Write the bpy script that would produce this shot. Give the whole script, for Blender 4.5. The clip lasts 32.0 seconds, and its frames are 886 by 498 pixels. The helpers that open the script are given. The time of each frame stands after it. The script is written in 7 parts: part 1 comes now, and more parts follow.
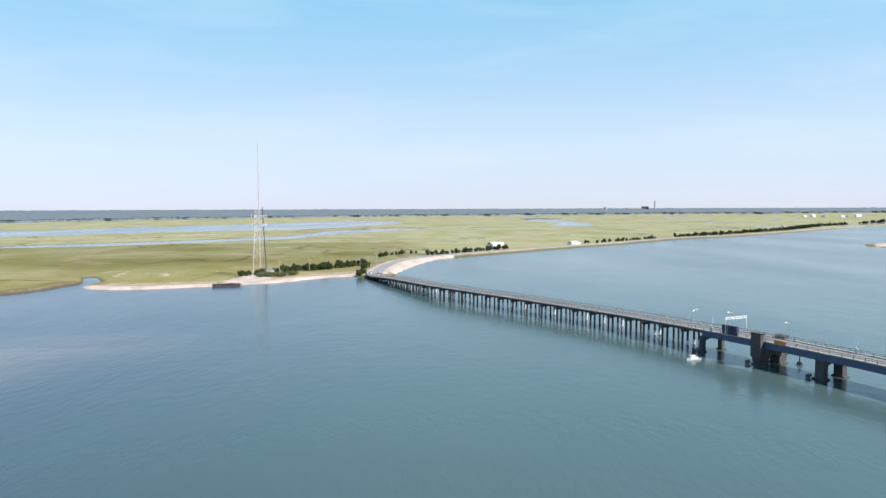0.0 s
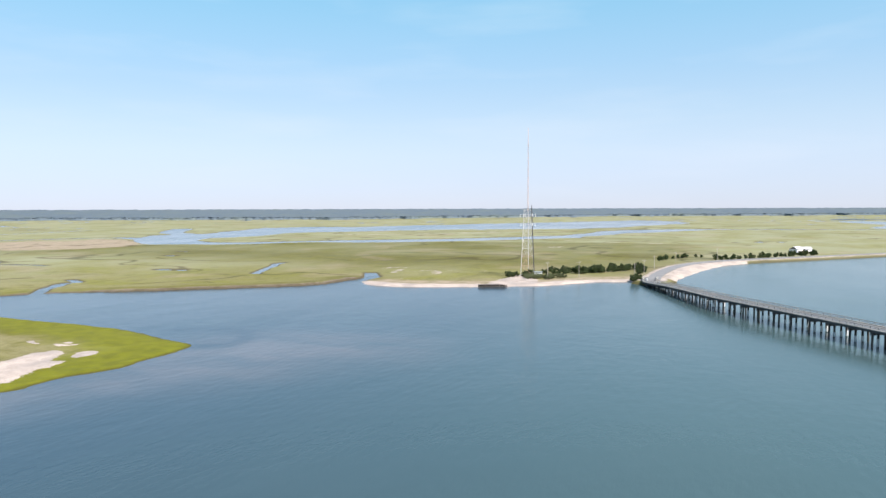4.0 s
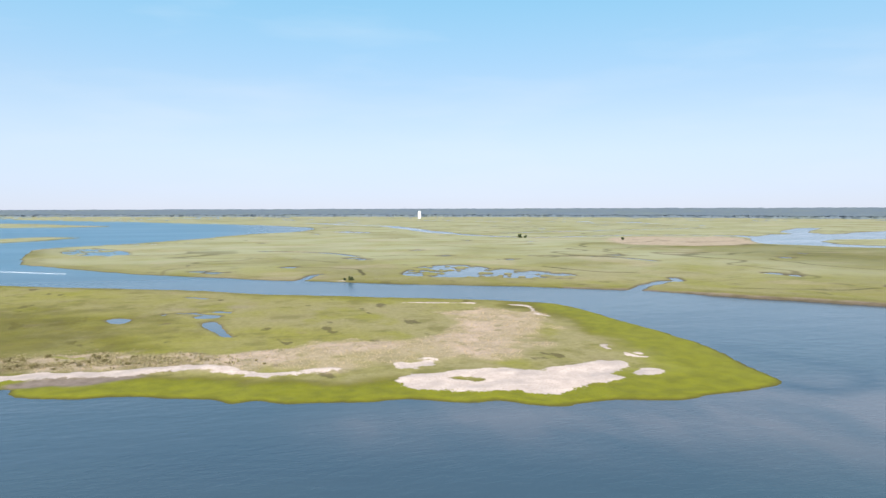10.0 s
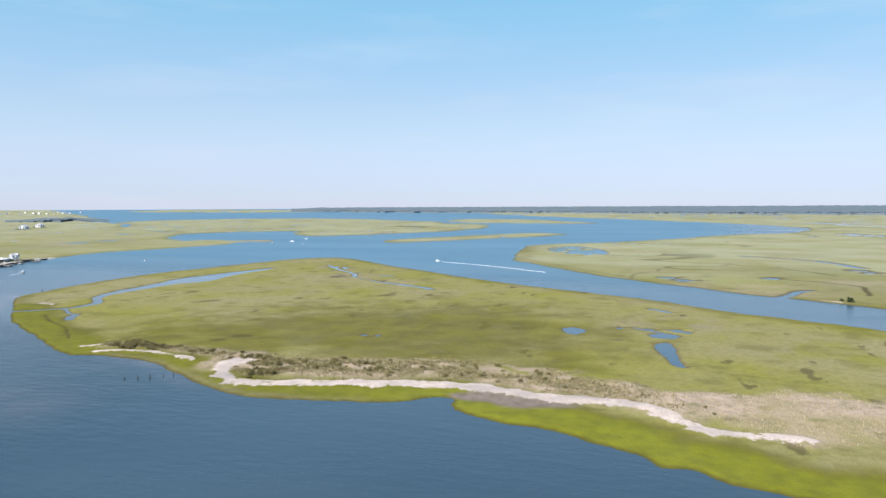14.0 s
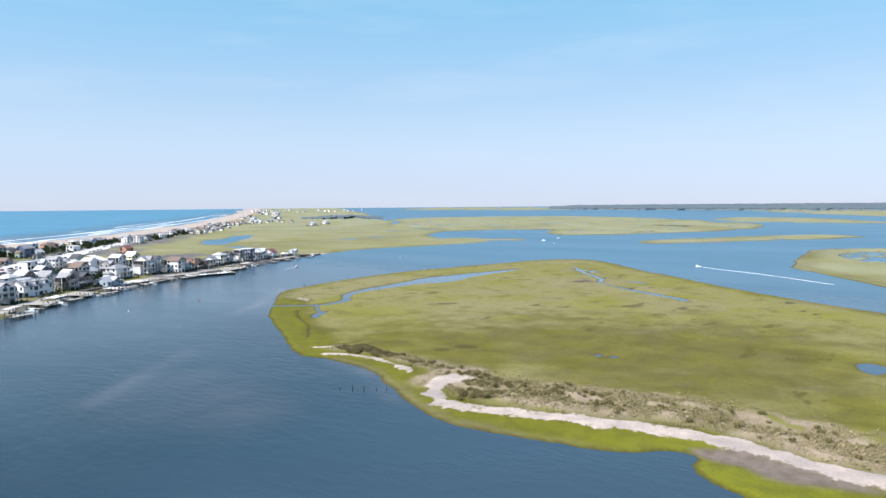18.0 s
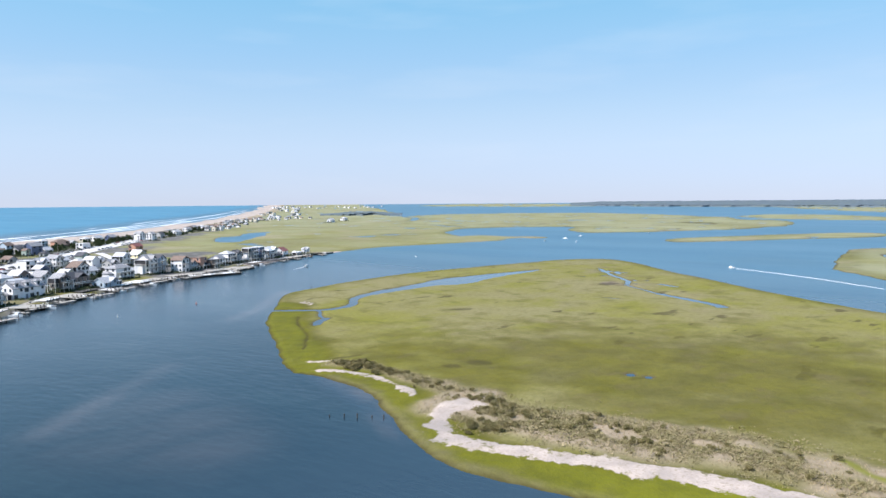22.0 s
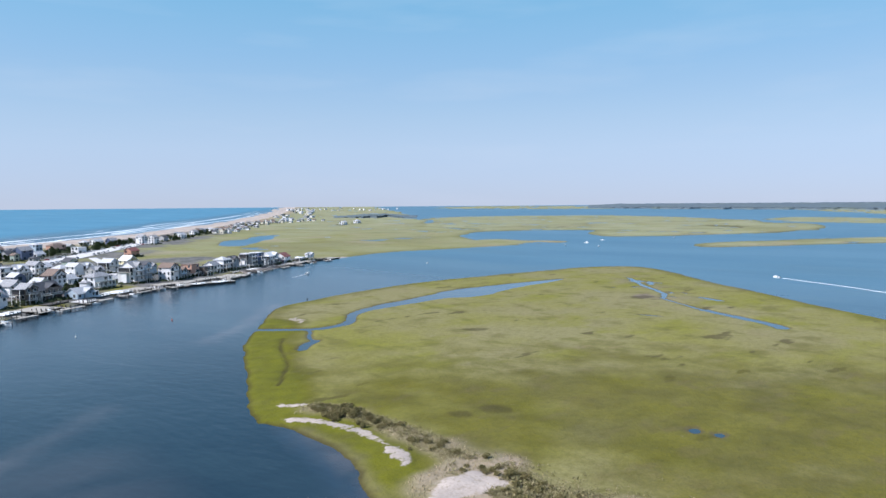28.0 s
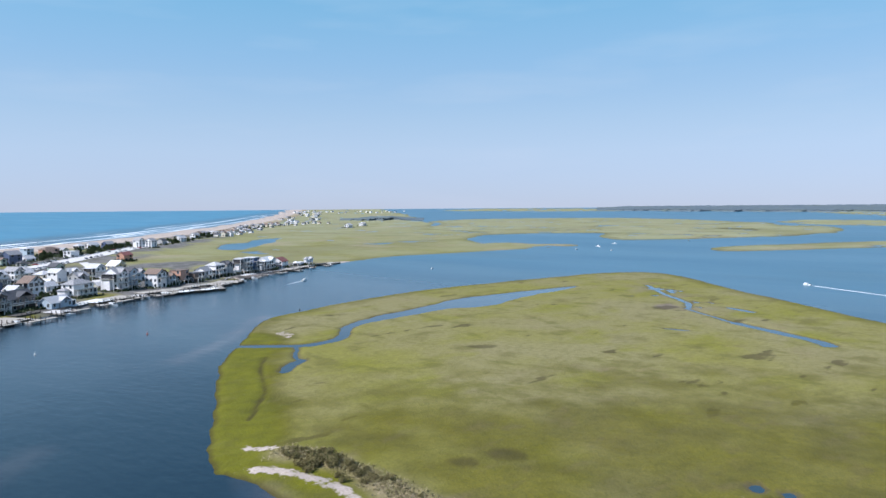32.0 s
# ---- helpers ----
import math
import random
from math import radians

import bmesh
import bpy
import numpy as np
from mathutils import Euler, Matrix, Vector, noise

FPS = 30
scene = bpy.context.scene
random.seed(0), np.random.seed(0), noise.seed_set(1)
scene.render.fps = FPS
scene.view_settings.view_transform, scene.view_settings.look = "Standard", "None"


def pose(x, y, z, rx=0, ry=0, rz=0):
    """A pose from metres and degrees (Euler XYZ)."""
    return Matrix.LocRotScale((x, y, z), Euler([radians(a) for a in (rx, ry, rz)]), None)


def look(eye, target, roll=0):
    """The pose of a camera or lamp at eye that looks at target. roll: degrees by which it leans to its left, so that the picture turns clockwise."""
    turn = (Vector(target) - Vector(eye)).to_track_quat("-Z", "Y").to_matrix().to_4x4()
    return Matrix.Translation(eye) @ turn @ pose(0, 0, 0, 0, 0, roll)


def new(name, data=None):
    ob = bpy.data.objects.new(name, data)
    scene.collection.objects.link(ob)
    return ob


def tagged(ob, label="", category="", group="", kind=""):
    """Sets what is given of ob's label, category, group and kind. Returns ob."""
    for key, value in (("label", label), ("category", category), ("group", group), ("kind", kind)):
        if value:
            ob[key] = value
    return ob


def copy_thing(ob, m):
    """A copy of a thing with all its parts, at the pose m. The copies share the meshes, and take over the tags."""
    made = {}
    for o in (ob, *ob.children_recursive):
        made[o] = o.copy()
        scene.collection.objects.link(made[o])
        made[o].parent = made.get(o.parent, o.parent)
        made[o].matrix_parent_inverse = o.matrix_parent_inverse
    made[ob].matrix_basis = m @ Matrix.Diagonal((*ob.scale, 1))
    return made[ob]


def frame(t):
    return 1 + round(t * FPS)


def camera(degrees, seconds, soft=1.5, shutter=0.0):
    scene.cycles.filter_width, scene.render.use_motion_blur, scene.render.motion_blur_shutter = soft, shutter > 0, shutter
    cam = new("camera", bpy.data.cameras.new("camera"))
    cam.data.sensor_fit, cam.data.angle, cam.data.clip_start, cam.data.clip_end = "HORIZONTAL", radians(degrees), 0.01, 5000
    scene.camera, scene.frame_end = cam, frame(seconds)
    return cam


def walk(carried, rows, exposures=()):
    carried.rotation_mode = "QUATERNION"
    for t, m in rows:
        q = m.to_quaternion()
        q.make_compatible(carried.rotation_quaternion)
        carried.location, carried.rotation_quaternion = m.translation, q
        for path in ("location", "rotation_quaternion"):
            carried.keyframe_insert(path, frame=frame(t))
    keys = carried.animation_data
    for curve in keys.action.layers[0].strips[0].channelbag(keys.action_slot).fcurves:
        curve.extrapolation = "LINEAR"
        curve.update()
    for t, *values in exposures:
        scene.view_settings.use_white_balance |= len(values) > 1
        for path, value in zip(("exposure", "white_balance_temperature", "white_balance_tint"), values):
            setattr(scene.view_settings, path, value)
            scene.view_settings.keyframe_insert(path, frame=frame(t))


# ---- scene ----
# Drone flight over a tidal inlet: bridge, salt marsh islands, barrier-island town.
CAM = camera(64.95, 32.0)
# seconds, x, y, height, heading to the left of +y, tilt, lean
PATH = [
    (0.0, 0.0, -0.0, 42.00, 0.00, -3.35, -0.20),
    (0.5, 0.4, 4.0, 41.91, 2.42, -3.34, -0.21),
    (1.0, 1.1, 7.7, 41.81, 5.04, -3.33, -0.23),
    (1.5, 1.6, 11.5, 41.72, 7.49, -3.32, -0.18),
    (2.0, 1.7, 15.2, 41.69, 9.96, -3.33, -0.21),
    (2.5, 1.5, 18.8, 41.89, 12.46, -3.32, -0.21),
    (3.0, 1.1, 22.2, 41.89, 15.29, -3.34, -0.22),
    (3.5, 0.6, 25.6, 41.90, 18.91, -3.35, -0.20),
    (5.5, -5.2, 41.3, 41.12, 33.73, -3.35, -0.06),
    (6.0, -7.3, 45.2, 40.72, 37.53, -3.32, -0.04),
    (6.5, -9.6, 49.3, 40.34, 41.08, -3.31, -0.05),
    (6.6, -10.0, 50.0, 40.30, 42.08, -3.28, -0.04),
    (6.7, -11.9, 53.0, 40.32, 47.66, -3.31, 0.01),
    (7.0, -13.8, 55.7, 40.11, 49.63, -3.32, -0.00),
    (7.5, -17.2, 59.7, 39.66, 52.75, -3.32, -0.05),
    (8.0, -20.0, 62.4, 39.30, 55.78, -3.29, -0.09),
    (8.5, -22.0, 64.4, 39.22, 59.12, -3.30, -0.09),
    (9.0, -24.2, 66.4, 39.37, 62.73, -3.32, -0.12),
    (9.5, -27.0, 68.3, 39.60, 66.60, -3.33, -0.14),
    (10.0, -29.4, 70.4, 40.14, 71.15, -3.35, -0.17),
    (10.5, -32.4, 72.3, 40.80, 76.50, -3.36, -0.18),
    (11.0, -35.3, 74.1, 41.44, 81.78, -3.39, -0.19),
    (11.5, -38.6, 75.6, 41.94, 86.94, -3.39, -0.17),
    (12.0, -42.0, 77.2, 42.26, 91.84, -3.38, -0.23),
    (12.5, -46.0, 78.3, 42.56, 96.44, -3.41, -0.17),
    (13.0, -49.7, 78.8, 43.09, 100.92, -3.46, -0.17),
    (13.2, -51.1, 78.9, 43.31, 102.61, -3.40, -0.30),
    (13.3, -54.4, 78.9, 43.81, 107.62, -3.56, -0.58),
    (13.5, -55.8, 78.8, 44.02, 108.55, -3.51, -0.19),
    (15.5, -67.8, 78.8, 44.34, 118.34, -3.57, -0.43),
    (16.0, -70.6, 78.0, 44.42, 120.98, -3.55, -0.34),
    (16.5, -73.8, 76.9, 44.61, 123.95, -3.58, -0.40),
    (17.0, -77.0, 76.1, 44.95, 126.80, -3.59, -0.44),
    (17.5, -80.0, 75.0, 45.41, 129.17, -3.62, -0.47),
    (18.0, -82.9, 73.9, 45.74, 130.75, -3.63, -0.48),
    (18.5, -85.7, 72.4, 45.96, 131.53, -3.65, -0.49),
    (19.0, -88.3, 70.7, 45.98, 131.69, -3.70, -0.51),
    (19.5, -91.2, 69.0, 46.09, 131.81, -3.75, -0.51),
    (20.0, -94.0, 67.0, 46.08, 131.91, -3.80, -0.54),
    (20.5, -96.6, 65.2, 46.03, 132.06, -3.83, -0.51),
    (21.0, -99.1, 63.4, 45.94, 132.20, -3.85, -0.53),
    (21.5, -101.6, 61.5, 45.87, 132.32, -3.87, -0.48),
    (22.0, -104.3, 59.3, 45.96, 132.45, -3.91, -0.46),
    (22.5, -107.3, 57.0, 46.07, 132.57, -3.93, -0.47),
    (23.0, -110.3, 54.7, 46.18, 132.74, -3.95, -0.47),
    (23.5, -113.1, 52.5, 46.16, 132.88, -3.94, -0.46),
    (24.0, -115.9, 50.3, 46.21, 132.99, -3.94, -0.45),
    (24.5, -118.5, 48.1, 46.22, 133.11, -3.92, -0.47),
    (25.0, -121.3, 45.9, 46.17, 133.23, -3.91, -0.46),
    (25.5, -124.0, 43.6, 46.09, 133.33, -3.86, -0.45),
    (27.5, -134.5, 34.6, 45.82, 133.72, -3.73, -0.43),
    (28.0, -136.9, 32.3, 45.87, 133.78, -3.72, -0.43),
    (28.5, -139.4, 30.1, 45.89, 133.86, -3.70, -0.46),
    (29.0, -142.0, 27.9, 45.92, 133.96, -3.68, -0.43),
    (29.5, -144.6, 25.6, 45.90, 134.02, -3.66, -0.48),
    (30.0, -147.3, 23.3, 45.82, 134.10, -3.63, -0.46),
    (30.5, -149.9, 21.0, 45.82, 134.17, -3.60, -0.48),
    (31.0, -152.7, 18.7, 45.74, 134.27, -3.58, -0.47),
    (31.5, -155.3, 16.5, 45.68, 134.34, -3.55, -0.47),
    (32.0, -157.7, 14.3, 45.59, 134.39, -3.51, -0.45),
]


def aim(x, y, z, heading, tilt, lean):
    h, e = radians(heading), radians(tilt)
    eye = Vector((x, y, z))
    return look(eye, eye + Vector((-math.sin(h) * math.cos(e), math.cos(h) * math.cos(e), math.sin(e))), lean)


walk(CAM, [(t, aim(*p)) for t, *p in PATH], [(0, 0.90, 6500, 10), (6, 0.86, 6500, 10), (12, 0.81, 6400, 10), (16, 0.71, 6200, 10), (19, 0.82, 6200, 10), (22, 0.76, 6100, 10), (25, 0.60, 5950, 10), (30, 0.50, 5850, 10), (32, 0.50, 5850, 10)])

# ---- sky and sun ----
SUN_AZ = Vector((0.92, -0.39)).normalized()
SUN_EL = radians(46)
world = bpy.data.worlds.new("sky")
scene.world = world
world.use_nodes = True
wn, wl = world.node_tree.nodes, world.node_tree.links
sky = wn.new("ShaderNodeTexSky")
sky.sky_type, sky.sun_disc = "NISHITA", False
sky.sun_elevation = SUN_EL
sky.sun_rotation = math.atan2(SUN_AZ.x, SUN_AZ.y)
sky.altitude, sky.air_density, sky.dust_density, sky.ozone_density = 0, 1.0, 0.2, 3.0
# faint cirrus
wtc = wn.new("ShaderNodeTexCoord")
wmap = wn.new("ShaderNodeMapping")
wmap.inputs["Scale"].default_value = (1.6, 1.6, 9.0)
wno = wn.new("ShaderNodeTexNoise")
wno.inputs["Scale"].default_value, wno.inputs["Detail"].default_value = 2.2, 6
wra = wn.new("ShaderNodeMapRange")
wra.inputs["From Min"].default_value, wra.inputs["From Max"].default_value = 0.5, 0.85
wra.inputs["To Max"].default_value = 0.10
wmix = wn.new("ShaderNodeMix")
wmix.data_type = "RGBA"
wmix.inputs["B"].default_value = (9.0, 9.3, 9.8, 1)
wl.new(wtc.outputs["Generated"], wmap.inputs["Vector"])
wl.new(wmap.outputs["Vector"], wno.inputs["Vector"])
wl.new(wno.outputs["Fac"], wra.inputs["Value"])
wl.new(wra.outputs["Result"], wmix.inputs["Factor"])
wl.new(sky.outputs["Color"], wmix.inputs["A"])
wbg = wn["Background"]
wbg.inputs["Strength"].default_value = 0.107
wtint = wn.new("ShaderNodeMix")
wtint.data_type, wtint.blend_type = "RGBA", "MULTIPLY"
wtint.inputs["Factor"].default_value = 1.0
# summer haze: the low sky is duller and bluer than clean air gives
wsep = wn.new("ShaderNodeSeparateXYZ")
wl.new(wtc.outputs["Generated"], wsep.inputs["Vector"])
wramp = wn.new("ShaderNodeValToRGB")
wramp.color_ramp.interpolation = "EASE"
wramp.color_ramp.elements[0].position, wramp.color_ramp.elements[0].color = 0.0, (0.49, 0.605, 0.97, 1)
wramp.color_ramp.elements[1].position, wramp.color_ramp.elements[1].color = 0.34, (0.88, 1.22, 1.10, 1)
mid = wramp.color_ramp.elements.new(0.13)
mid.color = (0.86, 0.785, 0.82, 1)
high = wramp.color_ramp.elements.new(0.55)
high.color = (0.97, 0.98, 1.14, 1)
wl.new(wsep.outputs["Z"], wramp.inputs["Fac"])
wl.new(wramp.outputs["Color"], wtint.inputs["B"])
wl.new(wmix.outputs["Result"], wtint.inputs["A"])
# hazy summer air: the same pale gradient all round the horizon
whaze = wn.new("ShaderNodeValToRGB")
whaze.color_ramp.elements[0].position, whaze.color_ramp.elements[0].color = 0.0, (0.775, 0.810, 0.925, 1)
whaze.color_ramp.elements[1].position, whaze.color_ramp.elements[1].color = 1.0, (0.12, 0.28, 0.56, 1)
for at, c in ((0.075, (0.705, 0.835, 0.985)), (0.135, (0.575, 0.790, 0.985)), (0.20, (0.445, 0.720, 0.970)), (0.28, (0.325, 0.650, 0.910)), (0.60, (0.18, 0.40, 0.72))):
    whaze.color_ramp.elements.new(at).color = (*c, 1)
wl.new(wsep.outputs["Z"], whaze.inputs["Fac"])
wgain = wn.new("ShaderNodeMix")
wgain.data_type, wgain.blend_type = "RGBA", "MULTIPLY"
wgain.inputs["Factor"].default_value = 1.0
wgain.inputs["B"].default_value = (5.0, 5.0, 5.0, 1)
wl.new(whaze.outputs["Color"], wgain.inputs["A"])
wair = wn.new("ShaderNodeMix")
wair.data_type = "RGBA"
wair.inputs["Factor"].default_value = 0.75
wl.new(wtint.outputs["Result"], wair.inputs["A"])
wl.new(wgain.outputs["Result"], wair.inputs["B"])
wveil = wn.new("ShaderNodeMix")
wveil.data_type = "RGBA"
wveil.inputs["B"].default_value = (4.5, 4.7, 5.0, 1)
wthin = wn.new("ShaderNodeMapRange")
wthin.inputs["From Min"].default_value, wthin.inputs["From Max"].default_value = 0.50, 0.78
wthin.inputs["To Max"].default_value = 0.17
wl.new(wno.outputs["Fac"], wthin.inputs["Value"])
wl.new(wthin.outputs["Result"], wveil.inputs["Factor"])
wl.new(wair.outputs["Result"], wveil.inputs["A"])
wl.new(wveil.outputs["Result"], wbg.inputs["Color"])
sun = new("sun", bpy.data.lights.new("sun", "SUN"))
sun.data.energy, sun.data.angle, sun.data.color = 5.0, radians(0.55), (1.0, 0.945, 0.90)
sun.matrix_world = look((SUN_AZ.x * 300, SUN_AZ.y * 300, 330), (0, 0, 0))
sun.rotation_euler = Vector((-SUN_AZ.x * math.cos(SUN_EL), -SUN_AZ.y * math.cos(SUN_EL), -math.sin(SUN_EL))).to_track_quat("-Z", "Y").to_euler()

# ---- materials ----


class Nodes:
    """A node material and short ways to add to it."""

    def __init__(self, name, rough=0.8, metal=0.0):
        self.mat = bpy.data.materials.new(name)
        self.mat.use_nodes = True
        self.n, self.l = self.mat.node_tree.nodes, self.mat.node_tree.links
        self.bsdf = self.n["Principled BSDF"]
        self.bsdf.inputs["Roughness"].default_value = rough
        self.bsdf.inputs["Metallic"].default_value = metal
        self.pos = self.n.new("ShaderNodeNewGeometry").outputs["Position"]

    def noise(self, scale, detail=4, rough=0.55, stretch=None, seed=0.0):
        t = self.n.new("ShaderNodeTexNoise")
        t.inputs["Scale"].default_value, t.inputs["Detail"].default_value, t.inputs["Roughness"].default_value = scale, detail, rough
        v = self.pos
        if stretch or seed:
            m = self.n.new("ShaderNodeMapping")
            m.inputs["Location"].default_value = (seed, seed * 0.7, 0)
            m.inputs["Scale"].default_value = stretch or (1, 1, 1)
            self.l.new(v, m.inputs["Vector"])
            v = m.outputs["Vector"]
        self.l.new(v, t.inputs["Vector"])
        return t.outputs["Fac"]

    def span(self, v, a, b, lo=0.0, hi=1.0):
        r = self.n.new("ShaderNodeMapRange")
        for k, x in (("From Min", a), ("From Max", b), ("To Min", lo), ("To Max", hi)):
            r.inputs[k].default_value = x
        self.l.new(v, r.inputs["Value"])
        return r.outputs["Result"]

    def math(self, op, a, b):
        m = self.n.new("ShaderNodeMath")
        m.operation = op
        for s, x in ((0, a), (1, b)):
            if isinstance(x, (int, float)):
                m.inputs[s].default_value = x
            else:
                self.l.new(x, m.inputs[s])
        return m.outputs[0]

    def mix(self, fac, a, b, blend="MIX"):
        m = self.n.new("ShaderNodeMix")
        m.data_type, m.blend_type = "RGBA", blend
        for k, x in (("Factor", fac), ("A", a), ("B", b)):
            if isinstance(x, (int, float)):
                m.inputs[k].default_value = x
            elif isinstance(x, tuple):
                m.inputs[k].default_value = (*x[:3], 1)
            else:
                self.l.new(x, m.inputs[k])
        return m.outputs["Result"]

    def attr(self, name):
        a = self.n.new("ShaderNodeAttribute")
        a.attribute_name = name
        return a.outputs["Fac"]

    def rand(self):
        return self.n.new("ShaderNodeObjectInfo").outputs["Random"]

    def island(self):
        return self.n.new("ShaderNodeNewGeometry").outputs["Random Per Island"]

    def base(self, c):
        if isinstance(c, tuple):
            self.bsdf.inputs["Base Color"].default_value = (*c[:3], 1)
        else:
            self.l.new(c, self.bsdf.inputs["Base Color"])
        return self

    def rough(self, v):
        self.l.new(v, self.bsdf.inputs["Roughness"])
        return self

    def bump(self, h, strength=0.4, dist=0.1):
        b = self.n.new("ShaderNodeBump")
        b.inputs["Strength"].default_value, b.inputs["Distance"].default_value = strength, dist
        self.l.new(h, b.inputs["Height"])
        self.l.new(b.outputs["Normal"], self.bsdf.inputs["Normal"])
        return self


def plain(name, c1, c2, scale=1.0, rough=0.7, metal=0.0, bump=0.15, grain=14.0, vary=0.0):
    """A weathered surface: two tones in blotches, fine grain, some streaks."""
    m = Nodes(name, rough, metal)
    col = m.mix(m.span(m.noise(scale, 5), 0.3, 0.7), c1, c2)
    col = m.mix(m.span(m.noise(grain, 3, seed=3.1), 0.3, 0.7, 0.0, 0.25), col, tuple(0.7 * x for x in c1), "MULTIPLY")
    if vary:
        col = m.mix(m.math("MULTIPLY", m.rand(), vary), col, tuple(0.55 * x for x in c2))
    m.base(col)
    m.rough(m.span(m.noise(scale * 3, 3, seed=8.0), 0.3, 0.7, max(rough - 0.12, 0.05), min(rough + 0.12, 1)))
    m.bump(m.noise(grain * 1.3, 3), bump, 0.03)
    return m.mat


def water_material():
    m = Nodes("inlet_water", 0.12)
    deep = m.mix(m.span(m.noise(0.004, 3), 0.35, 0.65), (0.024, 0.044, 0.064), (0.030, 0.050, 0.068))
    # clean ocean water beyond the beach
    deep = m.mix(m.attr("channel"), deep, (0.006, 0.015, 0.024))
    deep = m.mix(m.attr("sea"), deep, (0.066, 0.185, 0.270))
    # the shallower inlet by the bridge is greener
    deep = m.mix(m.attr("green"), deep, (0.046, 0.078, 0.078))
    deep = m.mix(m.span(m.noise(0.018, 4, stretch=(1, 0.35, 1), seed=5), 0.52, 0.75, 0, 0.3), deep, (0.050, 0.080, 0.086))
    # sand bars under shallow water
    shoal = m.math("MULTIPLY", m.attr("shoal"), m.span(m.noise(0.03, 4, stretch=(1, 2.2, 1), seed=9), 0.3, 0.62, 0.25, 1.0))
    deep = m.mix(m.attr("deep"), deep, (0.010, 0.026, 0.046))
    m.base(m.mix(shoal, deep, (0.150, 0.128, 0.128)))
    m.bsdf.inputs["IOR"].default_value = 1.33
    m.rough(m.math("ADD", m.span(m.noise(0.01, 4, stretch=(1, 0.3, 1), seed=2), 0.35, 0.65, 0.15, 0.21), m.math("ADD", m.span(m.attr("sea"), 0, 1, 0, 0.3), m.span(m.attr("calm"), 0, 1, 0, -0.11))))
    w = m.math("ADD", m.noise(0.55, 4, stretch=(1.0, 0.42, 1)), m.math("MULTIPLY", m.noise(0.07, 3, stretch=(1, 0.4, 1), seed=4), 2.2))
    m.bump(w, 0.22, 0.4)
    # sheltered creeks and pools lie flatter
    for b in m.n:
        if b.type == "BUMP":
            m.l.new(m.span(m.attr("calm"), 0, 1, 0.22, 0.05), b.inputs["Strength"])
    return m.mat


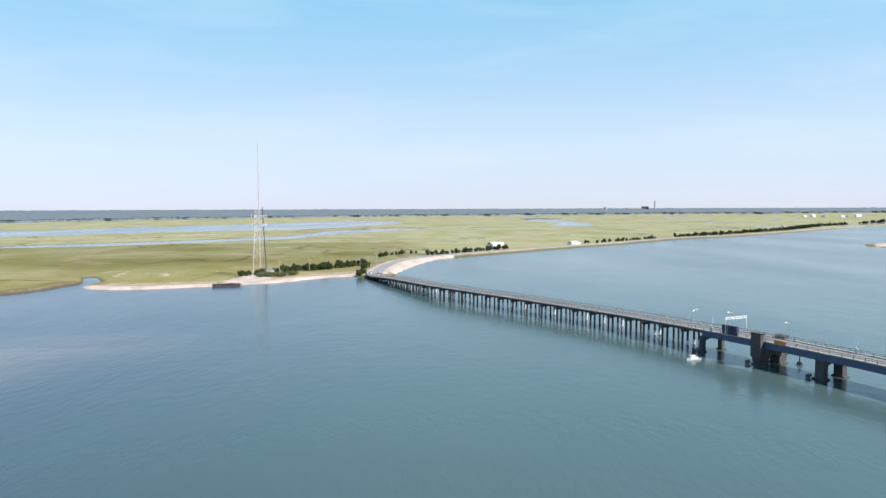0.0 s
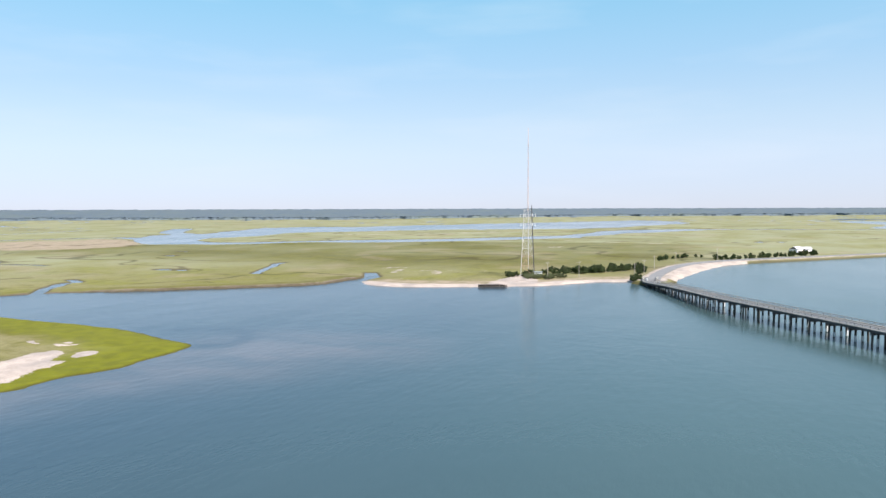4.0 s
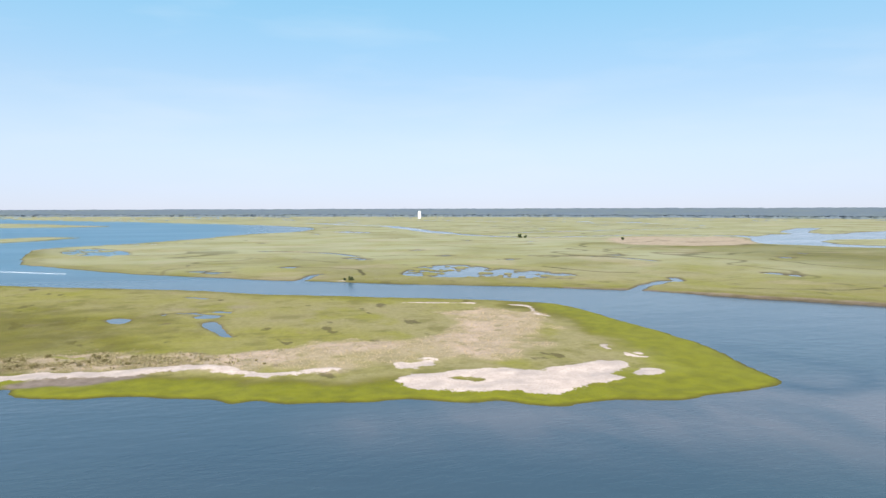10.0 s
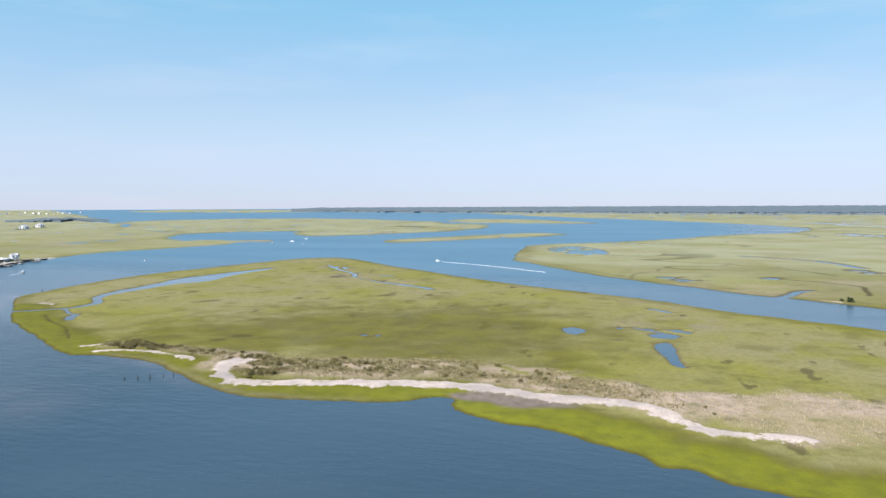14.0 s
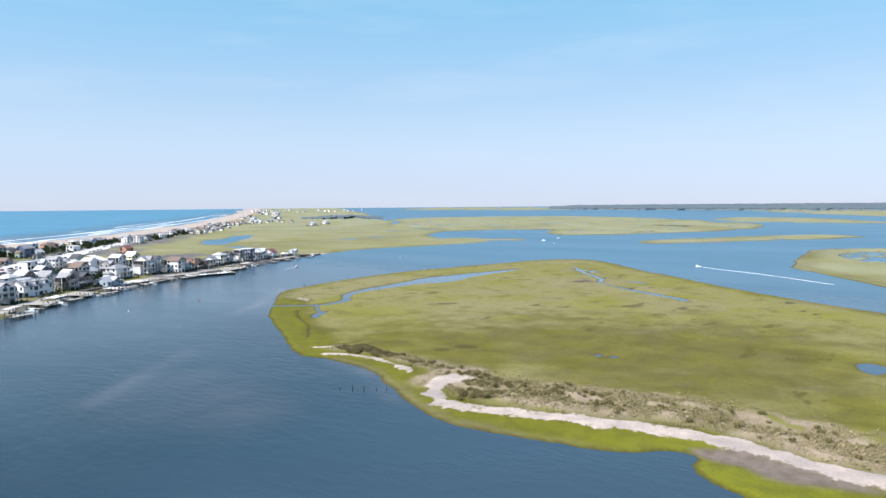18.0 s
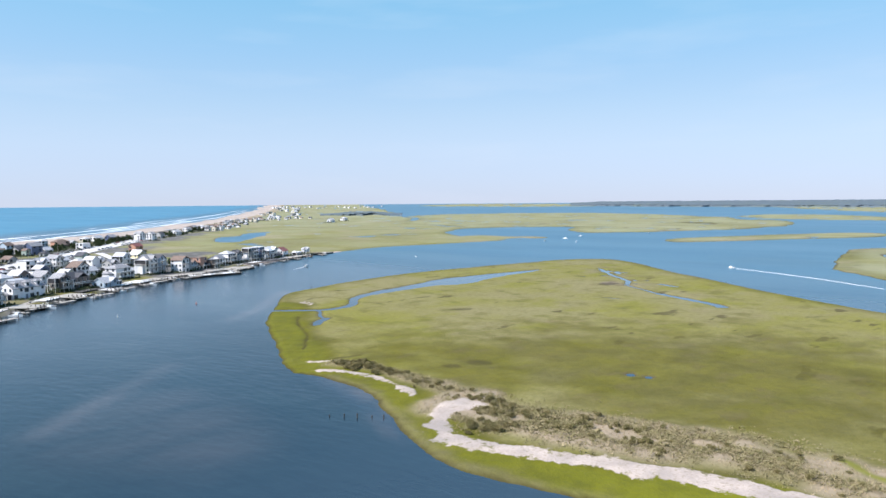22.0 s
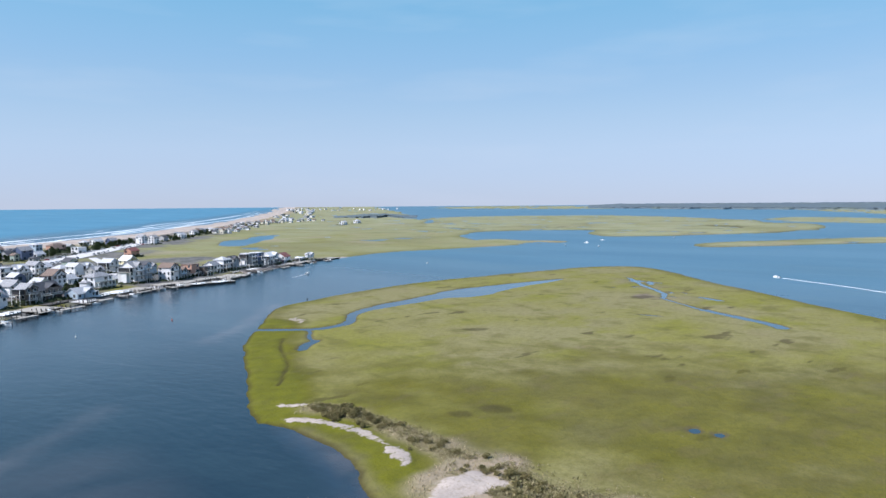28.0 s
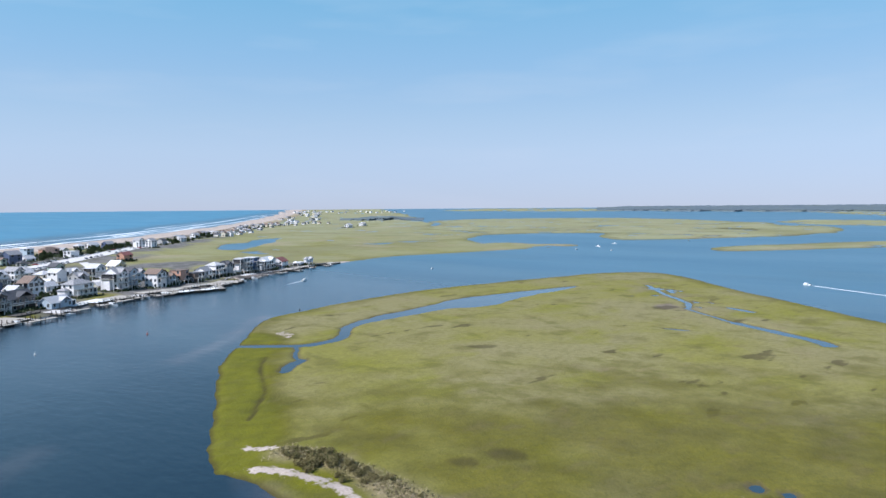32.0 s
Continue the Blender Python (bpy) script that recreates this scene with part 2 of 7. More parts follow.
def marsh_material():
    m = Nodes("salt_marsh", 0.9)
    # broad stands of cordgrass, straw, dark rush and pale dead patches
    g = m.mix(m.span(m.noise(0.011, 3), 0.42, 0.58), (0.196, 0.180, 0.042), (0.217, 0.190, 0.086))
    g = m.mix(m.span(m.noise(0.032, 4, stretch=(1, 0.6, 1), seed=11), 0.46, 0.66, 0, 0.5), g, (0.214, 0.182, 0.092))
    g = m.mix(m.span(m.noise(0.042, 3, stretch=(0.6, 1, 1), seed=41), 0.52, 0.66, 0, 0.75), g, (0.172, 0.166, 0.020))
    g = m.mix(m.span(m.noise(0.065, 4, seed=21), 0.55, 0.68, 0, 0.65), g, (0.112, 0.098, 0.028))
    g = m.mix(m.span(m.noise(0.12, 3, stretch=(1, 0.5, 1), seed=26), 0.56, 0.68, 0, 0.55), g, (0.102, 0.096, 0.020))
    g = m.mix(m.span(m.noise(0.09, 4, stretch=(0.6, 1, 1), seed=36), 0.60, 0.72, 0, 0.4), g, (0.200, 0.152, 0.085))
    g = m.mix(m.span(m.noise(0.6, 4, seed=31), 0.42, 0.72, 0, 0.45), g, (0.095, 0.088, 0.022))
    g = m.mix(m.span(m.noise(2.2, 3, seed=33), 0.48, 0.70, 0, 0.4), g, (0.092, 0.086, 0.024))
    g = m.mix(m.span(m.noise(0.10, 3, stretch=(0.45, 1, 1), seed=51), 0.645, 0.685, 0, 0.65), g, (0.050, 0.038, 0.016))
    lush = m.mix(m.span(m.noise(0.07, 4, seed=6), 0.38, 0.64), (0.109, 0.095, 0.007), (0.067, 0.058, 0.008))
    lush = m.mix(m.span(m.noise(0.14, 4, stretch=(0.6, 1, 1), seed=56), 0.55, 0.66, 0, 0.7), lush, (0.092, 0.070, 0.026))
    lush = m.mix(m.span(m.noise(0.05, 4, seed=76), 0.54, 0.66, 0, 0.5), lush, (0.135, 0.118, 0.028))
    lush = m.mix(m.span(m.noise(0.7, 4, seed=16), 0.45, 0.75, 0, 0.45), lush, (0.042, 0.046, 0.009))
    lush = m.mix(m.span(m.noise(2.2, 3, seed=18), 0.48, 0.70, 0, 0.45), lush, (0.036, 0.040, 0.009))
    # distance haze painted into the grass: the far marsh pales
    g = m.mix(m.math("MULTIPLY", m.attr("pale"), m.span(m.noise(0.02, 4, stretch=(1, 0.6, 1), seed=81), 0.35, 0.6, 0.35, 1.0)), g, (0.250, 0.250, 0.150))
    c = m.mix(m.attr("lush"), g, lush)
    c = m.mix(m.attr("fringe"), c, m.mix(m.span(m.noise(0.2, 4, seed=66), 0.4, 0.65), (0.165, 0.170, 0.011), (0.118, 0.124, 0.011)))
    dry = m.mix(m.span(m.noise(0.11, 5, seed=17), 0.38, 0.62), (0.345, 0.268, 0.200), (0.255, 0.205, 0.135))
    dry = m.mix(m.span(m.noise(0.2, 4, seed=19), 0.56, 0.68, 0, 0.7), dry, (0.144, 0.130, 0.059))
    dry = m.mix(m.span(m.noise(0.9, 4, seed=14), 0.5, 0.72, 0, 0.5), dry, (0.152, 0.115, 0.070))
    c = m.mix(m.attr("dry"), c, dry)
    mud = m.mix(m.span(m.noise(0.4, 4), 0.3, 0.7), (0.129, 0.098, 0.078), (0.198, 0.158, 0.133))
    c = m.mix(m.attr("mud"), c, mud)
    sand = m.mix(m.span(m.noise(0.25, 5), 0.35, 0.65), (0.48, 0.395, 0.335), (0.37, 0.305, 0.26))
    sand = m.mix(m.span(m.noise(0.09, 5, stretch=(1, 0.6, 1), seed=86), 0.46, 0.64, 0, 0.8), sand, (0.270, 0.235, 0.212))
    sand = m.mix(m.span(m.noise(1.6, 5, seed=5), 0.52, 0.68, 0, 0.7), sand, (0.27, 0.22, 0.16))
    drift = m.math("ADD", m.attr("sand"), m.span(m.noise(0.55, 6, 0.65, seed=93), 0.28, 0.72, -0.42, 0.42))
    c = m.mix(m.span(drift, 0.38, 0.62), c, sand)
    c = m.mix(m.attr("paved"), c, m.mix(m.span(m.noise(0.12, 4, seed=71), 0.4, 0.6), (0.16, 0.150, 0.150), (0.075, 0.072, 0.074)))
    # wet dark roots, rills and scars, plus painted shade of creek and shore banks
    c = m.mix(m.attr("bank"), c, (0.046, 0.036, 0.013))
    m.base(c)
    m.bsdf.inputs["Specular IOR Level"].default_value = 0.06
    m.bump(m.math("ADD", m.noise(1.6, 4), m.math("MULTIPLY", m.noise(0.22, 3, seed=2), 2.0)), 0.45, 0.35)
    m.bsdf.inputs["Sheen Weight"].default_value = 0.02
    m.bsdf.inputs["Sheen Tint"].default_value = (0.90, 0.96, 0.90, 1)
    return m.mat


WATER = water_material()
MARSH = marsh_material()
CONCRETE = plain("weathered_concrete", (0.40, 0.37, 0.32), (0.30, 0.275, 0.235), 0.8, 0.85)
CONCRETE_DARK = plain("dark_concrete", (0.055, 0.050, 0.049), (0.095, 0.086, 0.082), 0.5, 0.9)
STEEL_BLUE = plain("blue_painted_steel", (0.070, 0.098, 0.175), (0.055, 0.078, 0.14), 0.6, 0.5)
GALV = plain("galvanised_steel", (0.50, 0.51, 0.52), (0.40, 0.41, 0.42), 1.5, 0.45, 0.6)
ASPHALT = plain("worn_asphalt", (0.25, 0.24, 0.23), (0.18, 0.175, 0.17), 0.3, 0.92)
DARK_WOOD = plain("tarred_timber", (0.045, 0.04, 0.036), (0.085, 0.07, 0.055), 2.0, 0.9)
GREY_WOOD = plain("grey_weathered_wood", (0.42, 0.38, 0.33), (0.30, 0.27, 0.23), 1.2, 0.9)
RED_PAINT = plain("red_tower_paint", (0.50, 0.10, 0.06), (0.42, 0.12, 0.09), 0.6, 0.6)
WHITE_PAINT = plain("white_paint", (0.80, 0.79, 0.76), (0.70, 0.69, 0.66), 0.7, 0.6)

# ---- meshes ----


def mesh_object(name, verts, faces, material, parent=None, label="", smooth=False, attrs=None):
    me = bpy.data.meshes.new(name)
    verts, faces = np.asarray(verts, np.float32), np.asarray(faces, np.int32)
    k = faces.shape[1]
    me.vertices.add(len(verts))
    me.vertices.foreach_set("co", verts.ravel())
    me.loops.add(faces.size)
    me.loops.foreach_set("vertex_index", faces.ravel())
    me.polygons.add(len(faces))
    me.polygons.foreach_set("loop_start", np.arange(0, faces.size, k, dtype=np.int32))
    me.polygons.foreach_set("use_smooth", np.full(len(faces), smooth))
    me.update(calc_edges=True)
    for key, v in (attrs or {}).items():
        me.attributes.new(key, "FLOAT", "POINT").data.foreach_set("value", np.asarray(v, np.float32))
    me.materials.append(material)
    ob = new(name, me)
    if parent:
        ob.parent = parent
    if label:
        ob["label"] = label
    return ob


def part(name, bm, material, parent=None, label="", smooth=False):
    """Links a bmesh as one mesh object under a thing or a part."""
    me = bpy.data.meshes.new(name)
    bm.to_mesh(me)
    bm.free()
    if smooth:
        me.polygons.foreach_set("use_smooth", np.full(len(me.polygons), True))
    me.materials.append(material)
    ob = new(name, me)
    if parent:
        ob.parent = parent
    if label:
        ob["label"] = label
    return ob


def add_box(bm, x0, y0, z0, x1, y1, z1, m=None):
    vs = [bm.verts.new((m @ Vector(c)) if m else c) for c in ((x0, y0, z0), (x1, y0, z0), (x1, y1, z0), (x0, y1, z0), (x0, y0, z1), (x1, y0, z1), (x1, y1, z1), (x0, y1, z1))]
    for f in ((0, 3, 2, 1), (4, 5, 6, 7), (0, 1, 5, 4), (1, 2, 6, 5), (2, 3, 7, 6), (3, 0, 4, 7)):
        bm.faces.new([vs[i] for i in f])
    return vs


def box(x0, y0, z0, x1, y1, z1, bevel=0.0, m=None):
    bm = bmesh.new()
    add_box(bm, x0, y0, z0, x1, y1, z1, m)
    if bevel:
        bmesh.ops.bevel(bm, geom=bm.edges[:], offset=bevel, segments=1, affect="EDGES")
    return bm


def add_rod(bm, a, b, r0, r1=None, n=6):
    """A tapered bar from a to b."""
    r1 = r0 if r1 is None else r1
    a, b = Vector(a), Vector(b)
    q = (b - a).to_track_quat("Z", "Y")
    rings = []
    for p, r in ((a, r0), (b, r1)):
        rings.append([bm.verts.new(p + q @ Vector((r * math.cos(6.28318 * k / n), r * math.sin(6.28318 * k / n), 0))) for k in range(n)])
    for k in range(n):
        bm.faces.new((rings[0][k], rings[0][(k + 1) % n], rings[1][(k + 1) % n], rings[1][k]))
    bm.faces.new(rings[0][::-1])
    bm.faces.new(rings[1])


def rod(a, b, r0, r1=None, n=6):
    bm = bmesh.new()
    add_rod(bm, a, b, r0, r1, n)
    return bm


def empty(name, m, label, category, group=""):
    ob = new(name)
    ob.matrix_basis = m
    return tagged(ob, label, category, group)


# ---- ground plan helpers ----
MID = (-70.0, 60.0)


def lift(x, y):
    """The far ground rises a little, so that land and sea meet the sky within reach of the view."""
    return 28 * np.clip((np.hypot(x - MID[0], y - MID[1]) - 1200) / 3700, 0, 1.2) ** 2


def vnoise(x, y, size, seed=0):
    """Smooth value noise, -1 to 1."""
    x, y = x / size, y / size
    i, j = np.floor(x).astype(np.int64), np.floor(y).astype(np.int64)
    u, v = x - i, y - j
    u, v = u * u * (3 - 2 * u), v * v * (3 - 2 * v)

    def h(a, b):
        n = (a * 374761393 + b * 668265263 + seed * 974711) & 0x7FFFFFFF
        n = ((n ^ (n >> 13)) * 1274126177) & 0x7FFFFFFF
        return ((n ^ (n >> 16)) & 0xFFFF) / 32767.5 - 1

    a = h(i, j) * (1 - u) + h(i + 1, j) * u
    b = h(i, j + 1) * (1 - u) + h(i + 1, j + 1) * u
    return a * (1 - v) + b * v


def smooth_line(pts, closed=False, steps=3):
    """Catmull-Rom through the control points."""
    p = np.array(pts, float)
    n = len(p)
    out = []
    for k in range(n if closed else n - 1):
        g = [p[(k + d) % n] if closed else p[min(max(k + d, 0), n - 1)] for d in (-1, 0, 1, 2)]
        for s in range(steps):
            t = s / steps
            out.append(0.5 * (2 * g[1] + (g[2] - g[0]) * t + (2 * g[0] - 5 * g[1] + 4 * g[2] - g[3]) * t * t + (3 * g[1] - g[0] - 3 * g[2] + g[3]) * t**3))
    if not closed:
        out.append(p[-1])
    return np.array(out)


def near_line(x, y, pts, reach, closed=False):
    """Distance to a line (up to reach) and whether a point lies inside it, at flat arrays x, y."""
    d = np.full(x.shape, float(reach))
    inside = np.zeros(x.shape, bool)
    lo, hi = pts.min(0) - reach, pts.max(0) + reach
    sel = np.flatnonzero((x > lo[0]) & (x < hi[0]) & (y > lo[1]) & (y < hi[1]))
    if not len(sel):
        return d, inside
    xs, ys = x[sel], y[sel]
    best = np.full(xs.shape, float(reach) ** 2)
    ins = np.zeros(xs.shape, bool)
    n = len(pts)
    for k in range(n if closed else n - 1):
        (ax, ay), (bx, by) = pts[k], pts[(k + 1) % n]
        if closed:
            cr = (ay > ys) != (by > ys)
            if cr.any():
                ins ^= cr & (xs < (bx - ax) * (ys - ay) / (by - ay + 1e-12) + ax)
        w = np.flatnonzero((xs > min(ax, bx) - reach) & (xs < max(ax, bx) + reach) & (ys > min(ay, by) - reach) & (ys < max(ay, by) + reach))
        if not len(w):
            continue
        px, py = xs[w] - ax, ys[w] - ay
        ex, ey = bx - ax, by - ay
        t = np.clip((px * ex + py * ey) / (ex * ex + ey * ey + 1e-9), 0, 1)
        best[w] = np.minimum(best[w], (px - t * ex) ** 2 + (py - t * ey) ** 2)
    d[sel] = np.sqrt(best)
    inside[sel] = ins
    return d, inside


def area(x, y, pts, reach, steps=3):
    """Signed distance to a closed outline, positive inside."""
    d, ins = near_line(x, y, smooth_line(pts, True, steps), reach, True)
    return np.where(ins, d, -d)


def strip(x, y, pts, half, reach):
    """Signed distance to a band of the given half width, positive inside."""
    return half - near_line(x, y, smooth_line(pts), reach)[0]


def ramp(v, a, b):
    t = np.clip((v - a) / (b - a), 0, 1)
    return t * t * (3 - 2 * t)


def land_mesh(name, x, y, d, z, attrs, cut, label):
    """A sheet over the grid x, y where d stays above cut."""
    r, c = x.shape
    idx = np.arange(r * c).reshape(r, c)
    q = np.stack([idx[:-1, :-1], idx[:-1, 1:], idx[1:, 1:], idx[1:, :-1]], -1).reshape(-1, 4)
    q = q[(d.ravel()[q] > cut).any(1)]
    used = np.unique(q)
    back = np.zeros(r * c, np.int64)
    back[used] = np.arange(len(used))
    co = np.stack([x.ravel(), y.ravel(), z.ravel()], -1)[used]
    ob = mesh_object(name, co, back[q], MARSH, smooth=True, attrs={k: v.ravel()[used] for k, v in attrs.items()})
    return tagged(ob, label, "marsh", kind="structure")

# ---- the ground plan (metres) ----
ISLAND_SOUTH = [(-152.5, 193.5), (-150.5, 186), (-150, 174), (-149, 164), (-151.5, 155), (-153.5, 149), (-152.5, 143), (-153.5, 136), (-157.5, 131), (-161.5, 127), (-161.5, 122.5), (-163.5, 118), (-166, 114), (-169, 109), (-169, 104), (-170, 98), (-172, 91), (-173, 85.5), (-175, 82.5), (-178, 79), (-177.5, 75), (-180, 72), (-183.5, 68.5), (-186, 63), (-188.5, 57), (-191, 51), (-191.5, 44), (-193.5, 37.5), (-197.5, 31), (-204, 28.5), (-206, 25.5), (-204, 21.5), (-199.5, 17.5), (-197, 12), (-195.5, 4), (-193.5, -4), (-192, -13), (-192, -20), (-194.5, -28.5), (-199, -37.5), (-204, -48), (-208, -56), (-213.5, -63.5), (-215, -75), (-216, -86), (-214, -96)]
ISLAND_WEST = [(-218, -107), (-224, -117), (-230, -128), (-237, -140.5), (-244, -152.5), (-250, -164), (-258, -176), (-267, -187), (-277, -198), (-288, -212.5), (-302, -229), (-319, -240), (-337, -244.5), (-357, -250), (-377, -253.5), (-400, -256), (-427, -257), (-480, -251), (-532, -242), (-562, -236), (-582, -222), (-587, -205)]
ISLAND_NORTH = [(-577, -183), (-555, -159), (-531, -134), (-507, -103), (-480, -72), (-450, -33), (-427, 3), (-409, 34), (-386, 70), (-363, 97), (-346, 125), (-322, 166), (-308, 187), (-294, 204), (-279, 211), (-260, 210), (-240, 209.5), (-212, 209.5), (-197, 208), (-180, 203.5), (-169, 200), (-158, 196.5)]
LAGOON = [(-320.5, -196), (-330, -197), (-342, -198), (-358, -198.5), (-378.5, -199), (-394, -193), (-406, -193), (-421, -197), (-447, -200.5), (-472, -201.5), (-489.5, -205), (-481, -208), (-460.5, -211.5), (-441, -215), (-422, -218), (-403, -219), (-381, -213), (-357, -209), (-339, -205), (-326, -201)]
CREEK = [(-262, -200), (-273, -191.5), (-278.5, -186), (-285, -180), (-292.5, -177), (-302.5, -178.5), (-310.5, -185), (-320.5, -196), (-334, -200)]
CREEK_SIDE = [(-263.5, -151.5), (-269, -155.5), (-275, -159)]
CREEK_LINK = [(-274.5, -160), (-277.5, -167.5), (-281.5, -172.5), (-286.5, -179)]
GULLY = [(-269, -170), (-260.5, -159), (-252.5, -144.5), (-247, -134.5), (-240.5, -127), (-236.5, -121.5), (-233, -118)]
PONDS = [
    [(-304, 35.5), (-308.5, 39), (-301.5, 44), (-294, 41)],
    [(-281, 68.5), (-289, 72), (-277, 75), (-259, 76.5), (-254.5, 77.5), (-257, 74.5), (-267, 73)],
    [(-301, 66), (-306, 71), (-303, 76), (-296, 73), (-296, 69)],
    [(-270.5, -27.5), (-271.8, -26), (-270, -24.6), (-268.8, -25.6)],
    [(-271, -22.5), (-272.5, -21.5), (-270.5, -20.5), (-269.5, -21.5)],
]
POOL_LINES = [([(-424.5, -90), (-418.5, -78.5), (-412.5, -68.5), (-408.5, -60), (-401.5, -51.5)], 2.2), ([(-518, -177), (-498, -160), (-485.5, -149), (-467, -130), (-450, -121)], 1.1), ([(-462, -108), (-456.5, -96.5)], 1.6), ([(-449, -122), (-424, -90)], 0.6), ([(-395.5, -104), (-397, -97)], 0.9), ([(-363.5, 62.5), (-355.5, 71)], 1.2), ([(-314, 60), (-304, 74)], 0.6)]
DARK_PAN = [(-446, -135), (-456, -133), (-448, -125), (-436, -124)]
SAND_FLAT = [(-182.5, 112), (-176.5, 112.5), (-172, 119), (-168, 127), (-167.5, 131), (-164.5, 135), (-161, 139), (-162.5, 143), (-164.5, 147), (-166, 152.5), (-167.5, 158.5), (-168, 161.5), (-172.5, 159), (-173.5, 162.5), (-178.5, 171), (-183, 171), (-185.5, 166), (-185, 160.5), (-184.5, 155), (-182.5, 151.5), (-179, 148), (-183, 144.5), (-187, 139.5), (-188.5, 135.5), (-188.5, 129.5), (-187, 123), (-188, 117), (-186, 113)]
SAND_RISE = [(-193, 112), (-190, 116.5), (-192.5, 122), (-197, 127), (-202.5, 127.5), (-202, 121.5), (-200, 115)]
SAND_HOLE = [(-181, 124), (-183, 127), (-181.5, 129.5), (-177.5, 130.5), (-176.5, 127), (-178.5, 124.5)]
SAND_HEAD = [(-293, -202), (-297.5, -204), (-296.5, -195), (-290.5, -189), (-289.5, -194)]
SAND_SPOT = [(-170, 167.5), (-168, 169), (-169, 173), (-172.5, 175), (-174, 172)]
SAND_BLOB = [(-202.5, -38), (-202.5, -35), (-202, -31), (-204.5, -30.5), (-208, -34), (-211.5, -37), (-216, -36.5), (-221.5, -36), (-223.5, -37), (-223, -41), (-223, -43), (-219, -43.5), (-215, -44), (-210, -41), (-206, -38.5)]
BEACH = [(-201, -29.5), (-203, -21.5), (-206.5, -9), (-210, 3), (-213, 12), (-215, 21), (-215.3, 29), (-215, 36), (-213, 46), (-212, 54), (-212, 63), (-210.5, 69.5), (-206.5, 74.5), (-201, 78.5), (-197.5, 83), (-198.5, 87.5), (-199, 93), (-198.5, 100)]
BEACH_WEST = [(-218.5, -92), (-221.5, -86.5), (-223.2, -80.5), (-224.2, -73.5), (-223, -67), (-220.5, -59.5), (-218.5, -55)]
SCARS = [[(-243, -69), (-246, -70), (-249, -67), (-247, -64), (-243, -64)], [(-252, -67.5), (-255.5, -67), (-256, -62), (-252.5, -62.5)], [(-323, -136), (-328, -134.5), (-329, -129), (-323.5, -129.5)], [(-437, -131), (-450, -131.5), (-446, -124.5), (-435, -124)]]
SAND_TOP = [(-217.5, -94.5), (-220, -97), (-223.5, -102.5), (-226.5, -101.5), (-228.5, -97.5), (-225.8, -96), (-223.8, -98.5), (-221.8, -96.5)]
SAND_LINES = [([(-207, 180.5), (-198.5, 177), (-193.5, 178), (-187, 178.5), (-185.5, 181)], 0.6), ([(-196, 177.5), (-193.5, 180), (-189.5, 182)], 0.5), ([(-312, 144), (-307, 158), (-299, 176)], 1.0), ([(-289, 188), (-283, 193), (-263, 187), (-257, 189)], 1.0)]
DRY = [(-228, 60), (-222, 72), (-230, 82), (-232, 95), (-237, 110), (-234, 121), (-234, 131), (-238, 147), (-258.5, 156.5), (-277.5, 158), (-286.5, 174.5), (-269.5, 183), (-257.5, 189), (-237, 184), (-224, 170.5), (-208, 158.5), (-199, 148.5), (-198.5, 138), (-196, 127.5), (-195, 115.5), (-197, 101.5), (-200, 88.5), (-208, 77)]
BRUSH = [(-222, -42), (-218, -33), (-220, -24), (-223, -12), (-226, 0), (-230, 13), (-231, 25), (-230, 36), (-227, 48), (-221, 60), (-217, 70), (-212, 79)]
SCRUB = [(-227, -95), (-230, -86), (-230, -73), (-228, -60), (-226, -48), (-225, -37), (-224, -27), (-223, -15)]
FLATS = [(-206, 27), (-213, 34), (-212, 46), (-207, 55), (-204, 40)]

MAIN_SHORE = [(-804, -87), (-750, -82), (-697, -74), (-615, -60), (-598, -54), (-564, -27), (-516, 6), (-480, 42), (-449, 80), (-427, 104), (-410, 131), (-389, 159), (-358, 211), (-342, 235), (-320, 262), (-302, 281), (-279, 295), (-260, 312), (-236, 330), (-218, 345), (-208, 362), (-208, 383), (-203, 388), (-188, 366), (-169, 362), (-151, 366), (-117, 380), (-95, 394), (-83, 409), (-69, 422), (-53, 429), (-46, 437), (-33, 446), (-24, 480), (-19, 514), (-8, 563), (2, 584), (35, 625), (85, 680), (146, 745), (207, 803), (310, 917), (419, 999), (574, 1147), (730, 1310), (872, 1439)]
MAIN_BACK = [(1250, 1800), (1900, 2500), (2600, 3300), (3400, 4100), (1500, 5400), (-1500, 5600), (-4200, 4200), (-5600, 1500), (-5600, -1300), (-4400, -1500), (-2900, -650), (-2200, -100), (-1800, 180), (-1507, 274), (-1271, 233), (-1196, 149), (-1009, 59), (-915, -11), (-850, -70)]
CHANNEL = [(-1900, 330), (-1625, 430), (-1472, 453), (-1261, 444), (-1064, 439), (-953, 450), (-885, 502), (-898, 590), (-880, 690), (-820, 780), (-750, 755)]
CHANNEL_EAST = [(0, 1446), (218, 1510), (502, 1484), (824, 1523), (1300, 1900)]
BAY_UPPER = [(-714, 709), (-846, 856), (-820, 950), (-870, 1089), (-935, 1246), (-873, 1372), (-776, 1398), (-733, 1546), (-638, 1625), (-580, 1768), (-390, 2055), (-265, 2268), (-101, 1948), (-181, 1670), (-223, 1492), (-320, 1388), (-414, 1330), (-501, 1276), (-568, 1197), (-640, 1110), (-700, 1040), (-686, 948), (-679, 880), (-683, 798), (-654, 747), (-638, 690)]
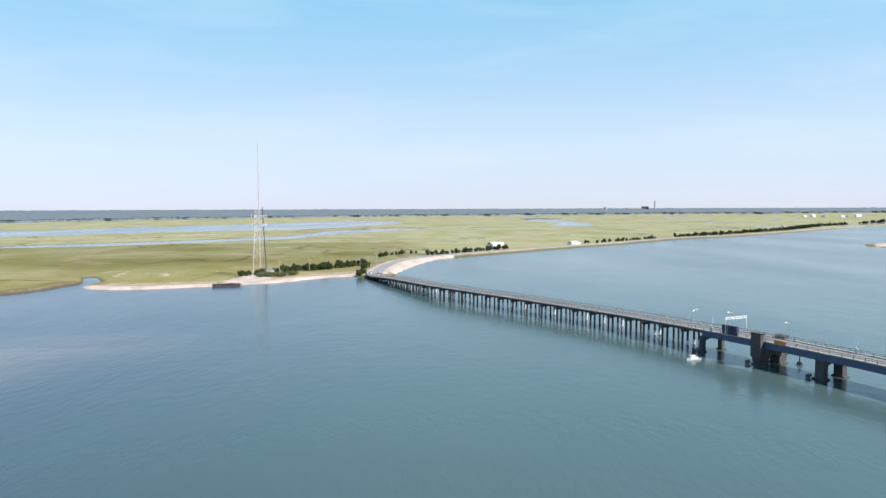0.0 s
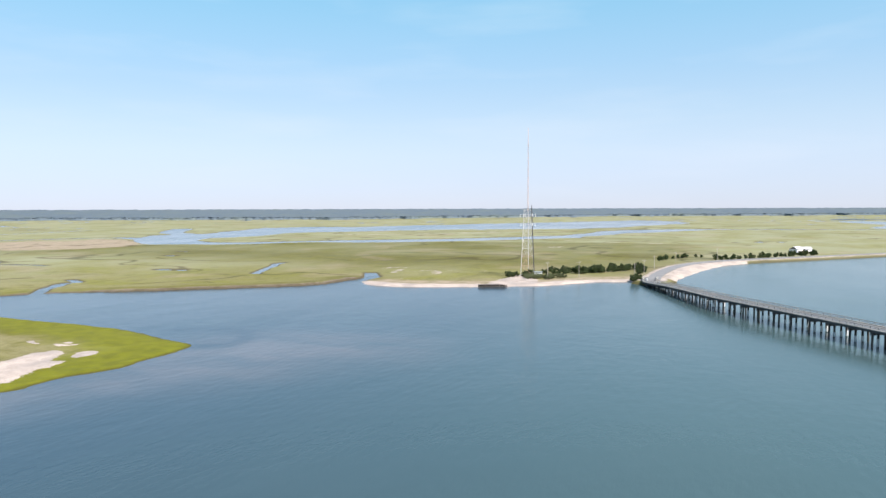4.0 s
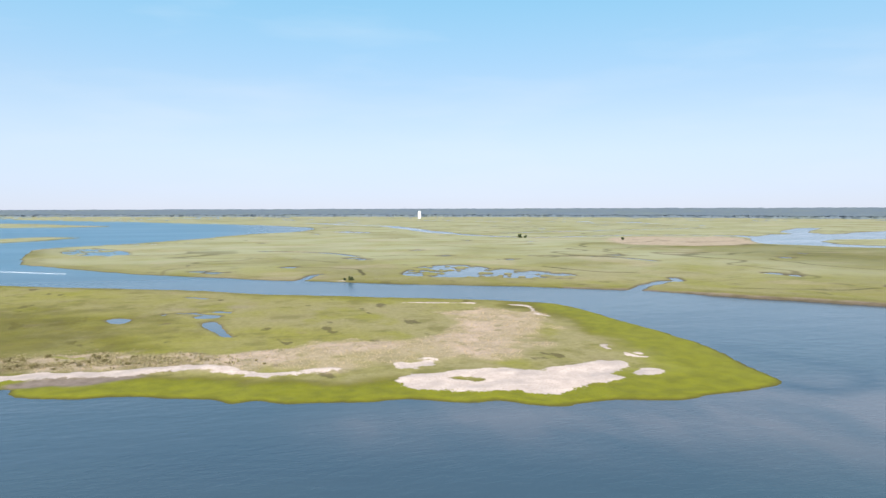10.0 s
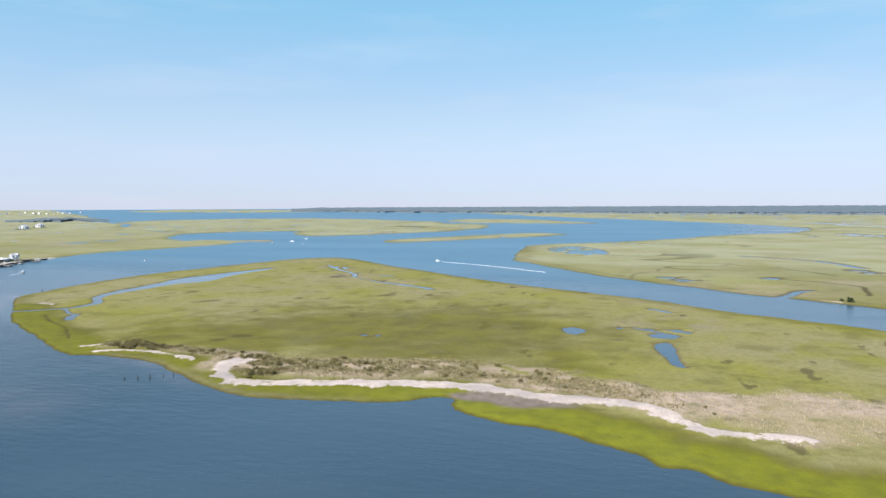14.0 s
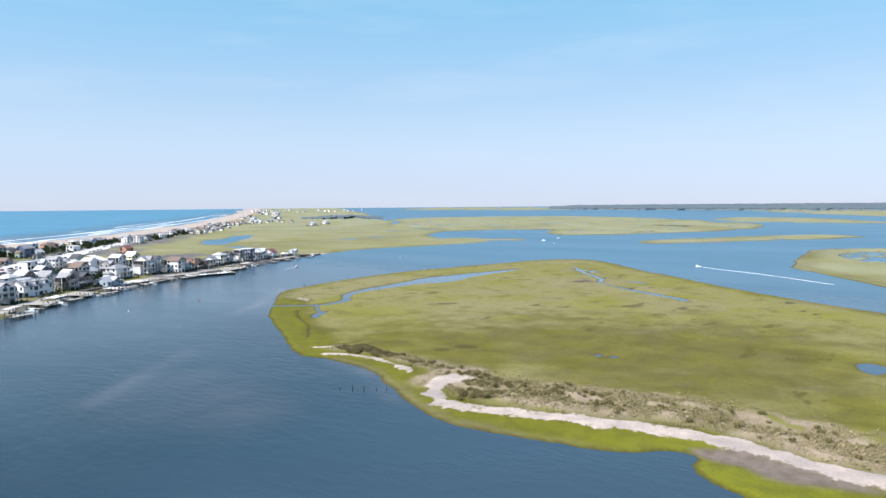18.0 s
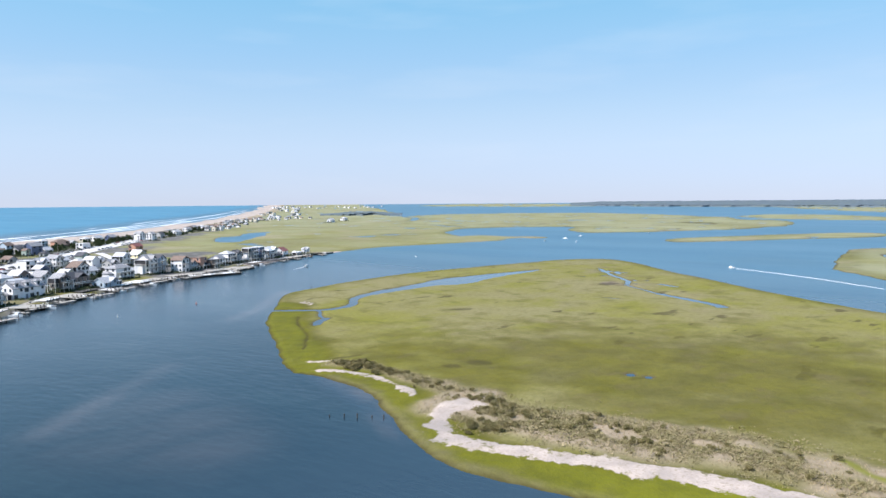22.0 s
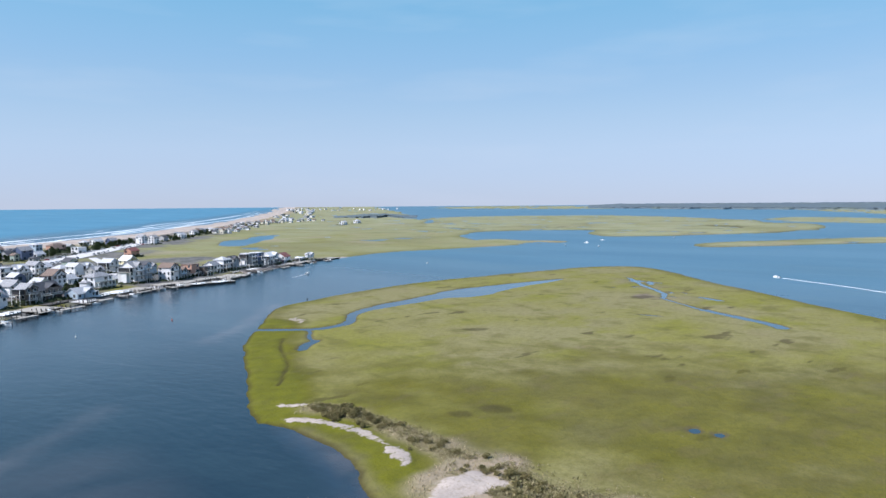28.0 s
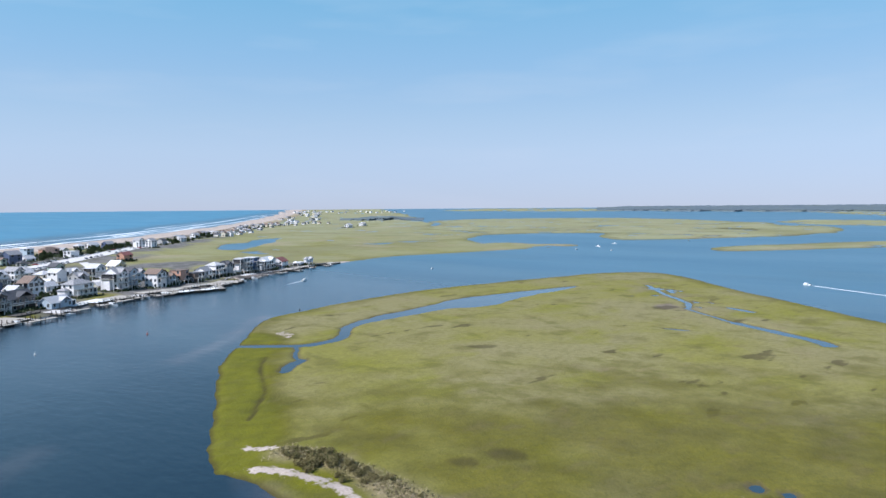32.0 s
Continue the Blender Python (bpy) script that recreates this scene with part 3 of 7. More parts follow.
BAY_LOWER = [(-714, 709), (-654, 747), (-602, 718), (-561, 735), (-510, 790), (-464, 835), (-414, 872), (-359, 913), (-305, 977), (-263, 1031), (-234, 1093), (-222, 1218), (-200, 1340), (-98, 1438), (0, 1466), (0, 1427), (-71, 1361), (-124, 1237), (-173, 1160), (-199, 1006), (-239, 937), (-278, 892), (-354, 814), (-429, 772), (-494, 755), (-537, 678), (-602, 664), (-638, 655)]
BAY_EAST = [(268, 2264), (358, 2246), (382, 2080), (345, 1599), (231, 1590), (298, 1823)]
RILLS = [
    [(-508, 127), (-489, 154), (-473, 166), (-434, 158)], [(-591, 201), (-593, 239), (-555, 266)], [(-453, 478), (-395, 467), (-354, 477), (-334, 492)],
    [(-278, 392), (-266, 390), (-256, 408), (-241, 408), (-222, 407)], [(-531, 336), (-532, 380), (-519, 418)], [(-457, 289), (-416, 296), (-390, 318)],
    [(-653, 338), (-731, 306)], [(-608, 105), (-570, 140), (-537, 164)], [(-305, 317), (-284, 356), (-279, 384)],
]
PANS = [(-858, 133), (-498, 66), (-485, 75), (-580, 183), (-564, 187), (-583, 261), (-665, 262), (-526, 295), (-511, 126), (-540, 400), (-499, 558), (-463, 507), (-362, 396), (-348, 397)]
SAND_BANK = [(457, 717), (464, 760), (506, 800), (620, 830), (640, 760), (560, 715)]
MAIN_CREEKS = [([(-320, 476), (-317, 462), (-305, 437), (-293, 409), (-284, 394)], 2.6), ([(-217, 425), (-203, 401), (-202, 380)], 4.0), ([(-312, 262), (-333, 282), (-340, 295), (-348, 308), (-345, 314), (-362, 322)], 2.6), ([(-414, 114), (-429, 124), (-445, 130), (-453, 137)], 2.0), ([(-560, 330), (-520, 380), (-470, 390)], 3.0), ([(-700, 120), (-660, 170), (-600, 190)], 3.0), ([(-760, 900), (-900, 960), (-1050, 1150)], 20.0), ([(-1050, 520), (-1110, 760), (-1150, 1000)], 9.0)]
MAIN_POOLS = [[(-434, 186), (-466, 201), (-487, 219), (-487, 240), (-461, 247), (-445, 256), (-419, 270), (-397, 276), (-380, 263), (-389, 245), (-405, 223), (-414, 199)], [(-760, -54), (-813, -38), (-721, 3), (-680, -8), (-705, -33)], [(-1250, 300), (-1180, 330), (-1130, 310), (-1200, 280)]]
FAR_SAND = [(-769, 534), (-830, 580), (-845, 653), (-790, 668), (-820, 740), (-785, 723), (-750, 725), (-672, 670), (-640, 640), (-620, 595), (-625, 553), (-660, 513), (-700, 505)]
SPIT = [(-196, 371), (-183, 369), (-169, 365), (-151, 369), (-133, 376), (-117, 383), (-97, 398), (-84, 413), (-69, 425), (-54, 433)]
CAUSEWAY_BEACH = [(-24, 462), (-17, 500), (-8, 548), (2, 578)]
ROAD = [(-41, 428), (-42, 455), (-40, 490), (-35, 528), (-24, 562), (-6, 592), (34, 637), (85, 692), (145, 757), (207, 818), (310, 931), (419, 1014), (574, 1162), (730, 1325), (880, 1460)]

BARS = [
    [(-1584, -1436), (-1865, -1486), (-2107, -1322), (-2176, -1150), (-2107, -925), (-1939, -693), (-1879, -576), (-1724, -489), (-1688, -393), (-1479, -320), (-1346, -302), (-1250, -318), (-1170, -330), (-1128, -348), (-1064, -382), (-994, -427), (-978, -470), (-1045, -535), (-1140, -590), (-1090, -670), (-988, -692), (-909, -668), (-1079, -790), (-1138, -1000), (-1450, -1260)],
    [(-857, -284), (-832, -256), (-875, -226), (-945, -182), (-1030, -130), (-1120, -100), (-1160, -165), (-1085, -213), (-993, -254), (-910, -284)],
    [(-1981, -598), (-2170, -590), (-2203, -504), (-2177, -412), (-1900, -200), (-1760, -140), (-1763, -413), (-1859, -508)],
    [(-3100, -2900), (-3300, -1900), (-3900, -1900), (-3900, -3000)],
]
TOWN_NEAR = [(-830, -440), (-816, -429), (-771, -435), (-726, -446), (-651, -456), (-590, -466), (-547, -456), (-512, -443), (-461, -423), (-426, -408), (-382, -386), (-357, -366), (-335, -355), (-300, -346), (-281, -336), (-248, -313), (-222, -295), (-193, -268), (-176, -248), (-120, -215), (-40, -190), (60, -200), (130, -300), (60, -450), (-80, -610), (-230, -765)]
TOWN_SEA = [(-355, -882), (-443, -960), (-565, -1083), (-782, -1336), (-965, -1560), (-1329, -2015), (-1716, -2524), (-2094, -3046), (-2900, -4150), (-3900, -4300), (-3250, -3560), (-2750, -2900), (-2280, -2290), (-1860, -1790), (-1640, -1580), (-1450, -1290), (-1138, -1000), (-1079, -790), (-964, -701), (-880, -650), (-832, -606), (-801, -555), (-834, -548), (-814, -491), (-832, -462)]
TOWN_POND = [(-539, -713), (-587, -784), (-626, -800), (-687, -871), (-726, -878), (-662, -795), (-591, -717), (-546, -668), (-527, -676)]
STREET = [(-60, -300), (-200, -440), (-295, -547), (-368, -643), (-479, -789), (-640, -990)]
DUNES = [(-307, -720), (-383, -790), (-487, -888), (-660, -1072), (-837, -1300), (-1144, -1700), (-1891, -2650)]

# ---- water ----
wr = np.concatenate([[0.5], np.geomspace(20, 255, 90), 1 / np.linspace(1 / 256, 1 / 4960, 110)])
wa = np.linspace(0, 2 * np.pi, 541)
WR, WA = np.meshgrid(wr, wa, indexing="ij")
wx, wy = MID[0] + WR * np.cos(WA), MID[1] + WR * np.sin(WA)
wi = np.arange(wx.size).reshape(wx.shape)
wq = np.stack([wi[:-1, :-1], wi[1:, :-1], wi[1:, 1:], wi[:-1, 1:]], -1).reshape(-1, 4)
fx, fy = wx.ravel(), wy.ravel()
shoal = ramp(area(fx, fy, [(-156, 96), (-140, 125), (-118, 160), (-98, 188), (-84, 205), (-95, 226), (-125, 226), (-150, 214), (-156, 195), (-160, 150)], 90), -22, 18) * 0.5
shoal = np.maximum(shoal, 0.34 * ramp(strip(fx, fy, [(-150, -92), (-158, -99), (-170, -109), (-183, -119), (-196, -131)], 1.5, 60), -5, 2) * ramp(fy, -150, -112))
shoal = np.maximum(shoal, 0.42 * ramp(area(fx, fy, [(-216, -92), (-218, -78), (-216, -62), (-206, -48), (-198, -34), (-195, -38), (-201, -52), (-208, -66), (-211, -80)], 60), -2, 3))
shoal = np.maximum(shoal, 0.22 * ramp(area(fx, fy, [(-150, -90), (-168, -98), (-182, -98), (-180, -76), (-174, -58), (-164, -52), (-156, -66)], 60), -14, 8))
shoal = np.maximum(shoal, 0.5 * ramp(strip(fx, fy, [(-249, -186), (-268, -199), (-285, -216), (-313, -243)], 1.5, 60), -5, 2))
hollow = 0.8 * ramp(strip(fx, fy, [(-192, 212), (-170, 218), (-156, 221), (-147, 214), (-144, 201), (-150, 194)], 2.5, 60), -4, 3)
hollow = np.maximum(hollow, 0.7 * ramp(strip(fx, fy, [(-213.9, -87.2), (-212.3, -78.5), (-209.9, -69.4), (-205.9, -58.1), (-203.5, -49.5), (-199.8, -40.8), (-197.0, -35.7)], 1.2, 60), -2.5, 1.5))
water = mesh_object("water", np.stack([fx, fy, lift(fx, fy)], -1), wq, WATER, smooth=True, attrs={"shoal": shoal * (1 - hollow), "deep": hollow, "channel": ramp(-fy, -10, 80) * (1 - ramp(-fx, 300, 520)) * (1 - 0.8 * ramp(-fy, 130, 240)), "calm": np.maximum(ramp(area(fx, fy, ISLAND_SOUTH + ISLAND_WEST + ISLAND_NORTH, 40, 2), 0, 8), 0.6 * ramp(area(fx, fy, MAIN_SHORE + MAIN_BACK, 120, 1), 10, 60)), "sea": np.maximum(ramp((fx + 356) * 0.776 - (fy + 892) * 0.631, 0, 160), 0.55 * ramp(-fx, 280, 620) * (1 - 0.8 * ramp(fy, 50, 250))), "green": ramp(fx, -150, 20) * ramp(fy, -60, 90)})
tagged(water, "blue-green tidal water with wind ripples", "water", kind="structure")
wb = bmesh.new()
bmesh.ops.create_circle(wb, cap_ends=True, segments=64, radius=4990, matrix=Matrix.Translation((*MID, -3.5)))
tagged(part("ground", wb, plain("sea_bed_sand", (0.2, 0.17, 0.13), (0.14, 0.12, 0.09), 0.05)), "sandy sea bed below the water", "ground", kind="structure")

# ---- the marsh island ----
gx, gy = np.meshgrid(np.arange(-600, -140, 1.15), np.arange(-262, 222, 1.15), indexing="ij")
ix, iy = gx.ravel(), gy.ravel()
wobx = ix + 0.7 * vnoise(ix, iy, 9, 1) + 0.45 * vnoise(ix, iy, 3.1, 2)
woby = iy + 0.7 * vnoise(ix, iy, 9, 3) + 0.45 * vnoise(ix, iy, 3.1, 4)
shore = area(wobx, woby, ISLAND_SOUTH + ISLAND_WEST + ISLAND_NORTH, 40, 2)
d = shore.copy()
wet = np.full(ix.shape, -40.0)
for pts in [LAGOON] + PONDS:
    wet = np.maximum(wet, area(wobx, woby, pts, 40))
for pts, half in [(CREEK, 2.0), (CREEK_SIDE, 1.6), (CREEK_LINK, 0.5)] + POOL_LINES:
    wet = np.maximum(wet, strip(wobx, woby, pts, half, 40))
# broken shallow pans among the grass
pans = np.maximum(ramp(area(ix, iy, [(-318, 60), (-322, 84), (-292, 84), (-288, 64)], 40), -12, 8), ramp(strip(ix, iy, POOL_LINES[1][0], 8, 60), -16, 6))
wet = np.maximum(wet, np.where(pans > 0.05, (vnoise(ix, iy, 8, 41) + 0.6 * vnoise(ix, iy, 3.4, 42) - 1.3 + 0.5 * pans) * 4, -40))
d = np.minimum(d, -wet)
south = near_line(ix, iy, smooth_line(ISLAND_SOUTH + ISLAND_WEST[:9], False, 2), 60)[0]
wav = 2.2 * vnoise(ix, iy, 11, 7) + 1.2 * vnoise(ix, iy, 4, 8)
fine = 1.5 * vnoise(ix, iy, 6.5, 17) + 0.9 * vnoise(ix, iy, 2.6, 18)
sand = ramp(strip(ix, iy, BEACH, 2.9 - 1.0 * ramp(iy, 60, 85), 40) + 0.7 * fine, -1.3, 1.5) * (0.75 + 0.25 * ramp(vnoise(ix, iy, 4, 27), -0.6, 0.2))
sand = np.maximum(sand, ramp(strip(ix, iy, BEACH_WEST, 1.3, 40) + fine * 0.5, -1.0, 1.2) * 0.85)
for pts, ragged in ((SAND_FLAT, 0.9), (SAND_SPOT, 0.5), (SAND_BLOB, 0.6)):
    sand = np.maximum(sand, ramp(area(ix, iy, pts, 40) + fine * ragged + 0.4, -1.6, 1.8))
sand = np.maximum(sand, 0.85 * ramp(area(ix, iy, SAND_RISE, 40) + fine * 2.2, 0.0, 1.6))
sand = np.maximum(sand, 0.52 * ramp(area(ix, iy, SAND_HEAD, 40) + fine, -0.2, 1.4))
sand = np.maximum(sand, 0.85 * ramp(area(ix, iy, SAND_TOP, 40) + 1.4 * fine, -0.6, 1.6))
for pts, half in SAND_LINES:
    sand = np.maximum(sand, ramp(strip(ix, iy, pts, half, 40) + fine * 0.7, -0.5, 0.7))
sand *= 1 - 0.75 * ramp(area(ix, iy, SAND_HOLE, 40) + 1.5 * fine, -1.0, 1.5)
dry = ramp(area(ix, iy, DRY, 40) + 3 * wav, -4, 7) * (0.55 + 0.45 * ramp(vnoise(ix, iy, 16, 19), -0.5, 0.4))
dry = np.maximum(dry, ramp(strip(ix, iy, BRUSH, 9.5, 60) + 1.6 * wav, -3, 4) * 0.85)
dry = np.maximum(dry, ramp(strip(ix, iy, SCRUB, 3.2, 60) + wav, -3, 3) * 0.6)
lush = ramp(17 - south + wav, -4, 5) * (1 - dry)
lush = np.maximum(lush, 0.8 * ramp(22 - near_line(ix, iy, smooth_line([(-150, 165), (-156, 196), (-196, 206), (-250, 208), (-285, 205)]), 60)[0] + 3 * wav, -6, 8) * (1 - dry))
lush = np.maximum(lush, 0.72 * ramp(area(ix, iy, [(-232, -100), (-262, -110), (-318, -70), (-345, -10), (-330, 30), (-285, 45), (-240, 40), (-236, 0), (-234, -60)], 80) + 9 * wav, -30, 25))
lush = np.maximum(lush, 0.55 * ramp(8 - np.abs(shore) + wav, -4, 5))
lush = np.maximum(lush, 0.9 * ramp(area(ix, iy, [(-240, 27), (-241, 33), (-237, 40), (-233, 38)], 40) + fine, -1, 2))
mud = np.maximum(ramp(area(ix, iy, FLATS, 40) + wav, -2, 2) * 0.9, ramp(wet, -1.0, -0.2) * 0.45)
mud = np.maximum(mud, ramp(area(ix, iy, DARK_PAN, 40) + fine, -1, 2) * 0.8)
mud = np.maximum(mud, 0.3 * ramp(3.0 - south + 0.6 * wav, -1, 2) * (1 - ramp(iy, -10, 30)) * ramp(iy, -95, -80))
mud = np.maximum(mud, pans * 0.45 * ramp(vnoise(ix, iy, 12, 51), -0.2, 0.5))
z = np.clip(d * 0.32, -1.0, 0.0) + ramp(d, 0, 2.2) * (0.42 + 0.10 * vnoise(ix, iy, 14, 23) + 0.07 * vnoise(ix, iy, 3, 24))
z += ramp(sand, 0, 1) * (0.25 + 0.15 * vnoise(ix, iy, 6, 29)) * ramp(d, 0.5, 4) + dry * 0.55 * ramp(d, 2, 8) * (0.8 + 0.5 * vnoise(ix, iy, 2.6, 33))
# shore and creek edges darkened by colour: wet roots and bank shade
bank = np.maximum(ramp(-shore, -1.5, -0.3), 0.65 * ramp(wet, -1.3, -0.4)) * (1 - ramp(sand, 0.2, 0.6)) * 0.8
scarp = ramp(strip(ix, iy, GULLY, 0.45, 40) + 0.2 * fine, -0.4, 0.35)
bank = np.maximum(bank, 0.85 * scarp)
for pts in SCARS:
    bank = np.maximum(bank, 0.6 * ramp(area(ix, iy, pts, 40) + 1.3 * fine, -0.3, 1.6))
z -= 0.35 * scarp
z -= 0.22 * ramp(area(ix, iy, FLATS, 40), -1, 2)
fringe = (0.45 + 0.30 * ramp(iy, -30, 40)) * ramp(14 - south + wav, -3, 4)
fringe = np.maximum(fringe, 0.7 * ramp(area(ix, iy, [(-150, 196), (-148, 165), (-160, 145), (-172, 160), (-184, 178), (-215, 188), (-258, 194), (-288, 200), (-270, 212), (-200, 210)], 60) + 2 * wav, -6, 6))
fringe = np.maximum(fringe, 0.85 * ramp(area(ix, iy, [(-238.5, 28.5), (-239.5, 31), (-234.5, 35.5), (-232, 40), (-230, 39), (-233.5, 33.5)], 40) + 0.7 * fine, -0.8, 1.2))
dry *= 1 - 0.9 * ramp(area(ix, iy, [(-238.5, 28.5), (-239.5, 31), (-234.5, 35.5), (-232, 40), (-230, 39), (-233.5, 33.5)], 40), -1, 1)
sh = gx.shape
ISLAND_Z, ISLAND_DRY, ISLAND_SAND = z.reshape(sh), dry.reshape(sh), sand.reshape(sh)
marsh_island = land_mesh("marsh_island", gx, gy, d.reshape(sh), z.reshape(sh), {"sand": sand.reshape(sh), "dry": dry.reshape(sh), "lush": lush.reshape(sh), "mud": mud.reshape(sh), "bank": bank.reshape(sh), "fringe": (fringe * (1 - dry) * (1 - ramp(mud, 0.35, 0.7))).reshape(sh)}, -2.2, "green salt marsh island with a sandy inner shore")

# ---- the mainland marsh, its channels and the causeway shore ----
pr = np.concatenate([np.arange(190, 330, 2.2), 1 / np.linspace(1 / 332, 1 / 4955, 430)])
pa = np.radians(np.arange(48, 262, 0.13))
PR, PA = np.meshgrid(pr, pa, indexing="ij")
mx, my = (MID[0] + PR * np.cos(PA)), (MID[1] + PR * np.sin(PA))
sh = mx.shape
mx, my, rr = mx.ravel(), my.ravel(), PR.ravel()
amp = np.clip((rr - 250) / 900, 0.12, 1.6)
qx = mx + amp * (7 * vnoise(mx, my, 45, 61) + 9 * vnoise(mx, my, 170, 62)) + 1.2 * vnoise(mx, my, 8, 63)
qy = my + amp * (7 * vnoise(mx, my, 45, 64) + 9 * vnoise(mx, my, 170, 65)) + 1.2 * vnoise(mx, my, 8, 66)
solid = area(qx, qy, MAIN_SHORE + MAIN_BACK, 120, 2)
for pts in BARS + [SAND_BANK]:
    solid = np.maximum(solid, area(qx, qy, pts, 120))
wet = np.full(mx.shape, -120.0)
wet = np.maximum(wet, strip(qx, qy, CHANNEL[:5], 17, 120))
wet = np.maximum(wet, strip(qx, qy, CHANNEL[4:], 11, 120))
for pts in (BAY_UPPER, BAY_LOWER, BAY_EAST):
    wet = np.maximum(wet, area(qx, qy, pts, 120))
wet = np.maximum(wet, strip(qx, qy, CHANNEL_EAST, 16, 120))
for x, y in PANS:
    wet = np.maximum(wet, np.where(np.hypot(mx - x, my - y) < 40, 1.8 + 1.6 * vnoise(mx, my, 5, 75) - 0.42 * np.hypot((mx - x) * 1.0, my - y), -120))
for pts, half in MAIN_CREEKS:
    wet = np.maximum(wet, strip(mx + 2 * vnoise(mx, my, 14, 71), my, pts, half, 120))
pool_zone = np.full(mx.shape, -60.0)
for pts in MAIN_POOLS:
    pool_zone = np.maximum(pool_zone, area(mx, my, pts, 60))
wet = np.maximum(wet, np.minimum(pool_zone + 3, 10 * (vnoise(mx, my, 9, 73) + 0.7 * vnoise(mx, my, 4.0, 74) + 0.12 + 0.022 * np.clip(pool_zone, 0, 30))))
# scattered pans and winding ditches all over the marsh
scat = vnoise(mx, my, 34, 81) + 0.6 * vnoise(mx, my, 13, 82)
wet = np.maximum(wet, np.where(rr > 800, (scat - np.where(my > 0, 1.14, 0.86)) * 20, -120))
ditch = 1.6 + 0.9 * amp - np.abs(vnoise(mx, my, 95, 83) + 0.35 * vnoise(mx, my, 30, 84)) * 46
wet = np.maximum(wet, np.where((rr > 1500) & (vnoise(mx, my, 210, 85) > 0.12), ditch, -120))
rill = 0.6 * ramp(ditch, -1.0, 1.2) * ramp(vnoise(mx, my, 210, 85), -0.5, 0.1) * (rr < 1500)
for pts in RILLS:
    rill = np.maximum(rill, 0.85 * ramp(strip(mx + 3 * vnoise(mx, my, 20, 86), my + 3 * vnoise(mx, my, 20, 87), pts, 1.0, 60), -0.9, 0.5))
d = np.minimum(solid, -wet)
road_d = near_line(mx, my, smooth_line(ROAD), 120)[0]
d = np.maximum(d, 11 - road_d)
fine = (1.5 * vnoise(mx, my, 7, 91) + vnoise(mx, my, 3, 92)) * np.clip(amp, 0.5, 1)
sand = ramp(strip(mx, my, SPIT, 7.0, 60) + fine, -1, 1.6)
sand = np.maximum(sand, ramp(strip(mx, my, CAUSEWAY_BEACH, 8.0, 60) + fine, -1, 1.6))
sand = np.maximum(sand, 0.95 * ramp(area(mx, my, [(-35, 440), (-36, 470), (-33, 520), (-23, 556), (-8, 584), (6, 600), (9, 582), (-1, 545), (-11, 500), (-17, 462), (-28, 444)], 60) + fine, -1, 1.6))
sand = np.maximum(sand, ramp(8 - road_d + fine, -1, 2) * 0.75)
sand = np.maximum(sand, ramp(area(mx, my, SAND_BANK, 60) + 3 * fine, 2, 10))
sand = np.maximum(sand, ramp(strip(mx, my, [(-412, 134), (-407, 142)], 1.3, 60) + fine, -1, 1.6) * 0.55)
sand = np.maximum(sand, 0.8 * ramp(strip(mx, my, [(-190, 402), (-165, 388), (-140, 392)], 5, 60) + 4 * fine, 4, 8))
sand = np.maximum(sand, 0.8 * ramp(area(mx, my, [(-125, 392), (-118, 376), (-107, 382), (-99, 398), (-106, 425), (-110, 442), (-122, 442), (-124, 420)], 60) + 2 * fine, -2, 2))
for line, half in (([(-178, 743), (-169, 750)], 5.0), ([(-199, 901), (-192, 907)], 4.0), ([(-134, 872), (-122, 880)], 5.0), ([(-87, 853), (-78, 859)], 5.0), ([(-170, 443), (-150, 459)], 1.6), ([(-419, 1134), (-377, 1165)], 6.0), ([(-229, 1392), (-200, 1412)], 9.0), ([(-425, 1056), (-410, 1067)], 6.0)):
    sand = np.maximum(sand, 0.7 * ramp(strip(mx, my, line, half, 80) + 2.5 * fine, -2, 3))
for line, half in (([(-222, 455), (-212, 466), (-202, 430)], 3.0), ([(-196, 443), (-182, 452), (-172, 430)], 3.5), ([(-176, 456), (-155, 466)], 2.0), ([(-584, 967), (-524, 999), (-455, 1057), (-370, 1148)], 9.0)):
    sand = np.maximum(sand, 0.55 * ramp(strip(mx, my, line, half * 0.7, 80) + 2.6 * fine, -3, 3))
dry = 0.3 * ramp(vnoise(mx, my, 45, 95) + 0.5 * vnoise(mx, my, 16, 96), 0.35, 0.9)
dry = np.maximum(dry, 0.8 * ramp(strip(mx, my, [(-185, 380), (-150, 385), (-110, 405), (-75, 436), (-52, 452)], 9, 60) + 2 * fine, -4, 4))
dry = np.maximum(dry, 0.95 * ramp(area(mx, my, FAR_SAND, 60) + 5 * fine, -6, 8))
dry = np.maximum(dry, 0.3 * ramp(20 - road_d + 3 * fine, -4, 8) * (my > 430))
lush = 0.35 * ramp(14 - np.abs(solid) + 2 * fine, -6, 8) + 0.25 * ramp(vnoise(mx, my, 80, 97), 0.0, 0.8)
lush = np.clip(lush + 0.5 * ramp(my, 420, 520) * ramp(-mx, 0, 60) * (rr < 800), 0, 1)
mud = np.maximum(ramp(wet, -2.5, -0.5) * 0.6, 0.85 * ramp(3.0 - np.abs(solid) + fine, -1, 1.5) * (my > 240) * (rr < 520) * (mx < -205))
z = lift(mx, my) + np.clip(d * 0.3, -1.2, 0) + ramp(d, 0, 3) * (0.55 + 0.12 * vnoise(mx, my, 12, 99) + 0.3 * sand) + 0.9 * ramp(9 - road_d, -6, 1.5)
z += 0.7 * ramp(d, 0, 1.2) * ramp(my, 275, 300) * ramp(-mx, 196, 204) * ramp(-solid, -26, -8)
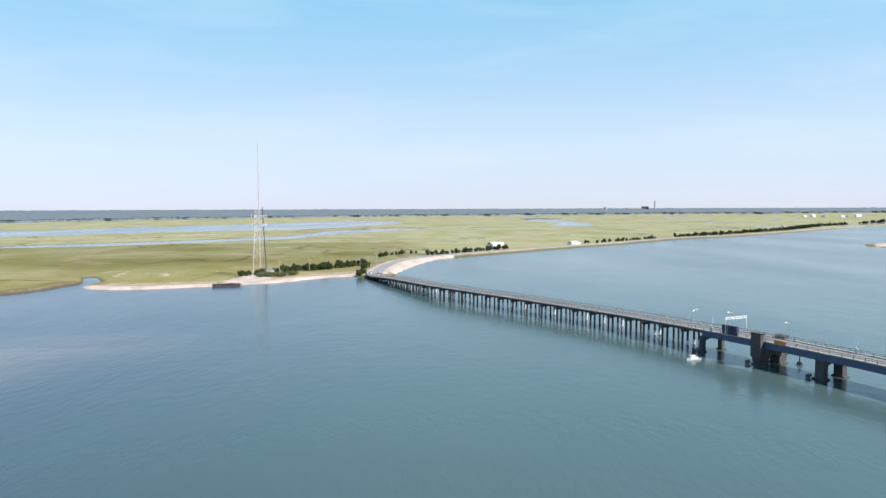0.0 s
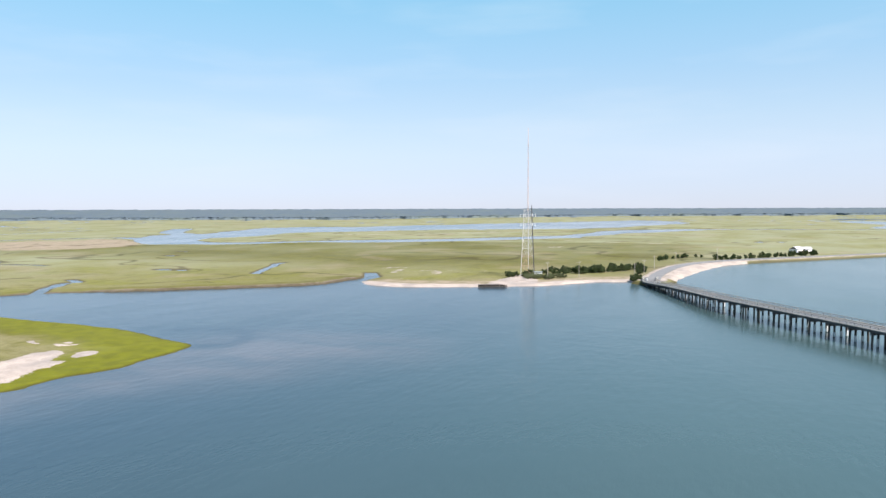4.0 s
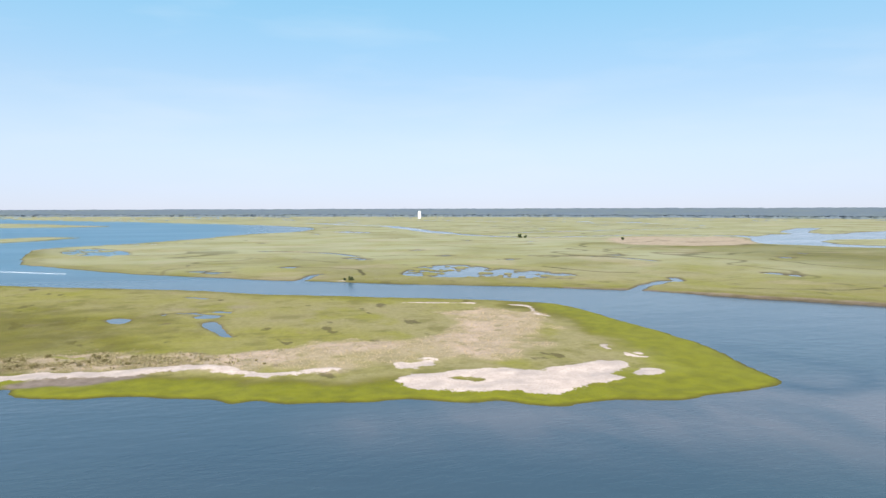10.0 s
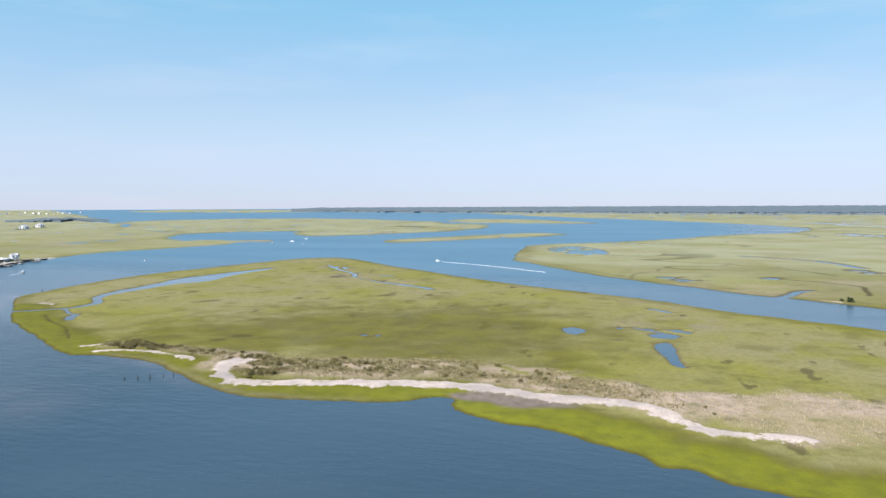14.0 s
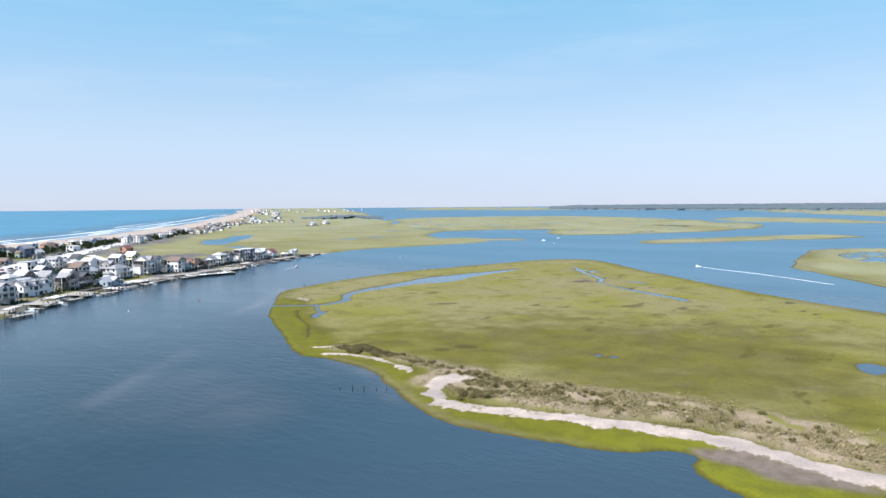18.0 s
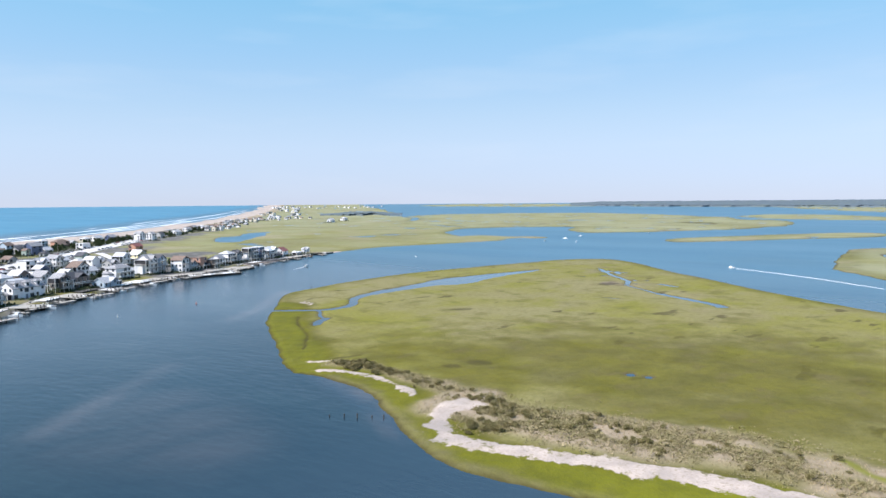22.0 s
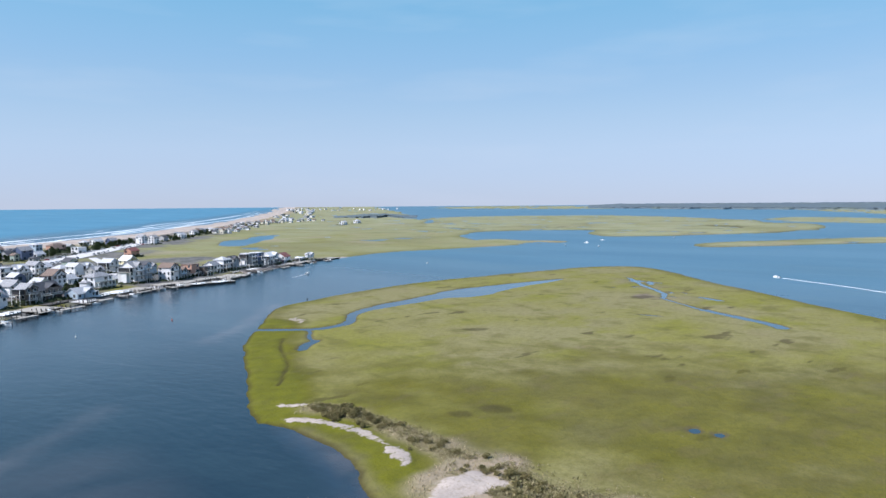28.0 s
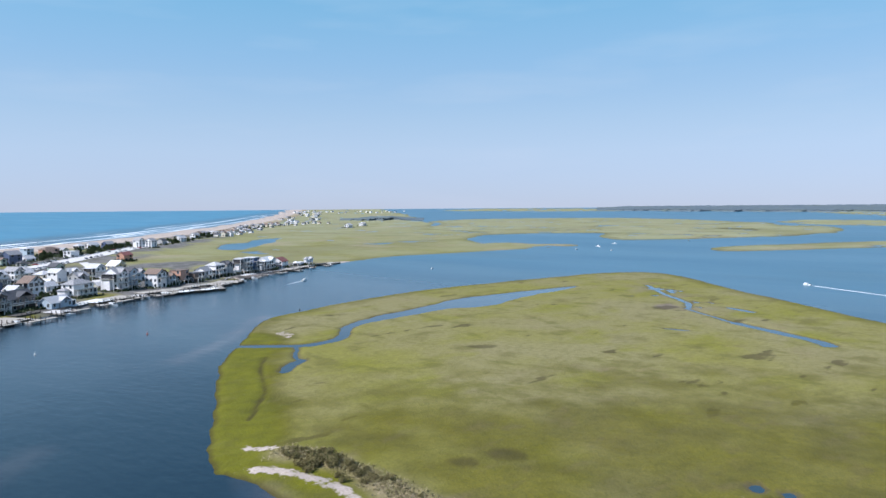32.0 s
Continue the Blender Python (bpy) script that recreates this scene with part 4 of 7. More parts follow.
# pale grows with range: haze put into the marsh colour
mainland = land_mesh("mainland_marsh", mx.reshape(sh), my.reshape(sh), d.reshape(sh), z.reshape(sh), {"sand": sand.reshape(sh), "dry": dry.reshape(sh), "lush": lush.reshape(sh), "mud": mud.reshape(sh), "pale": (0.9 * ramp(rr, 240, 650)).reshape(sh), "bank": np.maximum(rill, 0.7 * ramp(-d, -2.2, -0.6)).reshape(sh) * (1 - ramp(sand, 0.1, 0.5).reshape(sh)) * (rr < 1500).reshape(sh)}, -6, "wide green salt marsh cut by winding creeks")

# ---- the barrier island ----
br = np.concatenate([np.arange(200, 420, 2.6), 1 / np.linspace(1 / 422, 1 / 4955, 330)])
ba = np.radians(np.arange(196, 292, 0.15))
BR, BA = np.meshgrid(br, ba, indexing="ij")
mx, my = (MID[0] + BR * np.cos(BA)), (MID[1] + BR * np.sin(BA))
sh = mx.shape
mx, my, rr = mx.ravel(), my.ravel(), BR.ravel()
amp = np.clip((rr - 400) / 900, 0.05, 1.3)
qx = mx + amp * (8 * vnoise(mx, my, 60, 161) + 14 * vnoise(mx, my, 170, 162)) + 0.8 * vnoise(mx, my, 8, 163)
qy = my + amp * (8 * vnoise(mx, my, 60, 164) + 14 * vnoise(mx, my, 170, 165)) + 0.8 * vnoise(mx, my, 8, 166)
solid = area(qx, qy, TOWN_NEAR + TOWN_SEA, 160, 2)
wet = np.minimum(area(qx, qy, TOWN_POND, 120), 30)
scat = vnoise(mx, my, 40, 181) + 0.6 * vnoise(mx, my, 15, 182)
built_line = [(-60, -260), (-180, -330), (-260, -380), (-330, -430), (-400, -470)]
built = np.maximum(strip(mx, my, built_line, 95, 160), strip(mx, my, STREET, 60, 160))
wet = np.maximum(wet, np.where((rr > 560) & (built < -40), (scat - 0.92) * 20, -120))
d = np.minimum(solid, -wet)
fine = 1.5 * vnoise(mx, my, 7, 191) + vnoise(mx, my, 3, 192)
sea_line = smooth_line(TOWN_NEAR[-2:] + TOWN_SEA[:9])
sea_d = near_line(mx, my, sea_line, 200)[0]
sand = ramp(84 - sea_d + 3 * fine, -4, 8)
sand = np.maximum(sand, 0.22 * ramp(built + 4 * fine, 5, 25) * ramp(vnoise(mx, my, 22, 193) + 0.4 * vnoise(mx, my, 7, 194), -0.5, 0.3))
sand = np.maximum(sand, 0.8 * ramp(strip(mx, my, [(-382, -392), (-430, -414), (-465, -428), (-512, -443)], 8, 60) + fine, -2, 3))
dry = np.maximum(0.4 * ramp(vnoise(mx, my, 45, 195), 0.3, 0.9), 0.75 * ramp(122 - sea_d + 3 * fine, -6, 14))
lush = 0.3 * ramp(14 - np.abs(solid), -6, 8) + 0.25 * ramp(vnoise(mx, my, 80, 197), 0, 0.8)
mud = ramp(wet, -2.5, -0.5) * 0.6
paved = 0.9 * ramp(built + 4 * fine, 0, 20) * ramp(vnoise(mx, my, 26, 203) + 0.4 * vnoise(mx, my, 8, 204), -0.6, 0.0)
z = lift(mx, my) + np.clip(d * 0.3, -1.2, 0) + ramp(d, 0, 3) * (0.5 + 0.1 * vnoise(mx, my, 12, 199)) + 0.7 * ramp(built, -10, 25) * ramp(d, 0, 4)
z += 2.5 * ramp(26 - np.abs(sea_d - 102), -6, 20) * (0.8 + 0.4 * vnoise(mx, my, 18, 201)) * ramp(d, 4, 20)
# painted haze again: pale rises towards the island's far end
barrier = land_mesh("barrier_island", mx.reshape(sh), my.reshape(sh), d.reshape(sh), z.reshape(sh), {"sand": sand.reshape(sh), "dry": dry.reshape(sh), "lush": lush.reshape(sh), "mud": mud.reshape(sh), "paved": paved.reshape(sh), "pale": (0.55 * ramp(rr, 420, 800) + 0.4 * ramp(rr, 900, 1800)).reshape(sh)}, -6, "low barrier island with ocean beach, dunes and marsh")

# ---- far woods ----


def foliage(name, c1, c2, c3):
    m = Nodes(name, 0.85)
    c = m.mix(m.island(), c1, c2)
    c = m.mix(m.span(m.noise(0.35, 3), 0.45, 0.75, 0, 0.7), c, c3)
    m.base(c)
    m.bsdf.inputs["Specular IOR Level"].default_value = 0.2
    return m.mat


CEDAR = foliage("cedar_foliage", (0.030, 0.046, 0.016), (0.058, 0.078, 0.028), (0.040, 0.050, 0.022))
BAYBERRY = foliage("bayberry_leaves", (0.120, 0.115, 0.040), (0.225, 0.180, 0.082), (0.170, 0.130, 0.058))
STRAW = foliage("dry_reed_stems", (0.46, 0.36, 0.24), (0.33, 0.26, 0.15), (0.27, 0.23, 0.10))
BARK = plain("cedar_bark", (0.11, 0.085, 0.065), (0.075, 0.06, 0.05), 3.0, 0.9)


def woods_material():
    m = Nodes("hazed_woods", 0.9)
    # blue-grey of the distance haze is painted into the canopy
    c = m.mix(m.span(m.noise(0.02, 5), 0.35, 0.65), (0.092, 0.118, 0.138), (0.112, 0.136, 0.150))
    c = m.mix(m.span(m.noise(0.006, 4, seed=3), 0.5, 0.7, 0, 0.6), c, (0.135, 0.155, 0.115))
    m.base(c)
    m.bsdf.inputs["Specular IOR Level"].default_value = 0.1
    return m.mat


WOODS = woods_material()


def woods(name, a0, a1, front, back, top, label, step=0.16):
    """A wood's canopy as one rough sheet with a steep front; headings in degrees to the left of +y."""
    hs = np.radians(np.arange(a0, a1, step))
    us = np.concatenate([[0, 0.003, 0.007], np.linspace(0.012, 1, 40) ** 1.3])
    U, A = np.meshgrid(us, hs, indexing="ij")
    f = np.interp(np.degrees(A), *front) + 60 * vnoise(np.degrees(A), 0 * A, 1.1, 7) + 25 * vnoise(np.degrees(A), 0 * A, 0.3, 8)
    R = f + (back - f) * U
    X, Y = MID[0] - R * np.sin(A), MID[1] + R * np.cos(A)
    ends = ramp(np.degrees(A), a0, a0 + 3) * ramp(-np.degrees(A), -a1, -a1 + 3)
    Z = lift(X, Y) + np.where(U == 0, -0.5, np.clip(U / 0.007, 0, 1) **0.5 * (top + 1.8 * vnoise(X, Y, 30, 5) + 1.6 * vnoise(X, Y, 11, 6)) * (0.15 + 0.85 * ends))
    i = np.arange(X.size).reshape(X.shape)
    q = np.stack([i[:-1, :-1], i[:-1, 1:], i[1:, 1:], i[1:, :-1]], -1).reshape(-1, 4)
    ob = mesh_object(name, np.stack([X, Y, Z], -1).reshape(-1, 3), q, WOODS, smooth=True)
    tagged(ob, label, "woods", kind="stuff")


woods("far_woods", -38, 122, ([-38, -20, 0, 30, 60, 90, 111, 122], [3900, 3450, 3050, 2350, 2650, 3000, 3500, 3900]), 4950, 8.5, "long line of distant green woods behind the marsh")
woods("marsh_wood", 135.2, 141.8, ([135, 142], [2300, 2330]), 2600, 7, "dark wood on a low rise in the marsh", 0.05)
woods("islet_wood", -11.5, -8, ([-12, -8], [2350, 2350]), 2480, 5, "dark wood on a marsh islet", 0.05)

# ---- the bridge ----
LINE = [(-43, 446, 1.9), (-42.5, 428, 1.9), (-39.4, 413.1, 2.0), (-31.2, 396.4, 2.8), (-21.7, 376.3, 3.6), (-5.5, 340.1, 4.7), (7.7, 317.6, 5.2), (19.6, 300.8, 5.3), (36.3, 277.2, 5.4), (50, 257, 5.45), (64.0, 235.5, 5.6), (73.5, 216, 6.0), (80.5, 201.0, 6.3), (88.6, 184.6, 6.45), (96.0, 169.5, 6.4), (103, 154.0, 6.35), (115, 118, 6.3), (128, 76, 6.3), (142, 20, 6.3), (148, -60, 6.2), (140, -140, 5.4), (112, -225, 2.2)]
raw = smooth_line(LINE, False, 24)
run = np.r_[0, np.cumsum(np.linalg.norm(np.diff(raw, axis=0), axis=1))]


SLIM = 0.84
ACROSS = Matrix.Diagonal((1, SLIM, 1, 1))


def along(s):
    """Place and heading on the bridge, s metres from the marsh end."""
    p = Vector([np.interp(s, run, raw[:, k]) for k in range(3)])
    q = Vector([np.interp(s + 0.6, run, raw[:, k]) for k in range(3)])
    t = (q - p).normalized() if (q - p).length > 1e-4 else Vector((0.3, -0.95, 0))
    side = Vector((-t.y, t.x, 0)).normalized()
    return p - side * 0.75, t, side * SLIM


def station(x, y):
    return float(run[np.argmin((raw[:, 0] - x) ** 2 + (raw[:, 1] - y) ** 2)])


def extrude_along(s0, s1, profile, step=3.0):
    """A bar with the given cross section (side, up) along the bridge."""
    bm = bmesh.new()
    n = max(2, int((s1 - s0) / step) + 1)
    last = None
    for s in np.linspace(s0, s1, n):
        p, t, side = along(s)
        ring = [bm.verts.new(p + side * a + Vector((0, 0, b))) for a, b in profile]
        if last:
            for k in range(len(ring)):
                bm.faces.new((last[k], last[(k + 1) % len(ring)], ring[(k + 1) % len(ring)], ring[k]))
        else:
            bm.faces.new(ring[::-1])
        last = ring
    bm.faces.new(last)
    bmesh.ops.recalc_face_normals(bm, faces=bm.faces[:])
    return bm


def rect(a0, b0, a1, b1):
    return [(a0, b0), (a1, b0), (a1, b1), (a0, b1)]


END = float(run[-1])
S_A, S_B, S_C = station(79.5, 203.2), station(88.2, 185.5), station(96.0, 169.4)
DECK_GREY = plain("bridge_road_surface", (0.19, 0.182, 0.175), (0.14, 0.135, 0.13), 0.2, 0.9)
bridge = empty("bridge", pose(0, 0, 0), "low concrete trestle bridge with a blue steel lifting span", "bridge")
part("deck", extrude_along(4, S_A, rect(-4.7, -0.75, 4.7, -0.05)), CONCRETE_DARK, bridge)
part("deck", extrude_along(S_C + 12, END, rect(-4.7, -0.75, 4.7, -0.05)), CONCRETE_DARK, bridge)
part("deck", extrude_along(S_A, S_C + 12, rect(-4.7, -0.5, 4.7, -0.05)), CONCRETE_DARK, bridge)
part("road_surface", extrude_along(2, END, rect(-3.7, -0.05, 3.7, 0.03)), DECK_GREY, bridge)
for a in (-4.35, 4.35):
    part("kerb", extrude_along(4, END, rect(a - 0.45, -0.05, a + 0.45, 0.2)), CONCRETE, bridge)
    for b in (0.55, 0.95):
        part("rail", extrude_along(4, END, rect(a - 0.08, b, a + 0.08, b + 0.16)), CONCRETE if b > 0.6 else GALV, bridge)
    part("fascia", extrude_along(S_A, S_C + 40, rect(a - 0.12 + (0.3 if a > 0 else -0.3), -1.75, a + 0.12 + (0.3 if a > 0 else -0.3), -0.2)), STEEL_BLUE, bridge, "blue painted steel girder")
for a in (-2.2, 2.2):
    part("girder", extrude_along(S_A, S_C + 40, rect(a - 0.2, -1.9, a + 0.2, -0.5)), STEEL_BLUE, bridge)
post_bm = box(-0.11, -0.11, 0.15, 0.11, 0.11, 1.05, 0.03)
post_me = bpy.data.meshes.new("rail_post")
post_bm.to_mesh(post_me)
post_me.materials.append(CONCRETE)
for s in np.arange(6, S_C + 42, 3.0):
    p, t, side = along(s)
    for a in (-4.35, 4.35):
        o = new("rail_post", post_me)
        o.parent = bridge
        o.matrix_basis = Matrix.Translation(p + side * a) @ Matrix.Rotation(math.atan2(t.y, t.x), 4, "Z") @ ACROSS
rng = random.Random(4)
for s in [*np.arange(S_A - 8.3, 10, -8.6), *np.arange(S_C + 46, END - 12, 7.8)]:
    p, t, side = along(s)
    rot = Matrix.Rotation(math.atan2(t.y, t.x), 4, "Z") @ ACROSS
    bent = part("pier_bent", box(-0.5, -4.5, -1.6, 0.5, 4.5, -0.75, 0.08), CONCRETE_DARK, bridge, "dark concrete cross beam on round columns")
    bent.matrix_basis = Matrix.Translation(p) @ rot
    for k, a in enumerate((-3.9, -1.5, 1.5, 3.9)):
        column = part("column", rod((0, a, -1.6), (0, a * 1.05, -p.z - 1.5), 0.36, 0.36, 10), DARK_WOOD, bent)
        # white bands low on most columns except the near ones
        if k and rng.random() < 0.7:
            part("jacket", rod((0, a * 1.05, rng.uniform(1.6, 2.8) - p.z), (0, a * 1.05, 0.25 - p.z), 0.45, 0.45, 10), WHITE_PAINT, bent, "white band round the lower part of the column").parent = bent
# the main piers: arched portals, the largest with pylons beside the road


def portal(w, half, leg, top, rise, crown=0.7):
    """A concrete frame across the bridge with an arched opening."""
    span = half - leg
    inner, outer = [(-span, -2), (-span, top - rise)], [(-half - 0.25, -2), (-half - 0.05, top - rise)]
    for k in range(9):
        a = math.pi * (1 - (k + 0.5) / 9)
        inner.append((span * math.cos(a), top - rise + (rise - crown) * math.sin(a)))
        outer.append((max(-1, min(1, 1.03 * math.cos(a))) * half, top))
    inner += [(span, top - rise), (span, -2)]
    outer += [(half + 0.05, top - rise), (half + 0.25, -2)]
    bm = bmesh.new()
    rings = [[bm.verts.new((x, y, z)) for y, z in line] for x in (-w / 2, w / 2) for line in (inner, outer)]
    n = len(inner)
    for k in range(n - 1):
        for a, b in ((0, 1), (1, 3), (3, 2), (2, 0)):
            bm.faces.new((rings[a][k], rings[a][k + 1], rings[b][k + 1], rings[b][k]))
    for k in (0, n - 1):
        bm.faces.new([rings[a][k] for a in (0, 1, 3, 2)])
    bmesh.ops.recalc_face_normals(bm, faces=bm.faces[:])
    return bm


for s, w, leg, kind in ((S_A, 1.5, 1.2, "frame"), (S_B, 3.0, 2.6, "pylons"), (S_C, 2.4, 1.8, "frame"), (S_C + 40, 1.8, 1.6, "frame")):
    p, t, side = along(s)
    m = Matrix.Translation((p.x, p.y, 0)) @ Matrix.Rotation(math.atan2(t.y, t.x), 4, "Z") @ ACROSS
    pier = part("pier", portal(w, 5.0, leg, p.z - 1.7, 3.2 if kind == "pylons" else 1.35, 2.1 if kind == "pylons" else 0.7), CONCRETE_DARK, bridge, "massive dark concrete bridge pier")
    pier.matrix_basis = m
    if kind == "pylons":
        part("pylon", box(-w * 0.52, -6.7, 2.2, w * 0.52, -4.85, p.z + 2.2, 0.12), CONCRETE_DARK, pier, "tall square pylon beside the road")
        part("pylon", box(-w * 0.52, 4.85, 2.2, w * 0.52, 6.4, p.z + 0.9, 0.12), CONCRETE_DARK, pier, "square pylon beside the road")
        for a in (-1, 1):
            part("corbel", box(-w * 0.45, min(a * 5.0, a * 6.1), 0.8, w * 0.45, max(a * 5.0, a * 6.1), 2.2, 0.1), CONCRETE_DARK, pier)
            part("pylon_cap", box(-w * 0.58, min(a * 4.8, a * 6.8), p.z + (2.2 if a < 0 else 0.9), w * 0.58, max(a * 4.8, a * 6.8), p.z + (2.42 if a < 0 else 1.1), 0.05), CONCRETE_DARK, pier)
    for a in (-1, 1):
        part("footing", box(-w * 0.6 - 0.3, min(a * (4.7 - leg), a * 5.7), -2, w * 0.6 + 0.3, max(a * (4.7 - leg), a * 5.7), 0.35, 0.15), DARK_WOOD, pier, "dark wet timber round the footing")
    for a in np.linspace(-7.0, -5.4, 3):
        part("fender_pile", rod((-w * 0.75 - 0.5, a, -2), (-w * 0.75 - 0.5, a, 1.1), 0.2, 0.17, 7), DARK_WOOD, pier)
    part("waler", box(-w * 0.75 - 0.3, -7.2, 0.45, -w * 0.75 - 0.05, -5.2, 0.75), DARK_WOOD, pier)
# control cabins, gantry, gates and lamps by the lifting span
NAVY = plain("navy_siding", (0.035, 0.045, 0.085), (0.025, 0.032, 0.06), 2.0, 0.6)
GLASS = Nodes("dark_window_glass", 0.06).base((0.03, 0.04, 0.05)).mat
for u in (8.0, 9.7, 11.4):
    p, t, side = along(S_A + u)
    m = Matrix.Translation(p) @ Matrix.Rotation(math.atan2(t.y, t.x), 4, "Z") @ ACROSS
    cabin = empty("bridge_control_cabin", m, "small dark blue control cabin on the bridge deck", "cabin", "control cabins")
    part("body", box(-0.78, -4.75, 0.1, 0.78, -3.75, 2.6, 0.05), NAVY, cabin)
    part("roof", box(-0.84, -4.82, 2.6, 0.84, -3.68, 2.72, 0.03), NAVY, cabin)
    part("window", box(-0.5, -4.79, 1.3, 0.5, -4.74, 2.2), GLASS, cabin)
    part("door", box(-0.4, -3.76, 0.15, 0.4, -3.7, 2.1), GALV, cabin)
for s, off, h in ((S_A - 4, -4.7, 5.2), (S_A + 4, 4.7, 5.0), (S_B + 3, 4.7, 4.6), (S_A + 9, -4.7, 4.4)):
    p, t, side = along(s)
    lamp = empty("street_lamp", Matrix.Translation(p + side * off) @ Matrix.Rotation(math.atan2(t.y, t.x), 4, "Z") @ ACROSS, "galvanised lamp post with a bent arm on the bridge", "street lamp", "bridge lamps")
    k = -1 if off > 0 else 1
    part("pole", rod((0, 0, -0.3), (0, 0, h), 0.13, 0.08), GALV, lamp)
    part("arm", rod((0, 0, h), (0, 2.4 * k, h + 0.35), 0.06, 0.05), GALV, lamp)
    part("lamp_head", box(-0.2, 2.2 * k - 0.45, h + 0.28, 0.2, 2.2 * k + 0.45, h + 0.46, 0.05), WHITE_PAINT, lamp)
p, t, side = along(S_A + 8.5)
gantry = empty("signal_gantry", Matrix.Translation(p) @ Matrix.Rotation(math.atan2(t.y, t.x), 4, "Z") @ ACROSS, "white steel signal gantry spanning the road", "gantry")
for a in (-4.9, 4.9):
    part("post", rod((0, a, -0.2), (0, a, 4.6), 0.10, 0.09, 8), WHITE_PAINT, gantry)
for b in (4.2, 4.75):
    part("beam", box(-0.09, -5.1, b, 0.09, 5.1, b + 0.11), WHITE_PAINT, gantry)
for a in np.linspace(-4.2, 4.2, 6):
    part("strut", rod((0, a - 0.5, 4.3), (0, a + 0.5, 4.8), 0.05), WHITE_PAINT, gantry)
for s, off in ((S_A + 3, -4.1), (S_C + 4, 4.1)):
    p, t, side = along(s)
    gate = empty("road_gate", Matrix.Translation(p + side * off) @ Matrix.Rotation(math.atan2(t.y, t.x), 4, "Z") @ ACROSS, "raised white road gate on a grey post", "gate", "bridge gates")
    part("post", box(-0.25, -0.25, 0, 0.25, 0.25, 1.3, 0.04), GALV, gate)
    part("arm", rod((0, 0, 1.1), (0.4, 0, 4.4), 0.08, 0.05), WHITE_PAINT, gate)
ORANGE = plain("orange_paint", (0.62, 0.27, 0.04), (0.5, 0.2, 0.03), 2, 0.6)
p, t, side = along(S_B + 6)
barrier = empty("warning_panel", Matrix.Translation(p + side * -4.72) @ Matrix.Rotation(math.atan2(t.y, t.x), 4, "Z") @ ACROSS, "orange warning panel fixed to the bridge rail", "sign")
part("panel", box(-1.6, -0.08, 0.05, 1.6, 0.0, 1.15, 0.02), ORANGE, barrier)
for u in (-1.3, 1.3):
    part("bracket", box(u - 0.06, 0, 0.1, u + 0.06, 0.25, 1.0), GALV, barrier)

# ---- the causeway road ----
ROAD_PTS = smooth_line(ROAD, False, 6)


def ribbon(name, pts, half, up, material, label, category, kind="structure"):
    pts = np.asarray(pts)
    t = np.gradient(pts, axis=0)
    t /= np.linalg.norm(t, axis=1)[:, None] + 1e-9
    side = np.stack([-t[:, 1], t[:, 0]], -1)
    half = np.broadcast_to(np.asarray(half, float), (len(pts),))[:, None]
    rows = []
    for k, dz in ((1, -0.25), (1, 0.0), (-1, 0.0), (-1, -0.25)):
        q = pts + k * side * half
        rows.append(np.c_[q, lift(q[:, 0], q[:, 1]) + up + dz])
    v = np.stack(rows, 1).reshape(-1, 3)
    n = len(pts)
    f = [(4 * i + k, 4 * i + k + 1, 4 * i + k + 5, 4 * i + k + 4) for i in range(n - 1) for k in range(3)]
    return tagged(mesh_object(name, v, f, material), label, category, kind=kind)


ribbon("road", ROAD_PTS, 3.7, 2.0, ASPHALT, "grey asphalt causeway road with sandy verges", "road")

# ---- radio tower ----
TX, TY = -115.5, 437.5
tower = empty("radio_tower", pose(TX, TY, 0.9), "tall pale steel lattice radio tower with a thin mast", "tower")
TOWER_PALE = plain("faded_tower_paint", (0.62, 0.60, 0.58), (0.50, 0.47, 0.46), 0.5, 0.6)
TOWER_RUST = plain("rusty_tower_paint", (0.55, 0.30, 0.20), (0.48, 0.34, 0.28), 0.5, 0.7)
MAST_PAINT = plain("faded_mast_paint", (0.60, 0.48, 0.44), (0.52, 0.40, 0.36), 0.5, 0.6)
levels = [0, 6, 11.5, 16.5, 21, 25, 29, 33, 36.5, 40]
corner = [math.radians(a) for a in (100, 220, 340)]


def tower_at(k, h):
    r = 4.6 + (2.5 - 4.6) * h / 40
    return Vector((r * math.cos(corner[k]), r * math.sin(corner[k]), h))


for k in range(3):
    part("leg", rod(tower_at(k, -0.5), tower_at(k, 40), 0.17, 0.13), TOWER_PALE, tower)
    part("footing", box(-0.9, -0.9, -0.8, 0.9, 0.9, 0.25, 0.05, Matrix.Translation(tower_at(k, 0))), CONCRETE, tower)
for i, h in enumerate(levels[1:]):
    mat = TOWER_RUST if h <= 13 else TOWER_PALE
    for k in range(3):
        n = (k + 1) % 3
        part("strut", rod(tower_at(k, h), tower_at(n, h), 0.07), mat, tower)
        part("brace", rod(tower_at(k, levels[i]), tower_at(n, h), 0.05), mat, tower)
        part("brace", rod(tower_at(n, levels[i]), tower_at(k, h), 0.05), mat, tower)
